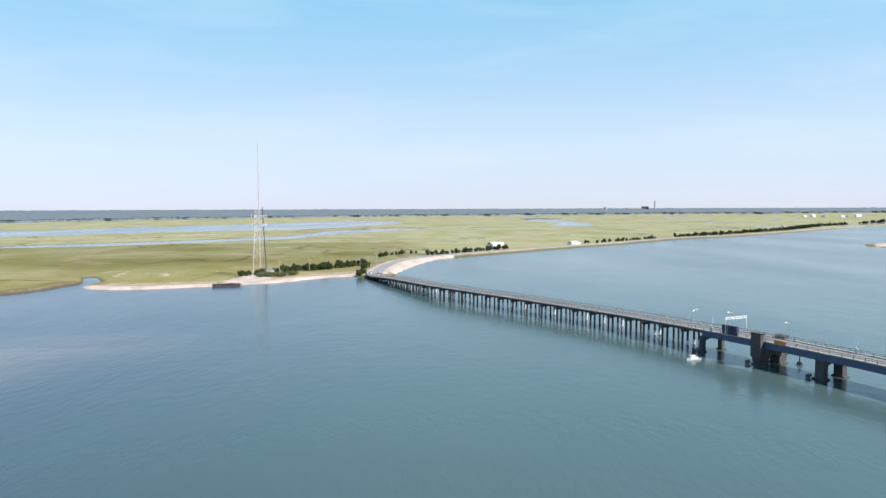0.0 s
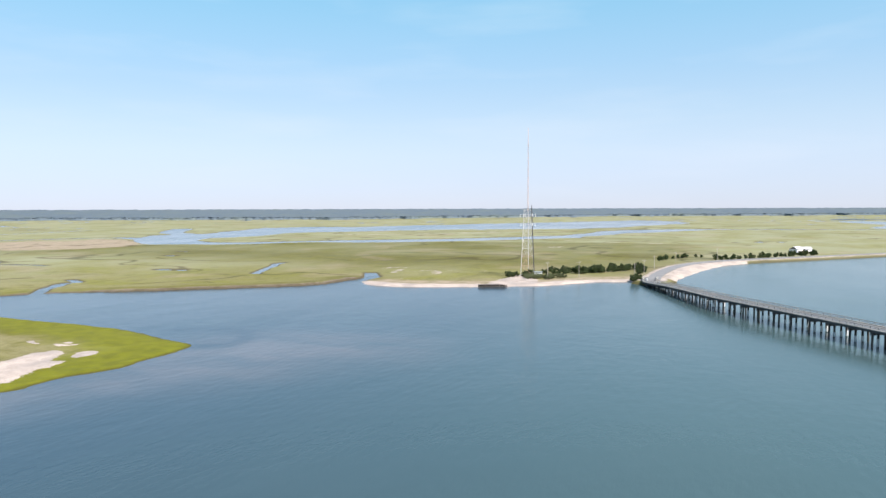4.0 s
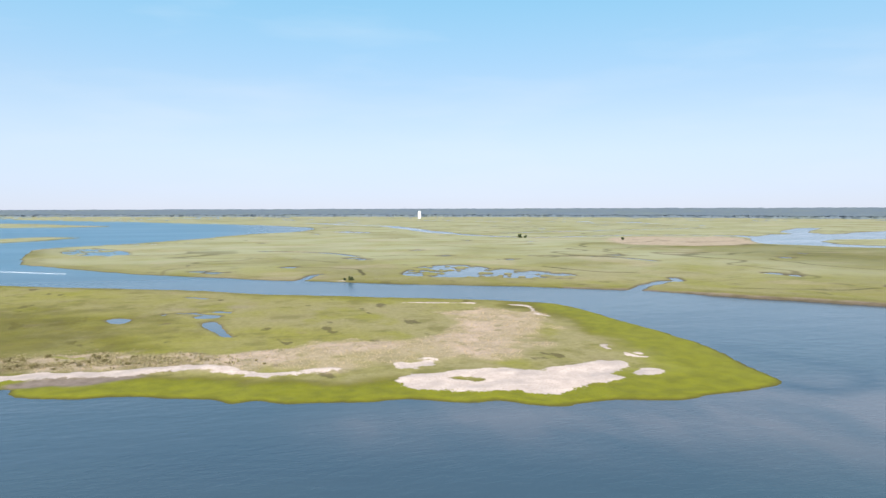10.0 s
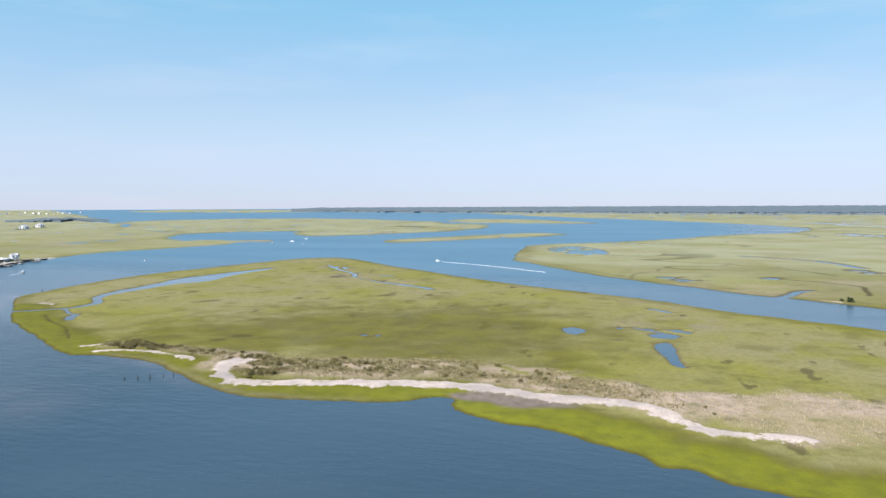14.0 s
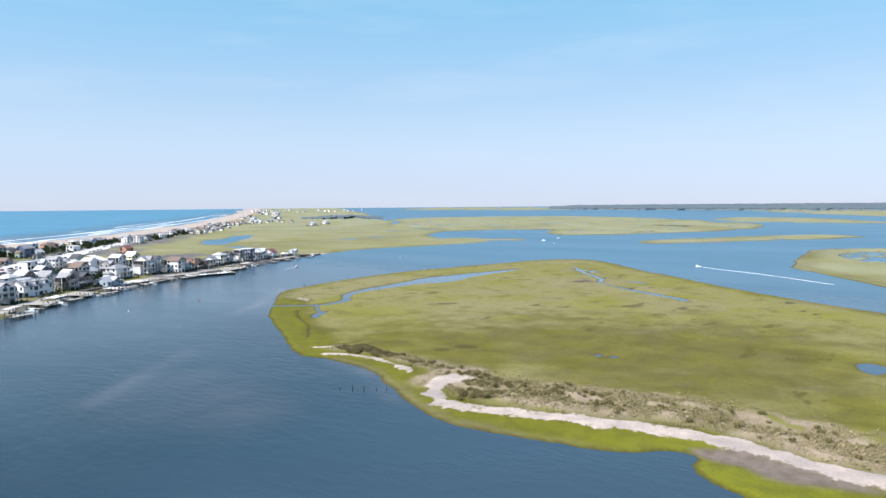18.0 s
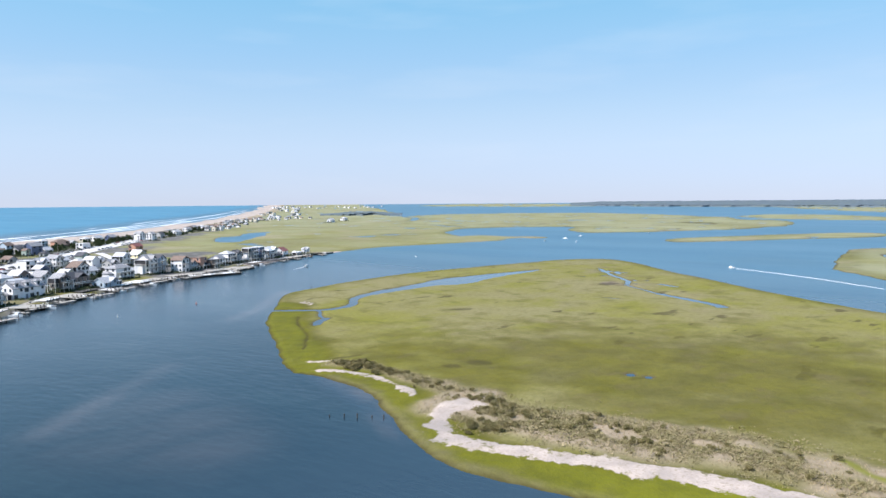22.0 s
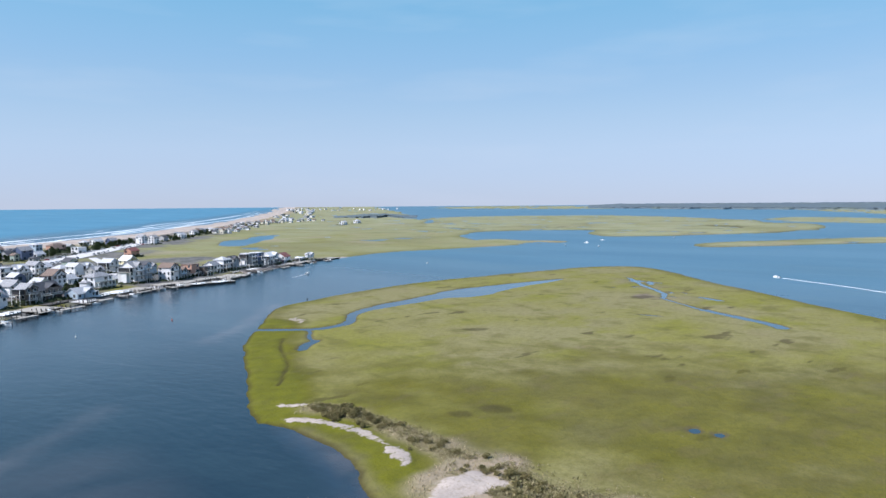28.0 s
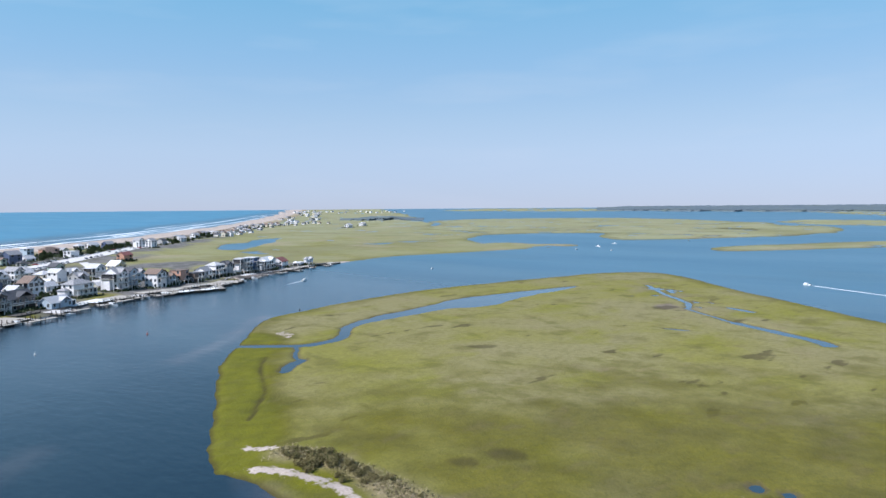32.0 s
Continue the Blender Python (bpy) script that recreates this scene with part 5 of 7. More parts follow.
for h, r in ((30.5, 4.3), (36.0, 4.6)):
    ring = bmesh.new()
    for k in range(12):
        a, b = k * math.pi / 6, (k + 1) * math.pi / 6
        for up in (0.0, 0.9):
            add_rod(ring, (r * math.cos(a), r * math.sin(a), h + up), (r * math.cos(b), r * math.sin(b), h + up), 0.07, 0.07, 5)
    part("antenna_ring", ring, GALV, tower)
    for k in range(3):
        part("outrigger", rod(tower_at(k, h), (r * math.cos(corner[k]), r * math.sin(corner[k]), h), 0.07), GALV, tower)
    for k in range(6):
        a = k * math.pi / 3 + 0.4
        part("antenna", box(-0.1, -0.16, -0.9, 0.1, 0.16, 0.9, 0.03, Matrix.Translation((r * math.cos(a), r * math.sin(a), h + 0.5)) @ Matrix.Rotation(a, 4, "Z")), WHITE_PAINT, tower)
mb = bmesh.new()
for k in range(3):
    q = Vector((0.42 * math.cos(corner[k]), 0.42 * math.sin(corner[k]), 0))
    add_rod(mb, q + Vector((0, 0, 39)), q * 0.6 + Vector((0, 0, 79)), 0.075, 0.06, 4)
for h in np.arange(39.5, 79, 1.1):
    for k in range(3):
        s0, s1 = (1 - 0.4 * (h - 39) / 40), (1 - 0.4 * (h - 38) / 40)
        a, b = corner[k], corner[(k + 1) % 3]
        add_rod(mb, (0.42 * s0 * math.cos(a), 0.42 * s0 * math.sin(a), h), (0.42 * s1 * math.cos(b), 0.42 * s1 * math.sin(b), h + 1.0), 0.03, 0.03, 3)
part("mast", mb, MAST_PAINT, tower, "slender faded pink lattice mast")
part("whip_antenna", rod((0, 0, 78), (0, 0, 89), 0.17, 0.12), MAST_PAINT, tower)
part("cable_tray", rod(tower_at(2, 0) * 1.06, tower_at(2, 40) * 1.06, 0.28, 0.22, 5), DARK_WOOD, tower, "dark bundle of cables up one leg")
shed = empty("equipment_shelter", pose(TX + 7.5, TY - 3.5, 0.95, 0, 0, 12), "small white equipment shelter at the tower's foot", "shed")
part("body", box(-2.2, -1.6, 0, 2.2, 1.6, 2.6, 0.05), WHITE_PAINT, shed)
part("roof", box(-2.5, -1.9, 2.6, 2.5, 1.9, 2.8, 0.04), GALV, shed)
part("door", box(-0.5, -1.66, 0, 0.5, -1.6, 2.0), GALV, shed)
for u, v in ((-4, -7), (-1, -6.5), (3, -7.5)):
    cab = empty("utility_cabinet", pose(TX + u, TY + v, 0.95), "grey steel utility cabinet on a slab", "cabinet", "tower cabinets")
    part("body", box(-0.6, -0.4, 0.12, 0.6, 0.4, 1.6, 0.04), GALV, cab)
    part("slab", box(-0.9, -0.7, -0.2, 0.9, 0.7, 0.12), CONCRETE, cab)
bulk = empty("timber_bulkhead", pose(-118, 377, 0, 0, 0, 22), "dark broken timber bulkhead at the water's edge", "bulkhead")
for i in range(11):
    part("pile", rod((i * 1.5 - 7, 0.1 * (i % 3), -1), (i * 1.5 - 7 + 0.05, 0.1 * (i % 3), 1.5 + 0.5 * ((i * 7) % 5) / 5), 0.19, 0.16, 7), DARK_WOOD, bulk)
for i in range(5):
    part("plank", box(-7.2, 0.22, -0.3 + i * 0.32, 8.2 - 0.9 * (i % 2), 0.34, 0.0 + i * 0.32), DARK_WOOD, bulk)
part("cap", box(-7.3, -0.1, 1.35, 6.0, 0.45, 1.52), DARK_WOOD, bulk)

# ---- trees and shrubs ----


def leaf_cloud(seed, lobes, n, size, up=0.0):
    """Many small leaf clumps filling a few uneven lobes: (x, y, z, radius, height)."""
    r = random.Random(seed)
    v, f = [], []
    for k in range(n):
        x, y, z, rad, hh = lobes[r.randrange(len(lobes))]
        while True:
            p = Vector((r.uniform(-1, 1), r.uniform(-1, 1), r.uniform(-1, 1)))
            if 0.25 < p.length < 1:
                break
        c = Vector((x + p.x * rad, y + p.y * rad, z + p.z * hh))
        s = size * r.uniform(0.55, 1.3)
        q = Euler((r.uniform(0, 6.3), r.uniform(0, 6.3), r.uniform(0, 6.3))).to_matrix()
        b = len(v)
        for a, e in ((-1, -0.6), (1, -0.7), (0.8, 0.8), (-0.9, 0.6)):
            v.append(c + q @ Vector((a * s, e * s, r.uniform(-0.3, 0.3) * s)))
        v.append(c + q @ Vector((0, 0, s * 0.75)))
        f += [(b, b + 1, b + 4), (b + 1, b + 2, b + 4), (b + 2, b + 3, b + 4), (b + 3, b, b + 4)]
    return [tuple(p) for p in v], f


def make_tree(seed):
    r = random.Random(seed)
    lobes = [(r.uniform(-1.5, 1.5), r.uniform(-1.5, 1.5), 0.9 + k * 0.55, r.uniform(1.3, 2.1) * (1 - 0.09 * k), 0.95) for k in range(6)]
    t = empty("cedar_tree", pose(0, 0, 0), "dark green wind-shaped cedar beside the causeway", "tree", "causeway cedars")
    bm = bmesh.new()
    add_rod(bm, (0, 0, -0.4), (0.1, 0.05, 2.2), 0.2, 0.14, 7)
    add_rod(bm, (0.1, 0.05, 2.2), (0.0, 0.15, 4.4), 0.14, 0.04, 6)
    for x, y, z, rad, hh in lobes:
        add_rod(bm, (0.05, 0.05, z - 0.5), (x + rad * 0.5, y + rad * 0.3, z + 0.3), 0.06, 0.02, 5)
    part("trunk", bm, BARK, t)
    v, f = leaf_cloud(seed, lobes, 420, 0.36)
    mesh_object("crown", v, f, CEDAR, t)
    return t


TREES = [make_tree(s) for s in (3, 5, 8, 13, 21)]
rng = random.Random(11)
spots = []
for line, gap, wide, big in (([(-124, 424), (-110, 440)], 3.4, 2.0, 0.75), ([(-108, 455), (-86, 468), (-67, 496), (-56, 511)], 1.7, 3.5, 0.95), ([(-52, 426), (-50, 434)], 1.8, 1.6, 0.8), ([(-56, 470), (-53, 490)], 3.0, 3.0, 0.8), ([(-54, 590), (-42, 624), (-22, 640)], 6.5, 3.0, 0.8), ([(-14, 612), (8, 634), (66, 706)], 4.4, 3.0, 0.95), ([(166, 808), (219, 854), (285, 925)], 9.0, 4.0, 1.0), ([(325, 968), (452, 1084), (628, 1260)], 4.6, 5.0, 1.15), ([(628, 1260), (787, 1456), (914, 1572)], 6.0, 9.0, 1.4), ([(980, 1640), (1150, 1800), (1300, 1960)], 13.0, 18.0, 1.7)):
    pts = smooth_line(line, False, 6)
    acc = np.r_[0, np.cumsum(np.linalg.norm(np.diff(pts, axis=0), axis=1))]
    for s in np.arange(0, acc[-1], gap):
        x, y = np.interp(s, acc, pts[:, 0]), np.interp(s, acc, pts[:, 1])
        spots.append((x + rng.uniform(-wide, wide) * 0.7, y + rng.uniform(-wide, wide) * 0.7, big * rng.uniform(0.6, 1.15)))
for i, (x, y, s) in enumerate(spots):
    m = pose(x, y, 0.9 + float(lift(x, y)), 0, 0, rng.uniform(0, 360)) @ Matrix.Scale(s, 4)
    if i < len(TREES):
        TREES[i].matrix_basis = m
    else:
        copy_thing(TREES[i % len(TREES)], m @ Matrix.Diagonal((*[1 / c for c in TREES[i % len(TREES)].scale], 1)))

SHRUBS = []
GREYLEAF = foliage("thicket_leaves", (0.075, 0.090, 0.040), (0.150, 0.165, 0.085), (0.105, 0.120, 0.055))
for s in (2, 4, 6, 9, 15, 17):
    r = random.Random(s)
    lobes = [(r.uniform(-0.8, 0.8), r.uniform(-0.8, 0.8), r.uniform(0.4, 0.9), r.uniform(0.5, 0.9), 0.55) for k in range(5)]
    v, f = leaf_cloud(s + 40, lobes, 330, 0.115)
    bm = bmesh.new()
    for x, y, z, rad, hh in lobes:
        add_rod(bm, (0, 0, -0.5), (x, y, z), 0.05, 0.02, 4)
    sh_ob = empty("shrub", pose(0, 0, 0), "low olive-green bayberry shrub on the sandy rise", "shrub", "island shrubs")
    part("stems", bm, BARK, sh_ob)
    mesh_object("leaves", v, f, BAYBERRY if s < 10 else GREYLEAF, sh_ob)
    SHRUBS.append(sh_ob)


def island_sand(x, y):
    i, j = int(round((x + 600) / 1.15)), int(round((y + 262) / 1.15))
    return float(ISLAND_SAND[min(max(i, 0), ISLAND_SAND.shape[0] - 1), min(max(j, 0), ISLAND_SAND.shape[1] - 1)])


def island_height(x, y):
    i, j = int(round((x + 600) / 1.15)), int(round((y + 262) / 1.15))
    return float(ISLAND_Z[min(max(i, 0), ISLAND_Z.shape[0] - 1), min(max(j, 0), ISLAND_Z.shape[1] - 1)])


rng = random.Random(23)
spots = []
for line, n, wide, big in (([(-223.0, -84.0), (-226.0, -86.0), (-230.0, -84.0), (-230.0, -77.0)], 26, 3.0, 1.15), (SCRUB[:4], 26, 3.4, 0.75), ([(-222, -40), (-220, -33), (-214, -27), (-209, -30)], 26, 4.5, 0.85), (SCRUB[3:], 32, 5.0, 0.75), (BRUSH[1:5], 34, 8.0, 0.75), (BRUSH[4:9], 26, 9.0, 0.65), (BRUSH[7:], 10, 8.0, 0.6)):
    pts = smooth_line(line, False, 8)
    for k in range(n):
        x, y = pts[rng.randrange(len(pts))]
        x, y = x + rng.gauss(0, wide * 0.5), y + rng.gauss(0, wide * 0.6)
        if island_sand(x, y) < 0.35:
            spots.append((x, y, big * rng.uniform(0.55, 1.2)))
for i, (x, y, s) in enumerate(spots):
    m = pose(x, y, island_height(x, y), 0, 0, rng.uniform(0, 360)) @ Matrix.Scale(s, 4)
    k = i % 4
    if i < 4:
        SHRUBS[i].matrix_basis = m
    else:
        copy_thing(SHRUBS[k], m @ Matrix.Diagonal((*[1 / c for c in SHRUBS[k].scale], 1)))

# grey-green undergrowth behind the spit
spit_line = smooth_line([(-110, 424), (-102, 426), (-94, 432)], False, 8)
for k in range(26):
    x, y = spit_line[rng.randrange(len(spit_line))]
    m = pose(x + rng.gauss(0, 2.5), y + rng.gauss(0, 2.5), 0.85, 0, 0, rng.uniform(0, 360))
    if k < 2:
        b = SHRUBS[4 + k]
        b.matrix_basis = m
    else:
        b = copy_thing(SHRUBS[4 + k % 2], m)
    b.scale = [rng.uniform(1.1, 2.2)] * 3
    tagged(b, "grey-green bush in the thicket behind the spit", "shrub", "spit thicket")

# low mixed scrub as one cover
HEATH = foliage("low_scrub", (0.15, 0.140, 0.055), (0.32, 0.255, 0.150), (0.21, 0.185, 0.075))
rs = random.Random(61)
band, west = smooth_line(BRUSH, False, 10), smooth_line(SCRUB, False, 10)
tufts = []
for k in range(26000):
    src, wide = (band, 9.5) if k % 9 else (west, 3.0)
    x, y = src[rs.randrange(len(src))]
    x, y = x + rs.gauss(-0.5, wide * 0.5), y + rs.gauss(0, 2.0)
    if island_sand(x, y) < 0.4 and rs.random() > (y - 20) / 60 and x < -204 and not (26 < y < 41 and -241 < x < -229):
        tufts.append((x, y, island_height(x, y), rs.uniform(0.14, 0.36) * (1.8 if rs.random() < 0.10 else 1.0)))
tufts = np.array(tufts)
tufts = tufts[vnoise(tufts[:, 0], tufts[:, 1], 5.0, 15) > -0.35]
rn = np.random.RandomState(62)
tx = np.repeat(tufts, 10, axis=0)
n = len(tx)
root = tx[:, :3] + np.c_[rn.normal(0, 0.95, (n, 2)) * tx[:, 3:4], rn.uniform(-0.05, 0.7, n) * tx[:, 3]]
tip = root + np.c_[rn.normal(0, 0.7, (n, 2)), rn.uniform(0.3, 0.9, n)] * tx[:, 3:4]
broad = np.c_[rn.normal(0, 0.17, (n, 2)), rn.normal(0, 0.06, n)] * tx[:, 3:4]
hv = np.stack([root - broad, root + broad, tip], 1).reshape(-1, 3)
hf = np.arange(3 * n).reshape(-1, 3)
tagged(mesh_object("low_scrub", hv, hf, HEATH), "low olive and tan scrub covering the sandy rise", "scrub", kind="stuff")

# dry reeds on the sandy rise
rg = np.random.RandomState(5)
cand = np.flatnonzero((ISLAND_DRY.ravel() > 0.3) & (ISLAND_SAND.ravel() < 0.3) & (ISLAND_Z.ravel() > 0.3))
pick = rg.choice(cand, min(42000, len(cand) * 4))
bx = gx.ravel()[pick] + rg.uniform(-0.6, 0.6, len(pick))
by = gy.ravel()[pick] + rg.uniform(-0.6, 0.6, len(pick))
bz = ISLAND_Z.ravel()[pick] - 0.1
ang, hgt, wid = rg.uniform(0, 6.28, len(pick)), rg.uniform(0.2, 0.55, len(pick)), rg.uniform(0.05, 0.13, len(pick))
lean = rg.normal(0, 0.25, (len(pick), 2))
a = np.stack([bx - wid * np.cos(ang), by - wid * np.sin(ang), bz], -1)
b = np.stack([bx + wid * np.cos(ang), by + wid * np.sin(ang), bz], -1)
c = np.stack([bx + lean[:, 0] * hgt + wid * 0.6, by + lean[:, 1] * hgt, bz + hgt], -1)
tri = np.arange(len(pick) * 3).reshape(-1, 3)
reeds = mesh_object("dry_reeds", np.stack([a, b, c], 1).reshape(-1, 3), tri, STRAW)
tagged(reeds, "tufts of straw-coloured reed on the sandy rise", "reeds", kind="stuff")

# ---- the town on the barrier island ----
SHORE_TURN = 26.8


def siding(name, c):
    """Painted clapboard: fine level boards, weathering."""
    m = Nodes(name, 0.6)
    w = m.n.new("ShaderNodeTexWave")
    w.bands_direction = "Z"
    w.inputs["Scale"].default_value, w.inputs["Distortion"].default_value = 2.6, 0.0
    m.l.new(m.pos, w.inputs["Vector"])
    col = m.mix(m.span(m.noise(0.6, 5), 0.35, 0.7), c, tuple(0.84 * x for x in c))
    col = m.mix(m.math("MULTIPLY", m.rand(), 0.12), col, (0.45, 0.42, 0.38))
    m.base(col)
    m.bump(w.outputs["Fac"], 0.35, 0.03)
    return m.mat


def shingles(name, c):
    m = Nodes(name, 0.85)
    br = m.n.new("ShaderNodeTexBrick")
    br.inputs["Scale"].default_value = 1.4
    br.inputs["Color1"].default_value, br.inputs["Color2"].default_value = (*c, 1), (*[0.75 * x for x in c], 1)
    br.inputs["Mortar"].default_value, br.inputs["Mortar Size"].default_value = (*[0.5 * x for x in c], 1), 0.02
    m.l.new(m.pos, br.inputs["Vector"])
    m.base(m.mix(m.span(m.noise(0.5, 4), 0.4, 0.75, 0, 0.4), br.outputs["Color"], tuple(0.6 * x for x in c)))
    m.bump(br.outputs["Fac"], 0.3, 0.03)
    return m.mat


WALLS = {
    "white": siding("white_clapboard", (0.82, 0.79, 0.78)), "cream": siding("cream_clapboard", (0.66, 0.60, 0.48)), "brown": siding("brown_cedar_siding", (0.13, 0.095, 0.075)),
    "grey": siding("grey_cedar_siding", (0.36, 0.35, 0.34)), "navy": siding("navy_clapboard", (0.07, 0.10, 0.19)), "blue": siding("pale_blue_clapboard", (0.43, 0.51, 0.59)),
    "salmon": siding("salmon_clapboard", (0.52, 0.27, 0.18)), "yellow": siding("pale_yellow_clapboard", (0.70, 0.60, 0.34)), "green": siding("sage_clapboard", (0.36, 0.42, 0.36)),
}
ROOFS = {
    "grey": shingles("grey_roof_shingles", (0.36, 0.35, 0.355)), "dark": shingles("charcoal_roof_shingles", (0.085, 0.085, 0.095)), "brown": shingles("brown_roof_shingles", (0.22, 0.155, 0.12)),
    "pale": shingles("pale_roof_shingles", (0.60, 0.585, 0.59)), "red": shingles("red_roof_shingles", (0.31, 0.115, 0.10)), "white": plain("white_flat_roof", (0.72, 0.71, 0.70), (0.62, 0.61, 0.60), 0.5, 0.8),
}
LABEL_WALL = {"white": "white clapboard", "cream": "cream clapboard", "brown": "dark brown cedar", "grey": "grey cedar-shingled", "navy": "navy blue", "blue": "pale blue", "salmon": "salmon coloured", "yellow": "pale yellow", "green": "sage green"}
LABEL_ROOF = {"grey": "grey", "dark": "charcoal", "brown": "brown", "pale": "pale", "red": "red", "white": "flat white"}


def shared_box(name, x0, y0, z0, x1, y1, z1, material, bevel=0.0):
    me = bpy.data.meshes.new(name)
    bm = box(x0, y0, z0, x1, y1, z1, bevel)
    bm.to_mesh(me)
    bm.free()
    me.materials.append(material)
    return me


def put(name, me, parent, m):
    o = new(name, me)
    o.parent = parent
    o.matrix_basis = m
    return o


FRAME_ME = shared_box("window_frame", -0.76, -0.02, -0.88, 0.76, 0.05, 0.88, WHITE_PAINT)
PANE_ME = shared_box("pane", -0.64, 0.0, -0.76, 0.64, 0.075, 0.76, GLASS)
SLIDER_ME = shared_box("slider_frame", -1.25, -0.02, -1.1, 1.25, 0.05, 1.1, WHITE_PAINT)
SLIDER_PANE_ME = shared_box("slider_pane", -1.1, 0.0, -0.98, 1.1, 0.075, 0.98, GLASS)
DOOR_ME = shared_box("door_leaf", -0.5, -0.02, -1.03, 0.5, 0.07, 1.03, plain("painted_door", (0.25, 0.27, 0.3), (0.2, 0.2, 0.22), 2, 0.6))
POST_ME = shared_box("deck_post", -0.1, -0.1, 0, 0.1, 0.1, 1, WHITE_PAINT)


def gable(w, d, z0, h, over, ridge):
    """Two roof slabs with thickness, ridge along x or y."""
    bm = bmesh.new()
    a, b = (w, d) if ridge == "x" else (d, w)
    m = Matrix.Identity(4) if ridge == "x" else Matrix.Rotation(math.pi / 2, 4, "Z")
    drop = h / (b / 2) * over
    for s in (-1, 1):
        v = []
        for t in (0.0, -0.24):
            v += [bm.verts.new(m @ Vector(c)) for c in ((-a / 2 - over, 0, z0 + h + 0.12 + t), (a / 2 + over, 0, z0 + h + 0.12 + t), (a / 2 + over, s * (b / 2 + over), z0 - drop + 0.12 + t), (-a / 2 - over, s * (b / 2 + over), z0 - drop + 0.12 + t))]
        for f in ((0, 1, 2, 3), (7, 6, 5, 4), (0, 4, 5, 1), (1, 5, 6, 2), (2, 6, 7, 3), (3, 7, 4, 0)):
            bm.faces.new([v[i] for i in f])
    bmesh.ops.recalc_face_normals(bm, faces=bm.faces[:])
    return bm


def hip(w, d, z0, h, over):
    bm = bmesh.new()
    W, D = w / 2 + over, d / 2 + over
    r = max(w, d) / 2 - min(w, d) / 2
    top = [(-r, 0), (r, 0)] if w >= d else [(0, -r), (0, r)]
    lo = [bm.verts.new((x, y, z0 - 0.05)) for x, y in ((-W, -D), (W, -D), (W, D), (-W, D))]
    up = [bm.verts.new((x, y, z0 + 0.17)) for x, y in ((-W, -D), (W, -D), (W, D), (-W, D))]
    t0, t1 = (bm.verts.new((x, y, z0 + h)) for x, y in top)
    bm.faces.new(lo[::-1])
    for k in range(4):
        bm.faces.new((lo[k], lo[(k + 1) % 4], up[(k + 1) % 4], up[k]))
    if w >= d:
        bm.faces.new((up[0], up[1], t1, t0)), bm.faces.new((up[2], up[3], t0, t1)), bm.faces.new((up[1], up[2], t1)), bm.faces.new((up[3], up[0], t0))
    else:
        bm.faces.new((up[0], up[1], t0)), bm.faces.new((up[1], up[2], t1, t0)), bm.faces.new((up[2], up[3], t1)), bm.faces.new((up[3], up[0], t0, t1))
    bmesh.ops.remove_doubles(bm, verts=bm.verts[:], dist=0.01)
    return bm


# near-black fill that stands for the shade inside porches
PORCH_SHADE = plain("porch_shade_fill", (0.022, 0.022, 0.026), (0.04, 0.038, 0.042), 2.0, 0.7)
HOUSE_RNG = random.Random(77)
PLACED = []


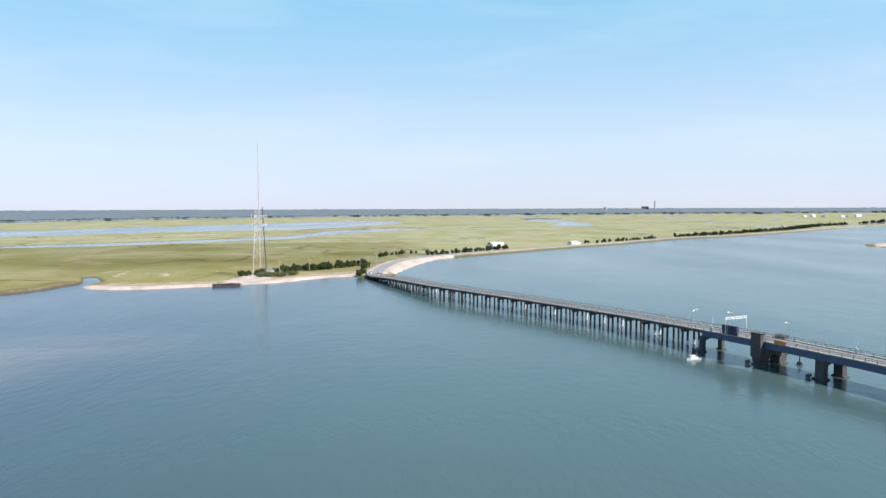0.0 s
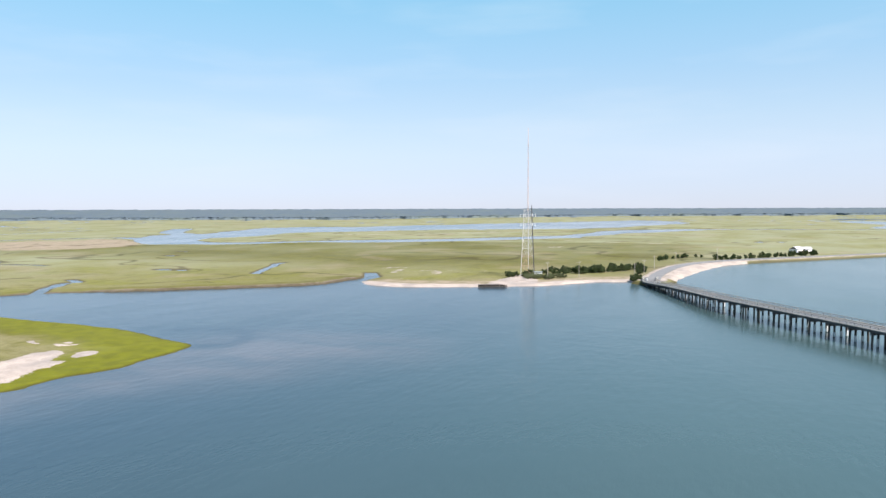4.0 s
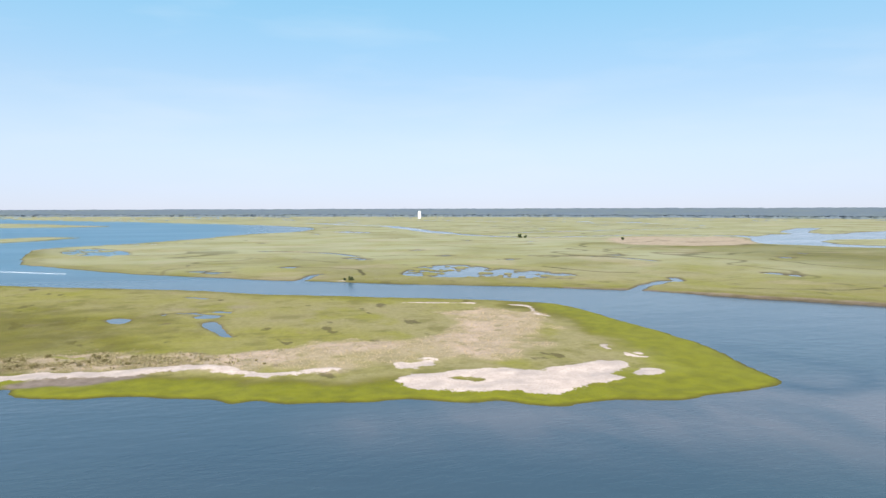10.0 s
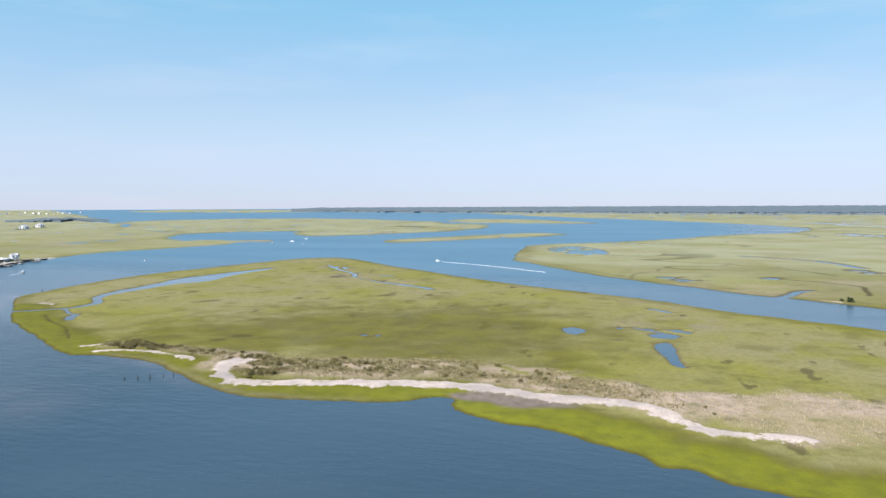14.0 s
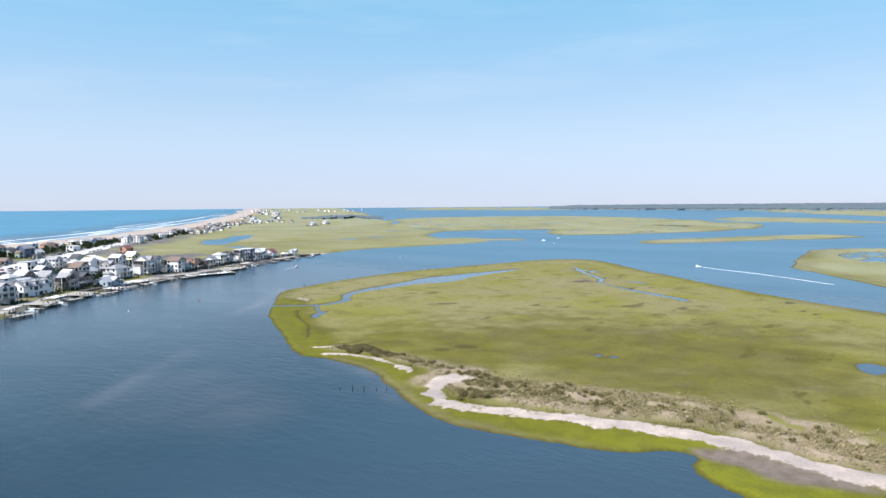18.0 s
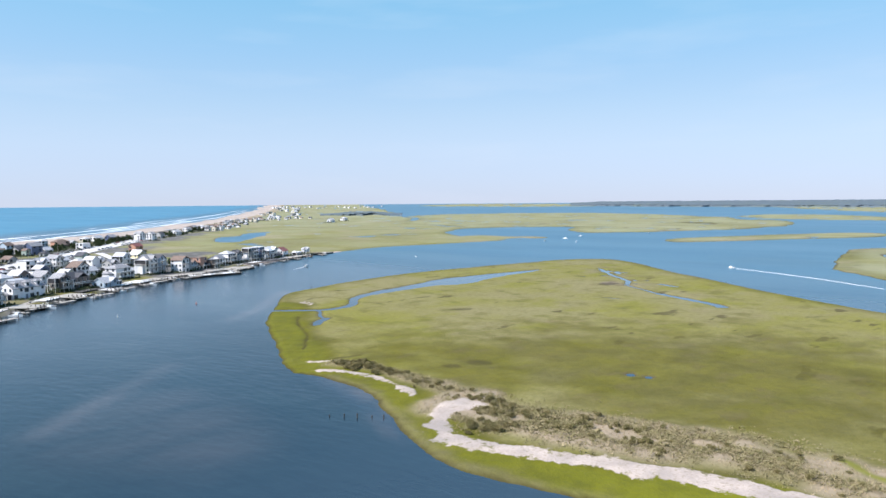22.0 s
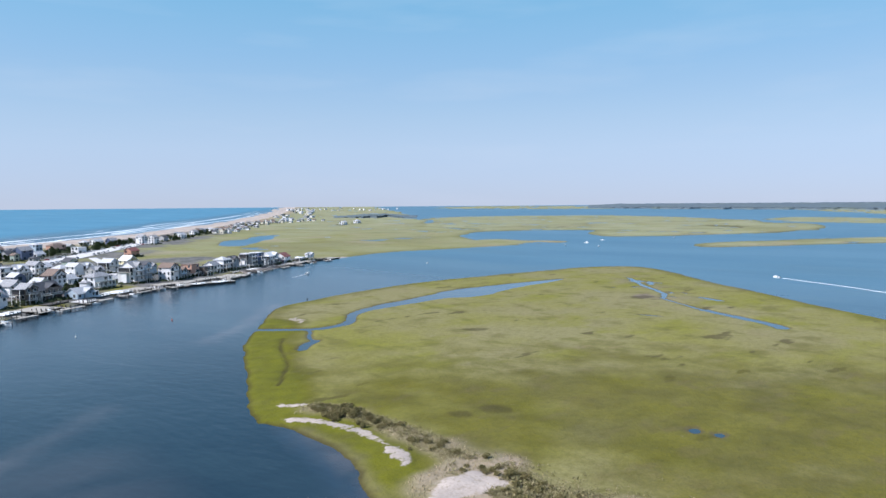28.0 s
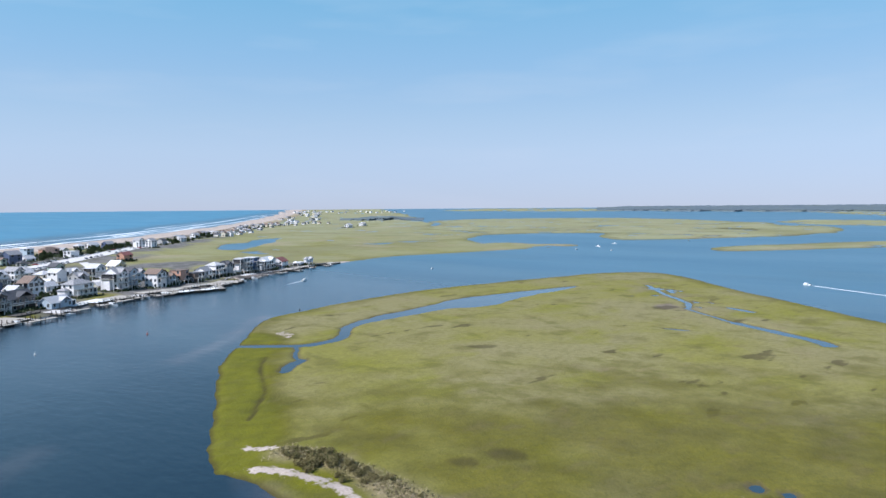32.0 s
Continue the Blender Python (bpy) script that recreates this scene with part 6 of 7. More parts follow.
def house(x, y, w, d, storeys, wall, roof, shape="x", turn=0.0, raised=0.0, deck=True, full=True, z=1.15, dormers=0, chimney=False, group="town houses", far=False):
    """A beach house; +y is its water side. shape: ridge along x or y, hip, or flat."""
    r = HOUSE_RNG
    w, d = w * 0.84, d * 0.86
    PLACED.append((x, y, max(w, d) * 0.5))
    ob = empty("house", pose(x, y, z + float(lift(x, y)), 0, 0, SHORE_TURN + turn), f"{LABEL_WALL[wall]} {'three' if storeys > 2 else 'two' if storeys > 1 else 'one'}-storey beach house with {LABEL_ROOF[roof]} roof", "house", group)
    if full and not raised and not dormers and r.random() < 0.55:
        raised = r.choice((1.4, 2.2))
    h = storeys * 2.7
    z0 = raised
    bm = bmesh.new()
    add_box(bm, -w / 2, -d / 2, z0 - (0.8 if not raised else 0), w / 2, d / 2, z0 + h)
    rise = 0.32 * (d if shape == "x" else w)
    if shape in "xy":
        a, b = (w, d) if shape == "x" else (d, w)
        m = Matrix.Identity(4) if shape == "x" else Matrix.Rotation(math.pi / 2, 4, "Z")
        v = [bm.verts.new(m @ Vector(c)) for c in ((-a / 2, -b / 2, z0 + h), (-a / 2, b / 2, z0 + h), (-a / 2, 0, z0 + h + rise), (a / 2, -b / 2, z0 + h), (a / 2, b / 2, z0 + h), (a / 2, 0, z0 + h + rise))]
        for f in ((0, 2, 1), (3, 4, 5), (0, 3, 5, 2), (1, 2, 5, 4)):
            bm.faces.new([v[i] for i in f])
    part("wall", bm, WALLS[wall], ob)
    if shape in "xy":
        part("roof", gable(w, d, z0 + h, rise, 0.45, shape), ROOFS[roof], ob)
    elif shape == "hip":
        part("roof", hip(w, d, z0 + h, 0.3 * min(w, d), 0.5), ROOFS[roof], ob)
    else:
        part("roof", box(-w / 2 - 0.25, -d / 2 - 0.25, z0 + h, w / 2 + 0.25, d / 2 + 0.25, z0 + h + 0.35, 0.05), ROOFS[roof], ob)
    for k in range(dormers):
        u = (k + 0.5) / dormers * w - w / 2
        dm = part("dormer", box(u - 1.2, d * 0.12, z0 + h + 0.1, u + 1.2, d * 0.42, z0 + h + rise * 0.72, 0.03), WALLS[wall], ob)
        part("dormer_roof", hip(2.9, d * 0.34, 0, 0.9, 0.15), ROOFS[roof], dm).matrix_basis = Matrix.Translation((u, d * 0.27, z0 + h + rise * 0.72))
        put("pane", PANE_ME, dm, Matrix.Translation((u, d * 0.42, z0 + h + rise * 0.4)))
    if raised:
        for px in np.linspace(-w / 2 + 0.3, w / 2 - 0.3, max(2, int(w / 4) + 1)):
            for py in (-d / 2 + 0.3, d / 2 - 0.3):
                put("piling", POST_ME, ob, Matrix.Translation((px, py, -0.8)) @ Matrix.Diagonal((1.6, 1.6, raised + 0.8, 1)))
    if chimney:
        part("chimney", box(w * 0.2, -0.5, z0 + h, w * 0.2 + 0.9, 0.4, z0 + h + rise + 0.9, 0.03), CONCRETE, ob)
    if full and r.random() < 0.75:
        ww, wd, ws = w * r.uniform(0.4, 0.6), d * r.uniform(0.45, 0.7), max(1, storeys - 1)
        side = r.choice((-1, 1))
        wing = part("wing", box(min(side * w * 0.45, side * (w / 2 + ww * 0.5)), -d / 2 + 0.4, z0 - 0.8, max(side * w * 0.45, side * (w / 2 + ww * 0.5)), -d / 2 + 0.4 + wd, z0 + ws * 2.7, 0.03), WALLS[wall if r.random() < 0.7 else "white"], ob)
        part("wing_roof", hip(ww * 0.5 + 0.6, wd, 0, 1.3, 0.35), ROOFS[roof], wing).matrix_basis = Matrix.Translation((side * (w / 2 + ww * 0.22), -d / 2 + 0.4 + wd / 2, z0 + ws * 2.7))
    if full and w > 6.5:
        # inlet-side porch with its own roof; a dark box paints its shaded recess
        pz = z0 + (storeys - 1) * 2.7 if storeys > 1 and r.random() < 0.5 else z0
        side = -1 if r.random() < 0.3 else 1
        u0, u1 = (w / 2, w / 2 + 2.6) if side > 0 else (-w / 2 - 2.6, -w / 2)
        part("porch_roof", box(u0 - 0.1, -d * 0.42, pz + 2.45, u1 + 0.25, d * 0.46, pz + 2.65, 0.03), ROOFS[roof], ob)
        part("porch_shade_box", box(u0 + 0.12, -d * 0.36, pz + 0.15, u1 - 0.25, d * 0.4, pz + 2.4), PORCH_SHADE, ob, "dark box painted as the shaded porch recess")
        part("porch_floor", box(u0, -d * 0.4, pz - 0.2, u1 + 0.05, d * 0.44, pz, 0.02), GREY_WOOD, ob)
        for v in (-d * 0.38, d * 0.42):
            put("porch_post", POST_ME, ob, Matrix.Translation(((u1 - 0.05) if side > 0 else (u0 + 0.05), v, -0.8)) @ Matrix.Diagonal((1, 1, pz + 3.2, 1)))
    if full and shape in "xy" and not dormers and r.random() < 0.55:
        cw, cd = w * 0.46, d * 0.46
        cu = r.uniform(-0.2, 0.2) * w
        cross = part("cross_gable", box(cu - cw / 2, 0, z0 + h - 0.4, cu + cw / 2, d / 2 + 0.5, z0 + h + rise * 0.25, 0.02), WALLS[wall], ob)
        part("cross_roof", gable(cw, d / 2 + 1.4, 0, rise * 0.6, 0.3, "y"), ROOFS[roof], cross).matrix_basis = Matrix.Translation((cu, d / 4 + 0.1, z0 + h + rise * 0.25))
        put("pane", PANE_ME, cross, Matrix.Translation((cu, d / 2 + 0.5, z0 + h - 0.1)) @ Matrix.Scale(0.7, 4))
    # openings: the two sides towards the water and the inlet in full, fewer at the back
    for ang, length, off in ((0, w, d / 2), (-90, d, w / 2), (180, w, d / 2), (90, d, w / 2)):
        rot = Matrix.Rotation(radians(ang), 4, "Z")
        shown = ang in (0, -90)
        n = max(1, int(length / 2.7)) if shown and full else (1 if length < 7 else 2)
        for s in range(storeys):
            for c in range(n):
                if r.random() < 0.28 or (not shown and not full):
                    continue
                if far:
                    put("window", SLIDER_PANE_ME, ob, rot @ Matrix.Translation(((c + 0.5) / n * length - length / 2, off, z0 + s * 2.85 + 1.5)))
                    continue
                u = (c + 0.5) / n * length - length / 2
                zz = z0 + s * 2.85 + 1.55
                m = rot @ Matrix.Translation((u, off, zz))
                if ang == 0 and s == 0 and c == n // 2:
                    put("door", DOOR_ME, ob, rot @ Matrix.Translation((u, off, z0 + 1.05)))
                elif ang == 0 and full and r.random() < 0.4 and length / n > 2.6:
                    put("pane", SLIDER_PANE_ME, put("sliding_window", SLIDER_ME, ob, rot @ Matrix.Translation((u, off, zz - 0.35))), Matrix.Identity(4))
                else:
                    put("pane", PANE_ME, put("window", FRAME_ME, ob, m), Matrix.Identity(4))
    if deck:
        for s in range(1 if not raised else 0, storeys if storeys < 3 else 3):
            if s and r.random() < 0.35:
                continue
            zd = z0 + s * 2.85
            part("balcony" if s else "deck", box(-w / 2, d / 2, zd - 0.22, w / 2, d / 2 + 2.4, zd, 0.02), GREY_WOOD, ob)
            bm = bmesh.new()
            add_box(bm, -w / 2, d / 2 + 2.3, zd + 0.9, w / 2, d / 2 + 2.4, zd + 1.0)
            for u in np.arange(-w / 2, w / 2 + 0.01, 0.55):
                add_box(bm, u - 0.03, d / 2 + 2.32, zd, u + 0.03, d / 2 + 2.38, zd + 0.9)
            part("railing", bm, WHITE_PAINT, ob)
            for u in np.linspace(-w / 2 + 0.15, w / 2 - 0.15, 3):
                put("deck_post", POST_ME, ob, Matrix.Translation((u, d / 2 + 2.25, -0.6)) @ Matrix.Diagonal((1, 1, zd + 0.5, 1)))
    return ob


# along the water
house(-192, -293, 12, 9, 3, "white", "grey", "x", -6)
house(-214, -318, 21, 11, 2, "white", "grey", "x", -3, dormers=3, deck=False)
house(-243, -337, 18, 12, 2, "brown", "dark", "x", 0, chimney=True)
house(-234, -326, 8, 7, 2, "brown", "grey", "y", 0)
house(-259, -332, 14, 9, 1, "blue", "pale", "x", 2, deck=False)
house(-279, -364, 15, 9, 2, "white", "grey", "hip", 0)
house(-303, -378, 9.5, 12, 3, "white", "grey", "x", 0)
# blue block added as the shaded side of the tall white house
house(-311, -381, 6, 9, 3, "blue", "dark", "y", 0)
house(-324, -376, 9, 10, 3, "white", "brown", "y", 0)
house(-333, -381, 7, 8, 2, "blue", "brown", "x", 0)
house(-343, -387, 9, 9, 2, "salmon", "brown", "flat", 0)
house(-351, -386, 7, 8, 2, "brown", "dark", "flat", 0)
house(-363, -397, 9, 9, 2, "white", "grey", "x", 4)
house(-375, -405, 10, 9, 2, "white", "pale", "hip", 0)
house(-384, -408, 8, 8, 2, "grey", "dark", "x", 0)
house(-398, -411, 8, 9, 3, "grey", "pale", "flat", -4)
house(-407, -414, 8, 9, 3, "navy", "white", "flat", 0)
house(-424, -424, 15, 10, 2, "white", "white", "x", 3)
house(-438, -428, 11, 10, 2, "white", "red", "x", 3)
house(-459, -434, 8, 6, 1, "white", "white", "flat", 0, deck=False)
house(-469, -436, 7, 5, 1, "white", "pale", "x", 0, deck=False)
# second and third rows
for x, y, w, d, s, wall, roof, shape in ((-250, -430, 10, 9, 3, "white", "pale", "flat"), (-260, -436, 9, 9, 3, "white", "pale", "x"), (-270, -441, 8, 10, 3, "white", "grey", "y"), (-279, -456, 9, 9, 2, "cream", "pale", "x"), (-288, -451, 10, 9, 2, "cream", "pale", "hip"), (-290, -433, 8, 9, 2, "white", "pale", "y")):
    house(x, y, w, d, s, wall, roof, shape, 0)
for x, y, w, d, s, wall, roof, shape in ((-273, -392, 9, 8, 1, "white", "pale", "x"), (-298, -421, 10, 9, 2, "grey", "grey", "x"), (-317, -449, 9, 10, 2, "white", "pale", "y"), (-337, -468, 12, 9, 2, "yellow", "white", "y"), (-331, -421, 9, 8, 2, "blue", "grey", "x"), (-317, -493, 9, 8, 1, "white", "pale", "x"), (-318, -416, 8, 8, 2, "grey", "dark", "x")):
    house(x, y, w, d, s, wall, roof, shape, 0, full=True)
# by the street and along the dunes
for x, y, w, d, s, wall, roof, shape in ((-391, -594, 12, 9, 2, "salmon", "red", "x"), (-305, -634, 11, 10, 2, "grey", "dark", "x"), (-316, -633, 14, 11, 3, "navy", "grey", "x"), (-334, -657, 11, 9, 1, "white", "pale", "x"), (-374, -737, 20, 10, 2, "salmon", "brown", "hip"), (-377, -683, 12, 10, 2, "white", "white", "flat"), (-434, -796, 15, 10, 2, "white", "pale", "x"), (-454, -805, 13, 10, 2, "navy", "grey", "x")):
    house(x, y, w, d, s, wall, roof, shape, 0, full=False, deck=False, far=True)
for x, y, w, d, s, wall, roof, shape in ((-468, -803, 9, 9, 1, "grey", "dark", "x"), (-486, -799, 11, 10, 3, "white", "grey", "y"), (-490, -775, 10, 10, 3, "white", "grey", "x"), (-526, -828, 10, 9, 2, "grey", "dark", "x"), (-574, -880, 14, 10, 2, "white", "pale", "x"), (-636, -967, 14, 10, 2, "white", "grey", "x"), (-684, -1038, 13, 10, 2, "grey", "grey", "x"), (-1093, -1187, 22, 12, 2, "white", "pale", "x"), (-1192, -1261, 24, 12, 2, "white", "pale", "hip")):
    house(x, y, w, d, s, wall, roof, shape, 0, full=False, deck=False, far=True)
# infill between the rows, and the long line of houses down the beach
rng = random.Random(31)
palette = ["white", "white", "white", "white", "cream", "grey", "grey", "blue", "green", "navy", "brown"]
taken = []
for row, (ax, ay, bx, by, n) in enumerate(((-165, -300, -232, -372, 7), (-150, -335, -222, -408, 7), (-140, -370, -240, -470, 8), (-235, -362, -268, -382, 3), (-120, -395, -262, -530, 9), (-195, -530, -330, -690, 8), (-170, -560, -300, -700, 7), (-340, -700, -425, -790, 4))):
    for k in range(n):
        t = (k + 0.5) / n
        x, y = ax + (bx - ax) * t + rng.uniform(-3, 3), ay + (by - ay) * t + rng.uniform(-3, 3)
        house(x, y, rng.uniform(8, 12), rng.uniform(8, 10), rng.choice((1, 2, 2, 2, 3)), rng.choice(palette), rng.choice(("grey", "grey", "pale", "dark", "brown")), rng.choice(("x", "y", "hip")), rng.choice((0, 0, 90)), full=row in (0, 1, 3), deck=row < 2, far=row > 4)
# small houses, cottages and sheds crowded into the gaps
grown = random.Random(55)
count = 0
quay_rough = np.array([(-120, -222), (-176, -255), (-222, -300), (-282, -340), (-337, -362), (-384, -395), (-440, -420)], float)
street_rough = smooth_line(STREET, False, 6)
lane_rough = smooth_line([(-170, -318), (-212, -345), (-262, -395), (-310, -430), (-335, -500), (-360, -600)], False, 6)
for k in range(4000):
    x, y = grown.uniform(-400, -110), grown.uniform(-640, -270)
    small = grown.uniform(5.5, 9.5)
    along_shore = np.interp(x, quay_rough[::-1, 0], quay_rough[::-1, 1])
    if y > along_shore - 22 or x < -345 - (y + 420) * 0.1 and y < -430:
        continue
    if min(math.hypot(x - a, y - b) - c for a, b, c in PLACED) < small * 0.5 + 2.0:
        continue
    if np.min(np.hypot(street_rough[:, 0] - x, street_rough[:, 1] - y)) < 17 or np.min(np.hypot(lane_rough[:, 0] - x, lane_rough[:, 1] - y)) < 8:
        continue
    house(x, y, small, small * grown.uniform(0.75, 1.1), grown.choice((1, 1, 2, 2, 2)), grown.choice(palette), grown.choice(("grey", "pale", "pale", "dark", "brown", "white")), grown.choice(("x", "y", "hip", "x", "flat")), grown.choice((0, 0, 8, -7, 90)), full=False, deck=False, far=True)
    count += 1
    if count > 62:
        break
beach_row = smooth_line([(-690, -1035), (-760, -1118), (-837, -1213), (-973, -1385), (-1106, -1497), (-1260, -1560)], False, 8)
for k in range(26):
    x, y = beach_row[int(k / 26 * len(beach_row))] + np.array([rng.uniform(-14, 14), rng.uniform(-14, 14)])
    house(x, y, rng.uniform(9, 14), rng.uniform(8, 10), rng.choice((1, 2, 2)), rng.choice(("white", "white", "white", "cream", "grey")), rng.choice(("grey", "pale", "brown")), rng.choice(("x", "hip")), 0, full=False, deck=False, z=1.0, group="beach row houses", far=True)
for k in range(46):
    x, y = beach_row[int(k / 46 * len(beach_row))] + np.array([rng.uniform(-40, 10), rng.uniform(-10, 45)])
    house(x, y, rng.uniform(7, 12), rng.uniform(7, 9), rng.choice((1, 1, 2)), rng.choice(("white", "white", "white", "cream", "grey")), rng.choice(("grey", "pale", "brown", "dark")), rng.choice(("x", "hip")), rng.choice((0, 90)), full=False, deck=False, z=1.0, group="beach row houses", far=True)
for k in range(34):
    t = k / 34
    x, y = -1300 - 1250 * t + rng.uniform(-90, 90), -1680 - 1750 * t + rng.uniform(-60, 60)
    house(x, y, rng.uniform(14, 28), rng.uniform(12, 16), rng.choice((1, 2, 2, 3)), rng.choice(("white", "white", "cream", "grey")), rng.choice(("pale", "white", "grey")), rng.choice(("x", "flat")), 0, full=False, deck=False, z=1.0, group="far town houses", far=True)

# ---- streets, quay, docks ----
PALE_ROAD = plain("pale_concrete_street", (0.62, 0.585, 0.56), (0.52, 0.49, 0.47), 0.15, 0.9)
ribbon("street", smooth_line(STREET, False, 5), 10.0, 1.62, PALE_ROAD, "pale concrete street along the dunes", "road")
ribbon("lane", smooth_line([(-170, -318), (-212, -345), (-262, -395), (-310, -430), (-335, -500), (-360, -600)], False, 5), 3.2, 1.55, PALE_ROAD, "narrow pale lane between the houses", "road")
QUAY = smooth_line([(-120, -222), (-176, -255), (-195, -274), (-222, -300), (-250, -318), (-282, -340), (-302, -350), (-337, -360), (-360, -370), (-384, -391), (-428, -412), (-462, -427), (-505, -443)], False, 5)
rng = random.Random(40)
acc = np.r_[0, np.cumsum(np.linalg.norm(np.diff(QUAY, axis=0), axis=1))]
pos = 0.0
while pos < acc[-1] - 6:
    span = rng.uniform(7, 15)
    a = Vector((np.interp(pos, acc, QUAY[:, 0]), np.interp(pos, acc, QUAY[:, 1]), 0))
    b = Vector((np.interp(pos + span, acc, QUAY[:, 0]), np.interp(pos + span, acc, QUAY[:, 1]), 0))
    out, top = rng.choice((-1.5, 0.5, 1.5, 3, 4.5, 6, 8, 10)) + rng.uniform(-0.8, 0.8), rng.uniform(1.1, 1.75)
    L = (b - a).length
    terrace = empty("waterfront_terrace", Matrix.Translation(b) @ Matrix.Rotation(math.atan2(a.y - b.y, a.x - b.x), 4, "Z"), rng.choice(("pale concrete terrace behind a dark timber wall", "grey timber terrace on piles at the water", "bleached sand terrace behind a timber wall")), "terrace", "waterfront terraces")
    part("surface", box(0, -5.0, top - 0.22, L - 0.15, out, top, 0.03), rng.choice((CONCRETE, GREY_WOOD, PALE_ROAD, WHITE_PAINT, DARK_WOOD)), terrace)
    part("retaining_wall", box(0.05, out - 0.45, -1.2, L - 0.2, out - 0.2, top - 0.22), DARK_WOOD, terrace)
    for u in np.arange(0.4, L - 0.3, 2.4):
        part("post", rod((u, out - 0.05, -1.5), (u, out - 0.05, top + rng.uniform(0.1, 0.9)), 0.17, 0.14, 6), DARK_WOOD, terrace)
    if rng.random() < 0.5:
        part("bench", box(L * 0.3, out - 2.2, top, L * 0.3 + 1.8, out - 1.7, top + 0.45, 0.03), GREY_WOOD, terrace)
    if rng.random() < 0.45:
        bm = bmesh.new()
        add_box(bm, 0.1, out - 0.3, top + 0.9, L - 0.3, out - 0.22, top + 1.0)
        for u in np.arange(0.2, L - 0.3, 0.6):
            add_box(bm, u, out - 0.29, top, u + 0.06, out - 0.23, top + 0.9)
        part("railing", bm, WHITE_PAINT, terrace)
    pos += span + rng.choice((0.2, 0.3, 1.5))
# the broad marina pier
pier_a, pier_b = Vector((-314.0, -343.0, 0)), Vector((-348.0, -342.0, 0))
L = (pier_b - pier_a).length
marina = empty("marina_pier", Matrix.Translation(pier_b) @ Matrix.Rotation(math.atan2(pier_a.y - pier_b.y, pier_a.x - pier_b.x), 4, "Z"), "broad bleached timber marina pier along the water", "pier")
for k in range(8):
    part("deck_section", box(L * k / 8, -4.5, 1.2, L * (k + 1) / 8 - 0.08, 2.5 - 1.4 * (k % 3 == 1), 1.4, 0.03), WHITE_PAINT if k % 3 else CONCRETE, marina)
for u in np.arange(0.5, L, 3.0):
    part("post", rod((u, 2.4, -1.5), (u, 2.4, 2.3), 0.17, 0.14, 6), DARK_WOOD, marina)
part("skirt", box(0, 0.6, -0.6, L, 0.8, 1.2), DARK_WOOD, marina)
PILE_ME = bpy.data.meshes.new("dock_pile")
bm = rod((0, 0, -2), (0, 0, 2.4), 0.18, 0.15, 7)
bm.to_mesh(PILE_ME)
PILE_ME.materials.append(DARK_WOOD)


def dock(x, y, length, turn, tee=0.0):
    ob = empty("dock", pose(x, y, 0, 0, 0, SHORE_TURN + turn), "grey weathered timber dock on piles", "dock", "docks")
    part("walkway", box(-1.0, 0, 0.95, 1.0, length, 1.12, 0.03), GREY_WOOD, ob)
    part("stringer", box(-0.8, 0, 0.7, 0.8, length, 0.95), DARK_WOOD, ob)
    if tee:
        part("platform", box(-tee / 2, length - 2.2, 0.96, tee / 2, length + 0.4, 1.14, 0.03), GREY_WOOD, ob)
    for s in np.arange(0.6, length + 0.1, 2.6):
        for u in (-1.1, 1.1):
            put("post", PILE_ME, ob, Matrix.Translation((u, s, 0)))
    if tee:
        for u in (-tee / 2 - 0.2, tee / 2 + 0.2):
            put("post", PILE_ME, ob, Matrix.Translation((u, length - 0.4, 0)))
    return ob


rng = random.Random(12)
DOCKS = [(-183, -256, 9, 12), (-196, -270, 8, 0), (-206, -278, 7, 14), (-219, -291, 8, 10), (-229, -300, 6, 8), (-240, -304, 8, 14), (-252, -312, 7, 0), (-262, -319, 6, 10), (-275, -328, 7, 8), (-286, -337, 8, 12), (-298, -343, 6, 10), (-308, -346, 7, 9), (-318, -348, 8, 14), (-330, -352, 7, 10), (-341, -357, 8, 16), (-352, -362, 6, 8), (-372, -379, 7, 10), (-390, -388, 6, 8), (-402, -396, 6, 0), (-418, -402, 7, 12), (-436, -409, 6, 8), (-456, -419, 6, 0), (-475, -427, 6, 8)]
for x, y, length, tee in DOCKS:
    dock(x, y, length + rng.uniform(-1, 2), rng.uniform(-4, 4), tee)

# ---- boats ----
HULL = plain("white_gelcoat", (0.82, 0.82, 0.81), (0.74, 0.74, 0.73), 1.5, 0.25, bump=0.02)
BLACK = plain("black_cowling", (0.03, 0.03, 0.033), (0.05, 0.05, 0.05), 3, 0.4)
TAN = plain("tan_deck", (0.55, 0.50, 0.42), (0.48, 0.43, 0.36), 3, 0.8)


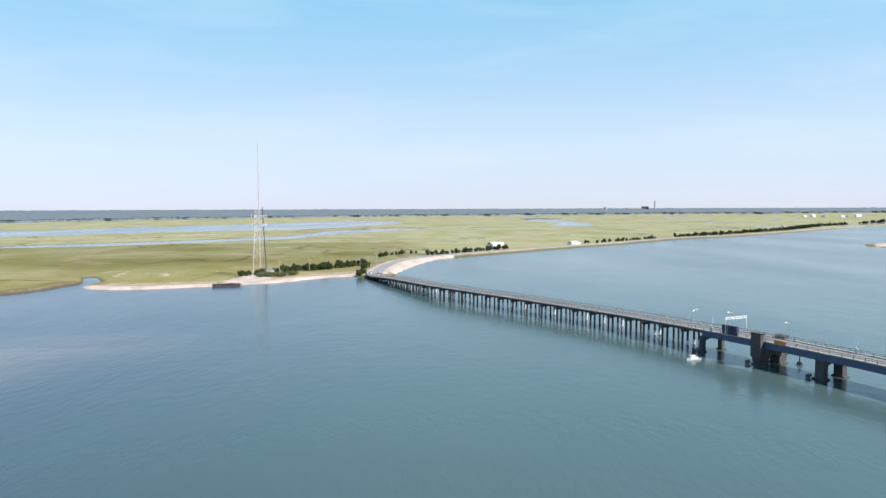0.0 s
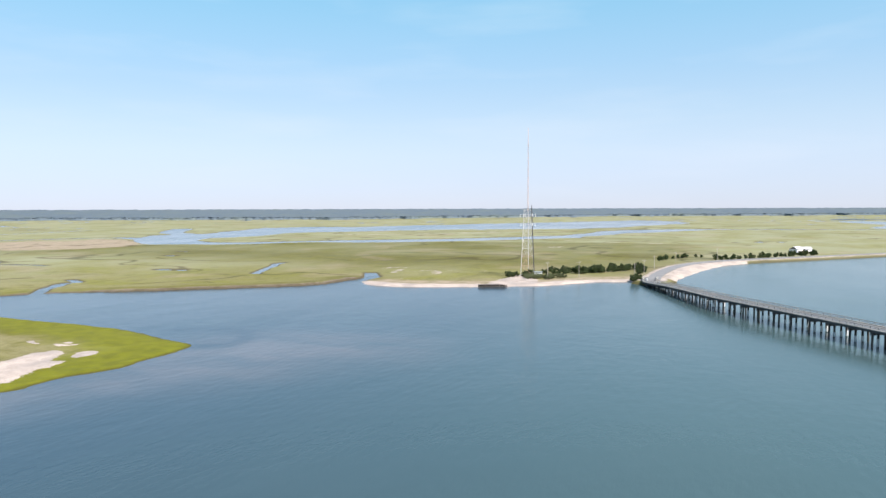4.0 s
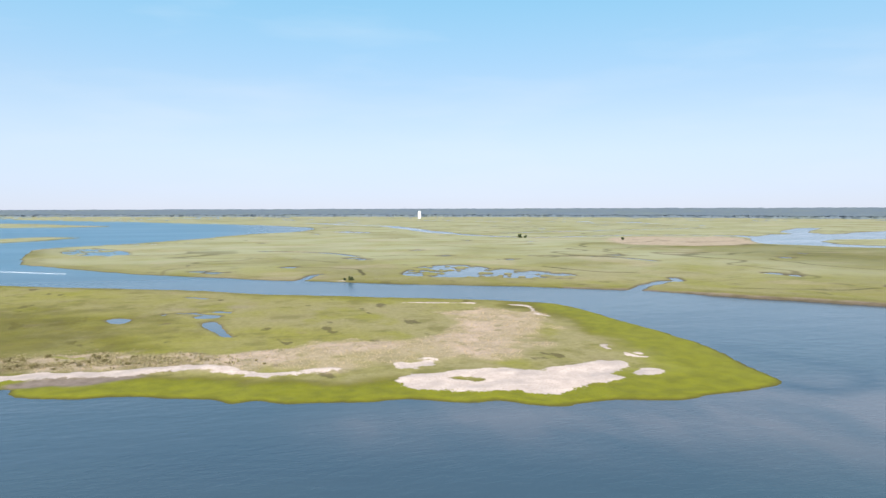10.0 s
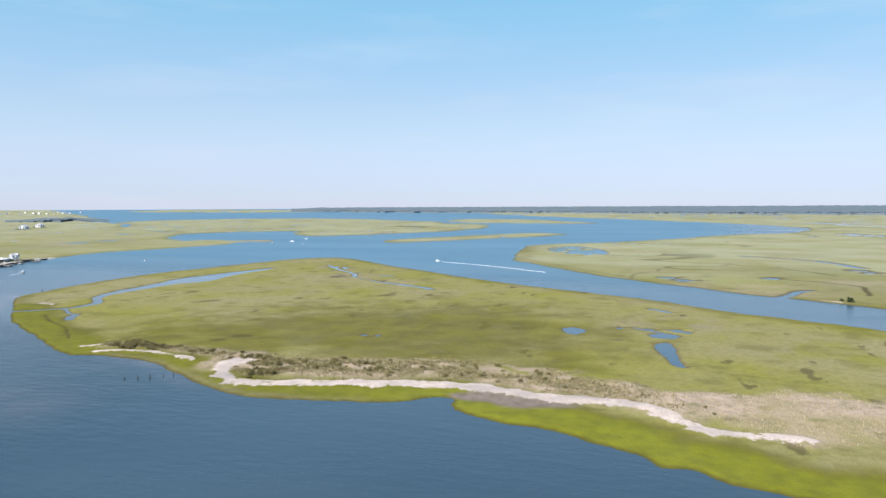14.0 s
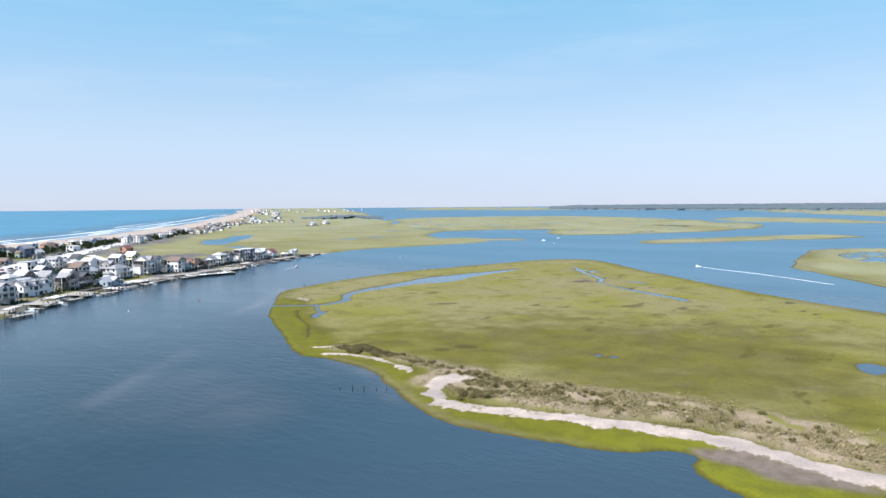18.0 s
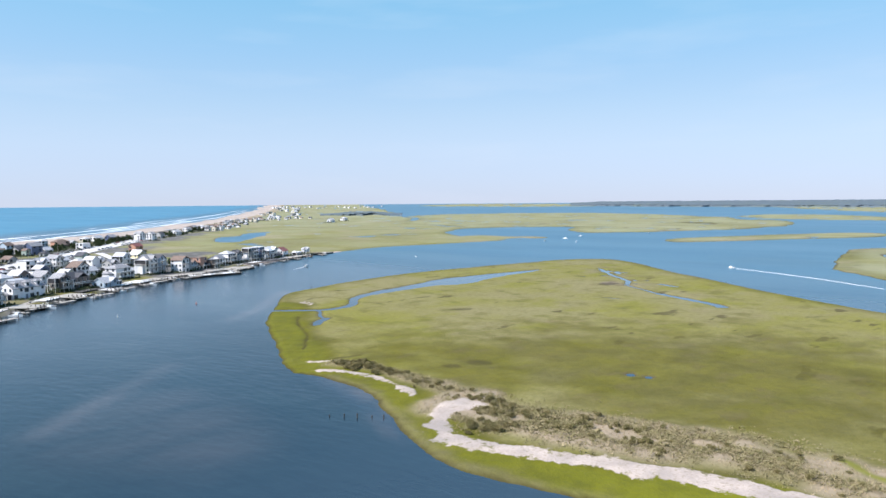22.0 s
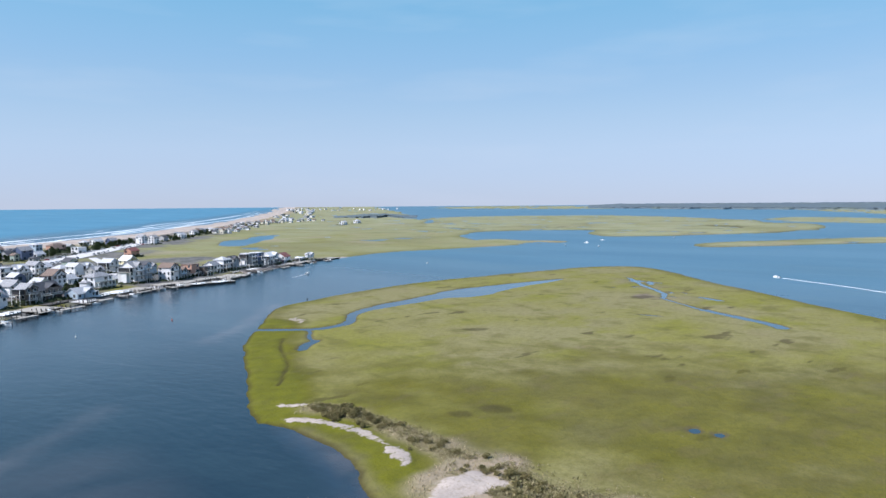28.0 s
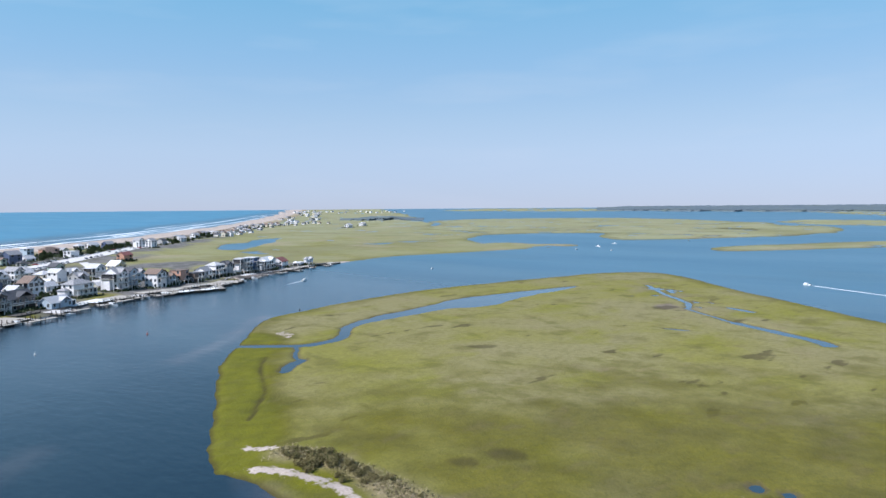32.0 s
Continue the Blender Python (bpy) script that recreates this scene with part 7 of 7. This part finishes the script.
def make_boat(length, cabin):
    ob = empty("motor_boat", pose(0, 0, 0), "white fibreglass motor boat with an outboard engine" if not cabin else "white cabin boat with a dark windscreen", "boat", "boats")
    L, B = length, length * 0.17
    bm = bmesh.new()
    rings = []
    for t in (0, 0.3, 0.6, 0.82, 0.95, 1.0):
        wd = B * (1 if t < 0.5 else max(0.03, 1 - ((t - 0.5) / 0.5) ** 2.2))
        top = 0.75 + 0.35 * t
        x = t * L - L / 2
        rings.append([bm.verts.new(c) for c in ((x, -wd, top), (x, -wd * 0.8, 0.0), (x, 0, -0.35 + 0.3 * t**3), (x, wd * 0.8, 0.0), (x, wd, top), (x, wd * 0.82, top), (x, wd * 0.8, top - 0.35), (x, -wd * 0.8, top - 0.35), (x, -wd * 0.82, top))])
    for a, b in zip(rings, rings[1:]):
        for k in range(9):
            bm.faces.new((a[k], a[(k + 1) % 9], b[(k + 1) % 9], b[k]))
    bm.faces.new(rings[0][::-1]), bm.faces.new(rings[-1])
    bmesh.ops.recalc_face_normals(bm, faces=bm.faces[:])
    part("hull", bm, HULL, ob)
    part("deck_floor", box(-L * 0.45, -B * 0.7, 0.4, L * 0.2, B * 0.7, 0.5), TAN, ob)
    if cabin:
        part("cabin", box(-L * 0.05, -B * 0.65, 0.7, L * 0.27, B * 0.65, 1.75, 0.12), HULL, ob)
        part("windscreen", box(L * 0.2, -B * 0.6, 1.2, L * 0.28, B * 0.6, 1.65, 0.03), GLASS, ob)
        part("roof", box(-L * 0.14, -B * 0.7, 1.95, L * 0.2, B * 0.7, 2.03, 0.03), HULL, ob)
        for u in (-L * 0.12, L * 0.17):
            for v in (-B * 0.6, B * 0.6):
                part("roof_post", rod((u, v, 0.6), (u, v, 1.97), 0.03), GALV, ob)
    else:
        part("console", box(-L * 0.08, -0.35, 0.5, L * 0.04, 0.35, 1.35, 0.05), HULL, ob)
        part("windscreen", box(L * 0.03, -0.33, 1.35, L * 0.05, 0.33, 1.75, 0.01), GLASS, ob)
        part("bench", box(-L * 0.3, -B * 0.6, 0.5, -L * 0.2, B * 0.6, 0.9, 0.05), TAN, ob)
    part("outboard", box(-L * 0.5 - 0.55, -0.22, 0.35, -L * 0.5 + 0.05, 0.22, 1.25, 0.08), BLACK, ob)
    return ob


BOATS = [make_boat(6.6, False), make_boat(7.8, True), make_boat(9.5, True)]
used = [False] * 3


def boat(k, x, y, turn, scale=1.0):
    m = pose(x, y, 0.02 + float(lift(x, y)), 0, 0, turn) @ Matrix.Scale(scale, 4)
    if not used[k]:
        used[k] = True
        BOATS[k].matrix_basis = m
        return BOATS[k]
    return copy_thing(BOATS[k], m @ Matrix.Diagonal((*[1 / c for c in BOATS[k].scale], 1)))


boat(1, 69, 190, 205, 0.6)
for x, y, k, turn in ((-765, -388, 1, 20), (-823, -398, 2, 60), (-882, -413, 1, 110), (-770, -350, 1, 25), (-576, -111, 1, 242), (-406, -350, 1, 205), (-514, -346, 0, 40), (-990, -372, 1, 10)):
    boat(k, x, y, turn, 0.85 if k == 2 else 0.68)
for i, (x, y, length, tee) in enumerate(DOCKS):
    if i % 4 != 3:
        a = radians(SHORE_TURN)
        dx, dy = (3.6 if i % 2 else -3.8), length * 0.75
        boat(i % 3 if i % 5 else 0, x + dx * math.cos(a) - dy * math.sin(a), y + dx * math.sin(a) + dy * math.cos(a), SHORE_TURN + (90 if i % 3 else 4), 0.82)
FOAM = plain("sea_foam", (0.78, 0.79, 0.80), (0.66, 0.70, 0.72), 0.4, 0.9)


def foam_line(name, pts, half, label, seed, breaks=0.0):
    """A low ragged line of foam on the water."""
    pts = smooth_line(pts, False, 10)
    n = len(pts)
    t = np.gradient(pts, axis=0)
    t /= np.linalg.norm(t, axis=1)[:, None] + 1e-9
    side = np.stack([-t[:, 1], t[:, 0]], -1)
    s = np.arange(n) * 1.0
    taper = np.interp(s, [0, 1, n * 0.7, n - 1], [0.7, 1, 0.9, 0.15])
    h = half * taper * (0.75 + 0.5 * vnoise(s, 0 * s, 2.3, seed)) * (1 if not breaks else (vnoise(s, 0 * s, 6, seed + 1) > breaks) + 0.02)
    mid = pts + side * (half * 0.8 * vnoise(s, 0 * s, 4, seed + 2))[:, None]
    v = np.stack([np.c_[mid + side * h[:, None], lift(*(mid.T)) + 0.03], np.c_[mid, lift(*(mid.T)) + 0.16], np.c_[mid - side * h[:, None], lift(*(mid.T)) + 0.03]], 1).reshape(-1, 3)
    f = [(3 * i + k, 3 * i + k + 1, 3 * i + k + 4, 3 * i + k + 3) for i in range(n - 1) for k in (0, 1)]
    return tagged(mesh_object(name, v, f, FOAM), label, "foam", kind="stuff")


foam_line("boat_wake", [(-574, -107), (-565, -90), (-555, -72), (-546, -58), (-532, -38), (-512, -12)], 0.20, "thin white wake behind a running boat", 3)
foam_line("boat_wake", [(-403, -348.5), (-394, -343), (-386, -339)], 0.5, "short white wake behind a small boat", 4)
SEA = [(-232, -780), (-356, -892), (-443, -970), (-565, -1094), (-782, -1348), (-965, -1574), (-1329, -2030), (-1716, -2545), (-2094, -3070)]
foam_line("surf", [(x + 5, y - 5) for x, y in SEA], 6.5, "white surf along the ocean beach", 5)
foam_line("surf", [(x + 22, y - 22) for x, y in SEA], 5.0, "broken line of white breakers", 6, -0.1)
foam_line("surf", [(x + 70, y - 70) for x, y in SEA[:7]], 5.0, "few white breakers offshore", 8, 0.25)
foam_line("surf", [(x + 42, y - 42) for x, y in SEA], 6.0, "rolling white breakers off the beach", 9, 0.0)

# ---- cars, poles ----


def make_car(paint, label):
    ob = empty("car", pose(0, 0, 0), label, "car", "parked cars")
    bm = bmesh.new()
    add_box(bm, -2.2, -0.88, 0.35, 2.2, 0.88, 0.95)
    bmesh.ops.bevel(bm, geom=bm.edges[:], offset=0.14, segments=2, affect="EDGES")
    part("body", bm, paint, ob)
    bm = bmesh.new()
    v = [bm.verts.new(c) for c in ((-1.7, -0.8, 0.93), (1.0, -0.8, 0.93), (1.0, 0.8, 0.93), (-1.7, 0.8, 0.93), (-1.2, -0.66, 1.48), (0.3, -0.66, 1.48), (0.3, 0.66, 1.48), (-1.2, 0.66, 1.48))]
    for f in ((4, 5, 6, 7), (0, 1, 5, 4), (1, 2, 6, 5), (2, 3, 7, 6), (3, 0, 4, 7)):
        bm.faces.new([v[i] for i in f])
    part("cabin", bm, GLASS, ob)
    part("roof", box(-1.15, -0.64, 1.47, 0.26, 0.64, 1.53, 0.02), paint, ob)
    for u in (-1.4, 1.35):
        for w in (-0.8, 0.8):
            part("wheel", rod((u, w - 0.1, 0.33), (u, w + 0.1, 0.33), 0.33, 0.33, 12), BLACK, ob)
    return ob


CARS = [make_car(plain(n, c, tuple(0.85 * x for x in c), 1, 0.3, bump=0.01), lab) for n, c, lab in (("white_car_paint", (0.75, 0.75, 0.75), "white parked car on the pale street"), ("dark_car_paint", (0.04, 0.045, 0.055), "dark parked car on the pale street"), ("red_car_paint", (0.35, 0.03, 0.03), "red parked car on the pale street"), ("silver_car_paint", (0.42, 0.43, 0.45), "silver parked car on the pale street"))]
st = smooth_line(STREET, False, 12)
rng = random.Random(8)
spots = []
for side in (-8.6, 8.8):
    for k in range(8, len(st) - 6):
        if rng.random() < 0.8:
            t = st[k + 1] - st[k]
            t /= np.linalg.norm(t)
            spots.append((*(st[k] + side * np.array([-t[1], t[0]]) + rng.uniform(-1, 1) * t), math.degrees(math.atan2(t[1], t[0])) + rng.choice((0, 90))))
for q, r0 in (((-214, -338), 30), ((-235, -352), 120), ((-262, -375), 30), ((-300, -392), 110), ((-320, -400), 30), ((-352, -400), 30)):
    spots.append((*q, r0))
for i, (x, y, a) in enumerate(spots):
    m = pose(x, y, 1.63, 0, 0, a)
    if i < 4:
        CARS[i].matrix_basis = m
    else:
        copy_thing(CARS[rng.choice((0, 0, 1, 1, 2, 3, 3))], m)
pole0 = empty("utility_pole", pose(0, 0, 0), "brown timber utility pole with a crossarm", "pole", "utility poles")
part("pole", rod((0, 0, -0.5), (0, 0, 9.5), 0.16, 0.11, 7), GREY_WOOD, pole0)
part("crossarm", box(-1.1, -0.07, 8.6, 1.1, 0.07, 8.78), GREY_WOOD, pole0)
for u in (-0.95, 0.95):
    part("insulator", rod((u, 0, 8.78), (u, 0, 8.98), 0.06, 0.04), GALV, pole0)
poles = [(-52, 434), (-50, 462), (-48, 500), (-38, 545), (-12, 602), (-100, 425), (-84, 436)]
for k in range(4, len(st) - 4, 7):
    t = st[k + 1] - st[k]
    t /= np.linalg.norm(t)
    poles.append(tuple(st[k] + 13.5 * np.array([-t[1], t[0]])))
for i, (x, y) in enumerate(poles):
    m = pose(x, y, 1.2, 0, 0, 20)
    if i:
        copy_thing(pole0, m)
    else:
        pole0.matrix_basis = m
# trees among the houses
rng = random.Random(19)
TOWN_TREES_MORE = ((-205, -330), (-222, -345), (-225, -345), (-246, -347), (-256, -345), (-268, -378), (-288, -385), (-296, -400), (-312, -400), (-340, -402), (-356, -412), (-368, -418), (-292, -470), (-262, -462), (-240, -450), (-205, -390), (-190, -360), (-215, -375), (-352, -440), (-368, -700), (-388, -712), (-425, -735), (-440, -760), (-290, -610), (-310, -655), (-270, -590), (-255, -570))
for x, y in ((-300, -615), (-322, -645), (-345, -668), (-352, -676), (-362, -690), (-395, -705), (-405, -716), (-414, -722), (-300, -640), (-236, -352), (-252, -360), (-265, -405), (-312, -470), (-345, -455), (-282, -480), (-545, -835), (-555, -850), (-590, -890), (-600, -900), (-480, -820), (-330, -700), (-228, -420), (-240, -500), (-385, -412), (-350, -410)) + TOWN_TREES_MORE:
    for k in range(1 if rng.random() < 0.6 else 2):
        tr = copy_thing(TREES[rng.randrange(5)], pose(x + rng.uniform(-5, 5), y + rng.uniform(-5, 5), 1.0, 0, 0, rng.uniform(0, 360)))
        tr.scale = [rng.uniform(0.8, 1.3)] * 3
        tr.name = "town_tree"
        tagged(tr, "dark green bushy tree among the beach houses", "tree", "town trees")

# a dark belt of trees behind the beach houses
rng = random.Random(29)
belt = smooth_line([(-285, -628), (-330, -668), (-380, -715), (-430, -765), (-500, -835), (-580, -905), (-700, -1040), (-850, -1215), (-1000, -1390)], False, 8)
for k in range(80):
    x, y = belt[rng.randrange(len(belt))]
    tr = copy_thing(TREES[k % 5], pose(x + rng.gauss(0, 9), y + rng.gauss(0, 9), 1.0, 0, 0, rng.uniform(0, 360)))
    tr.scale = [rng.uniform(0.9, 1.5)] * 3
    tr.name = "town_tree"
    tagged(tr, "dark green tree in the belt behind the dunes", "tree", "town trees")
# hedges and bushes in the yards
rng = random.Random(91)
for k in range(70):
    a, b, c = PLACED[rng.randrange(60)]
    t = rng.uniform(0, 6.283)
    x, y = a + (c + 1.5) * math.cos(t), b + (c + 1.5) * math.sin(t)
    bush = copy_thing(SHRUBS[4 + k % 2], pose(x, y, 1.1, 0, 0, rng.uniform(0, 360)))
    bush.scale = [rng.uniform(1.0, 2.0)] * 3
    bush.name = "yard_bush"
    tagged(bush, "olive-green bush in a beach house yard", "bush", "yard bushes")

# low greenery that also fills in the shade between houses; thicket behind the dunes
THICKET = foliage("dark_yard_shrubs", (0.020, 0.030, 0.012), (0.052, 0.062, 0.026), (0.036, 0.040, 0.020))


def clump_cover(name, spots, label):
    """Many small leaf tufts heaped on the ground: (x, y, ground, size)."""
    r = random.Random(len(spots))
    v, f = [], []
    for x, y, z0, sz in spots:
        for k in range(4):
            cx, cy, h = x + r.uniform(-1, 1) * sz, y + r.uniform(-1, 1) * sz, sz * r.uniform(0.5, 1.3)
            b0 = len(v)
            for n in range(5):
                t = 6.283 * n / 5 + r.uniform(-0.5, 0.5)
                w = sz * r.uniform(0.45, 0.9)
                v.append((cx + w * math.cos(t), cy + w * math.sin(t), z0 + h * r.uniform(0.0, 0.45)))
            v.append((cx + r.uniform(-0.3, 0.3) * sz, cy + r.uniform(-0.3, 0.3) * sz, z0 + h))
            f += [(b0 + n, b0 + (n + 1) % 5, b0 + 5) for n in range(5)]
    tagged(mesh_object(name, v, f, THICKET), label, "shrubs", kind="stuff")


rng = random.Random(143)
yard, dune = [], []
for k in range(4200):
    a, b, c = PLACED[rng.randrange(min(len(PLACED), 150))]
    t, far_off = rng.uniform(0, 6.283), c + abs(rng.gauss(0.6, 2.4))
    x, y = a + far_off * math.cos(t), b + far_off * math.sin(t)
    if np.min(np.hypot(street_rough[:, 0] - x, street_rough[:, 1] - y)) > 14 and y < np.interp(x, quay_rough[::-1, 0], quay_rough[::-1, 1]) - 9:
        yard.append((x, y, 1.0, rng.uniform(0.6, 1.7)))
clump_cover("yard_shrubbery", yard, "dark green shrubs crowded between the beach houses")
back = smooth_line([(-180, -520), (-285, -640), (-340, -690), (-420, -770), (-500, -850), (-580, -925), (-700, -1060), (-850, -1235), (-1000, -1400), (-1150, -1530)], False, 12)
for k in range(3200):
    x, y = back[rng.randrange(len(back))]
    x, y = x + rng.gauss(0, 13), y + rng.gauss(0, 13)
    dune.append((x, y, 1.0 + float(lift(x, y)), rng.uniform(0.7, 1.7)))
clump_cover("dune_thicket", dune, "dark green thicket along the back of the dunes")

# the hazy far end of the barrier island and the villages on the horizon
rng = random.Random(67)
FAR_SPOTS = []
for k in range(20):
    a, r = radians(137.2 + 0.42 * k + rng.uniform(-0.15, 0.15)), rng.uniform(3700, 4200)
    FAR_SPOTS.append((MID[0] - r * math.sin(a), MID[1] + r * math.cos(a)))
FAR_SPOTS += [(1300 + 26 * k + rng.uniform(-8, 8), 2480 + rng.uniform(-40, 40)) for k in range(8)] + [(666, 1362), (59, 741), (52, 735)]
for x, y in FAR_SPOTS:
    near = math.hypot(x, y) < 1800
    w, dd, h = (rng.uniform(7, 11), rng.uniform(6, 8), rng.uniform(3, 4)) if near else (rng.uniform(8, 22), rng.uniform(7, 10), rng.choice((3, 3.5, 4, 6)))
    hut = empty("village_building", pose(x, y, 0.9 + float(lift(x, y)), 0, 0, rng.uniform(0, 90)), rng.choice(("white low building far off in the haze", "pale building with a grey roof far off in the haze")), "building", "far buildings")
    part("wall", box(-w / 2, -dd / 2, -0.8, w / 2, dd / 2, h), WALLS[rng.choice(("white", "white", "cream"))], hut)
    part("roof", gable(w, dd, h, 0.28 * dd, 0.4, "x"), ROOFS[rng.choice(("pale", "grey", "white"))], hut)
    put("window", SLIDER_PANE_ME, hut, Matrix.Translation((0, dd / 2, h * 0.55)))

# ---- marsh huts, markers, far landmarks ----
for x, y, sc in ((-408, 146, 0.5), (-411, 143, 0.28), (-880, 470, 1.1), (-872, 474, 0.8), (-775, 560, 0.7)):
    bush = copy_thing(TREES[int(abs(x)) % 5], pose(x, y, 0.5, 0, 0, x))
    bush.scale = (sc * 1.3, sc * 1.3, sc)
    tagged(bush, "dark bush alone on the open marsh", "bush", "marsh bushes")
lodge = empty("shore_house", pose(146, 780, 1.3, 0, 0, 40) @ Matrix.Scale(0.62, 4), "low white house with outbuildings beside the causeway", "house")
part("wall", box(-9, -5, -0.5, 9, 5, 3.2, 0.05), WALLS["white"], lodge)
part("roof", gable(18, 10, 3.2, 2.4, 0.5, "x"), ROOFS["pale"], lodge)
part("annex", box(9, -3.5, -0.5, 17, 3.5, 2.6, 0.05), WALLS["white"], lodge)
part("annex_roof", box(8.8, -3.8, 2.6, 17.3, 3.8, 2.85, 0.04), ROOFS["white"], lodge)
for u in (-6, -2, 2, 6):
    put("pane", PANE_ME, put("window", FRAME_ME, lodge, Matrix.Rotation(math.pi, 4, "Z") @ Matrix.Translation((u, 5, 1.6))), Matrix.Identity(4))
wz = float(lift(-2411, 795))
wt = empty("water_tower", pose(-2411, 795, wz), "white standpipe water tower above the distant woods", "water tower")
bm = bmesh.new()
bmesh.ops.create_cone(bm, cap_ends=True, segments=28, radius1=6.6, radius2=6.6, depth=30, matrix=Matrix.Translation((0, 0, 15)))
part("tank", bm, WHITE_PAINT, wt, smooth=False)
bm = bmesh.new()
bmesh.ops.create_cone(bm, cap_ends=True, segments=28, radius1=6.9, radius2=1.2, depth=2.6, matrix=Matrix.Translation((0, 0, 31.3)))
part("dome", bm, WHITE_PAINT, wt)
wt.scale = (0.82, 0.82, 0.84)
sz = float(lift(1338, 4402))
stack = empty("chimney_stack", pose(1338, 4402, sz), "tall pale power station chimney on the horizon", "chimney")
part("shaft", rod((0, 0, -2), (0, 0, 58), 5.0, 3.4, 14), CONCRETE, stack)
part("crown", rod((0, 0, 58), (0, 0, 60), 3.8, 3.8, 14), CONCRETE_DARK, stack)
plant = empty("power_station", pose(1230, 4440, sz), "grey power station blocks on the horizon", "building")
part("hall", box(-60, -20, -2, 40, 20, 16, 0.5), CONCRETE, plant)
part("boiler_house", box(40, -20, -2, 75, 20, 26, 0.5), CONCRETE_DARK, plant)
tank2 = empty("storage_tower", pose(1030, 4420, float(lift(1030, 4420))), "squat pinkish tower on the horizon", "tower")
part("body", rod((0, 0, -2), (0, 0, 24), 10, 10, 16), plain("pinkish_concrete", (0.45, 0.33, 0.30), (0.38, 0.28, 0.25), 0.1), tank2)
# rows of old piles and channel marks in the water
for i, (x, y) in enumerate(((-196, -58), (-198, -55.5), (-199.5, -53), (-201.5, -50.5), (-203, -48.5))):
    mk = part("old_pile", rod((0, 0, -1.5), (0.05 * (i % 2), 0, 0.5 + 0.2 * (i % 3)), 0.16, 0.12, 7), DARK_WOOD)
    mk.matrix_basis = pose(x, y, 0)
    tagged(mk, "rotten dark timber pile standing in the shallows", "pile", "old piles")
for x, y, lab, mat in ((95, 183.5, "dark channel buoy beside the bridge piers", BLACK), (-222.5, -229, "small white mooring buoy on the water", WHITE_PAINT), (-261.5, -238, "small red channel buoy on the water", RED_PAINT), (-333, -247, "small dark marker post at the channel edge", DARK_WOOD)):
    bu = empty("buoy", pose(x, y, 0), lab, "buoy", "buoys")
    part("float", rod((0, 0, -0.3), (0, 0, 0.45), 0.5, 0.4, 12), mat, bu)
    part("topmark", rod((0, 0, 0.45), (0, 0, 1.5), 0.12, 0.06, 8), mat, bu)
    bu.scale = [1.7 if mat is BLACK else 0.75] * 3
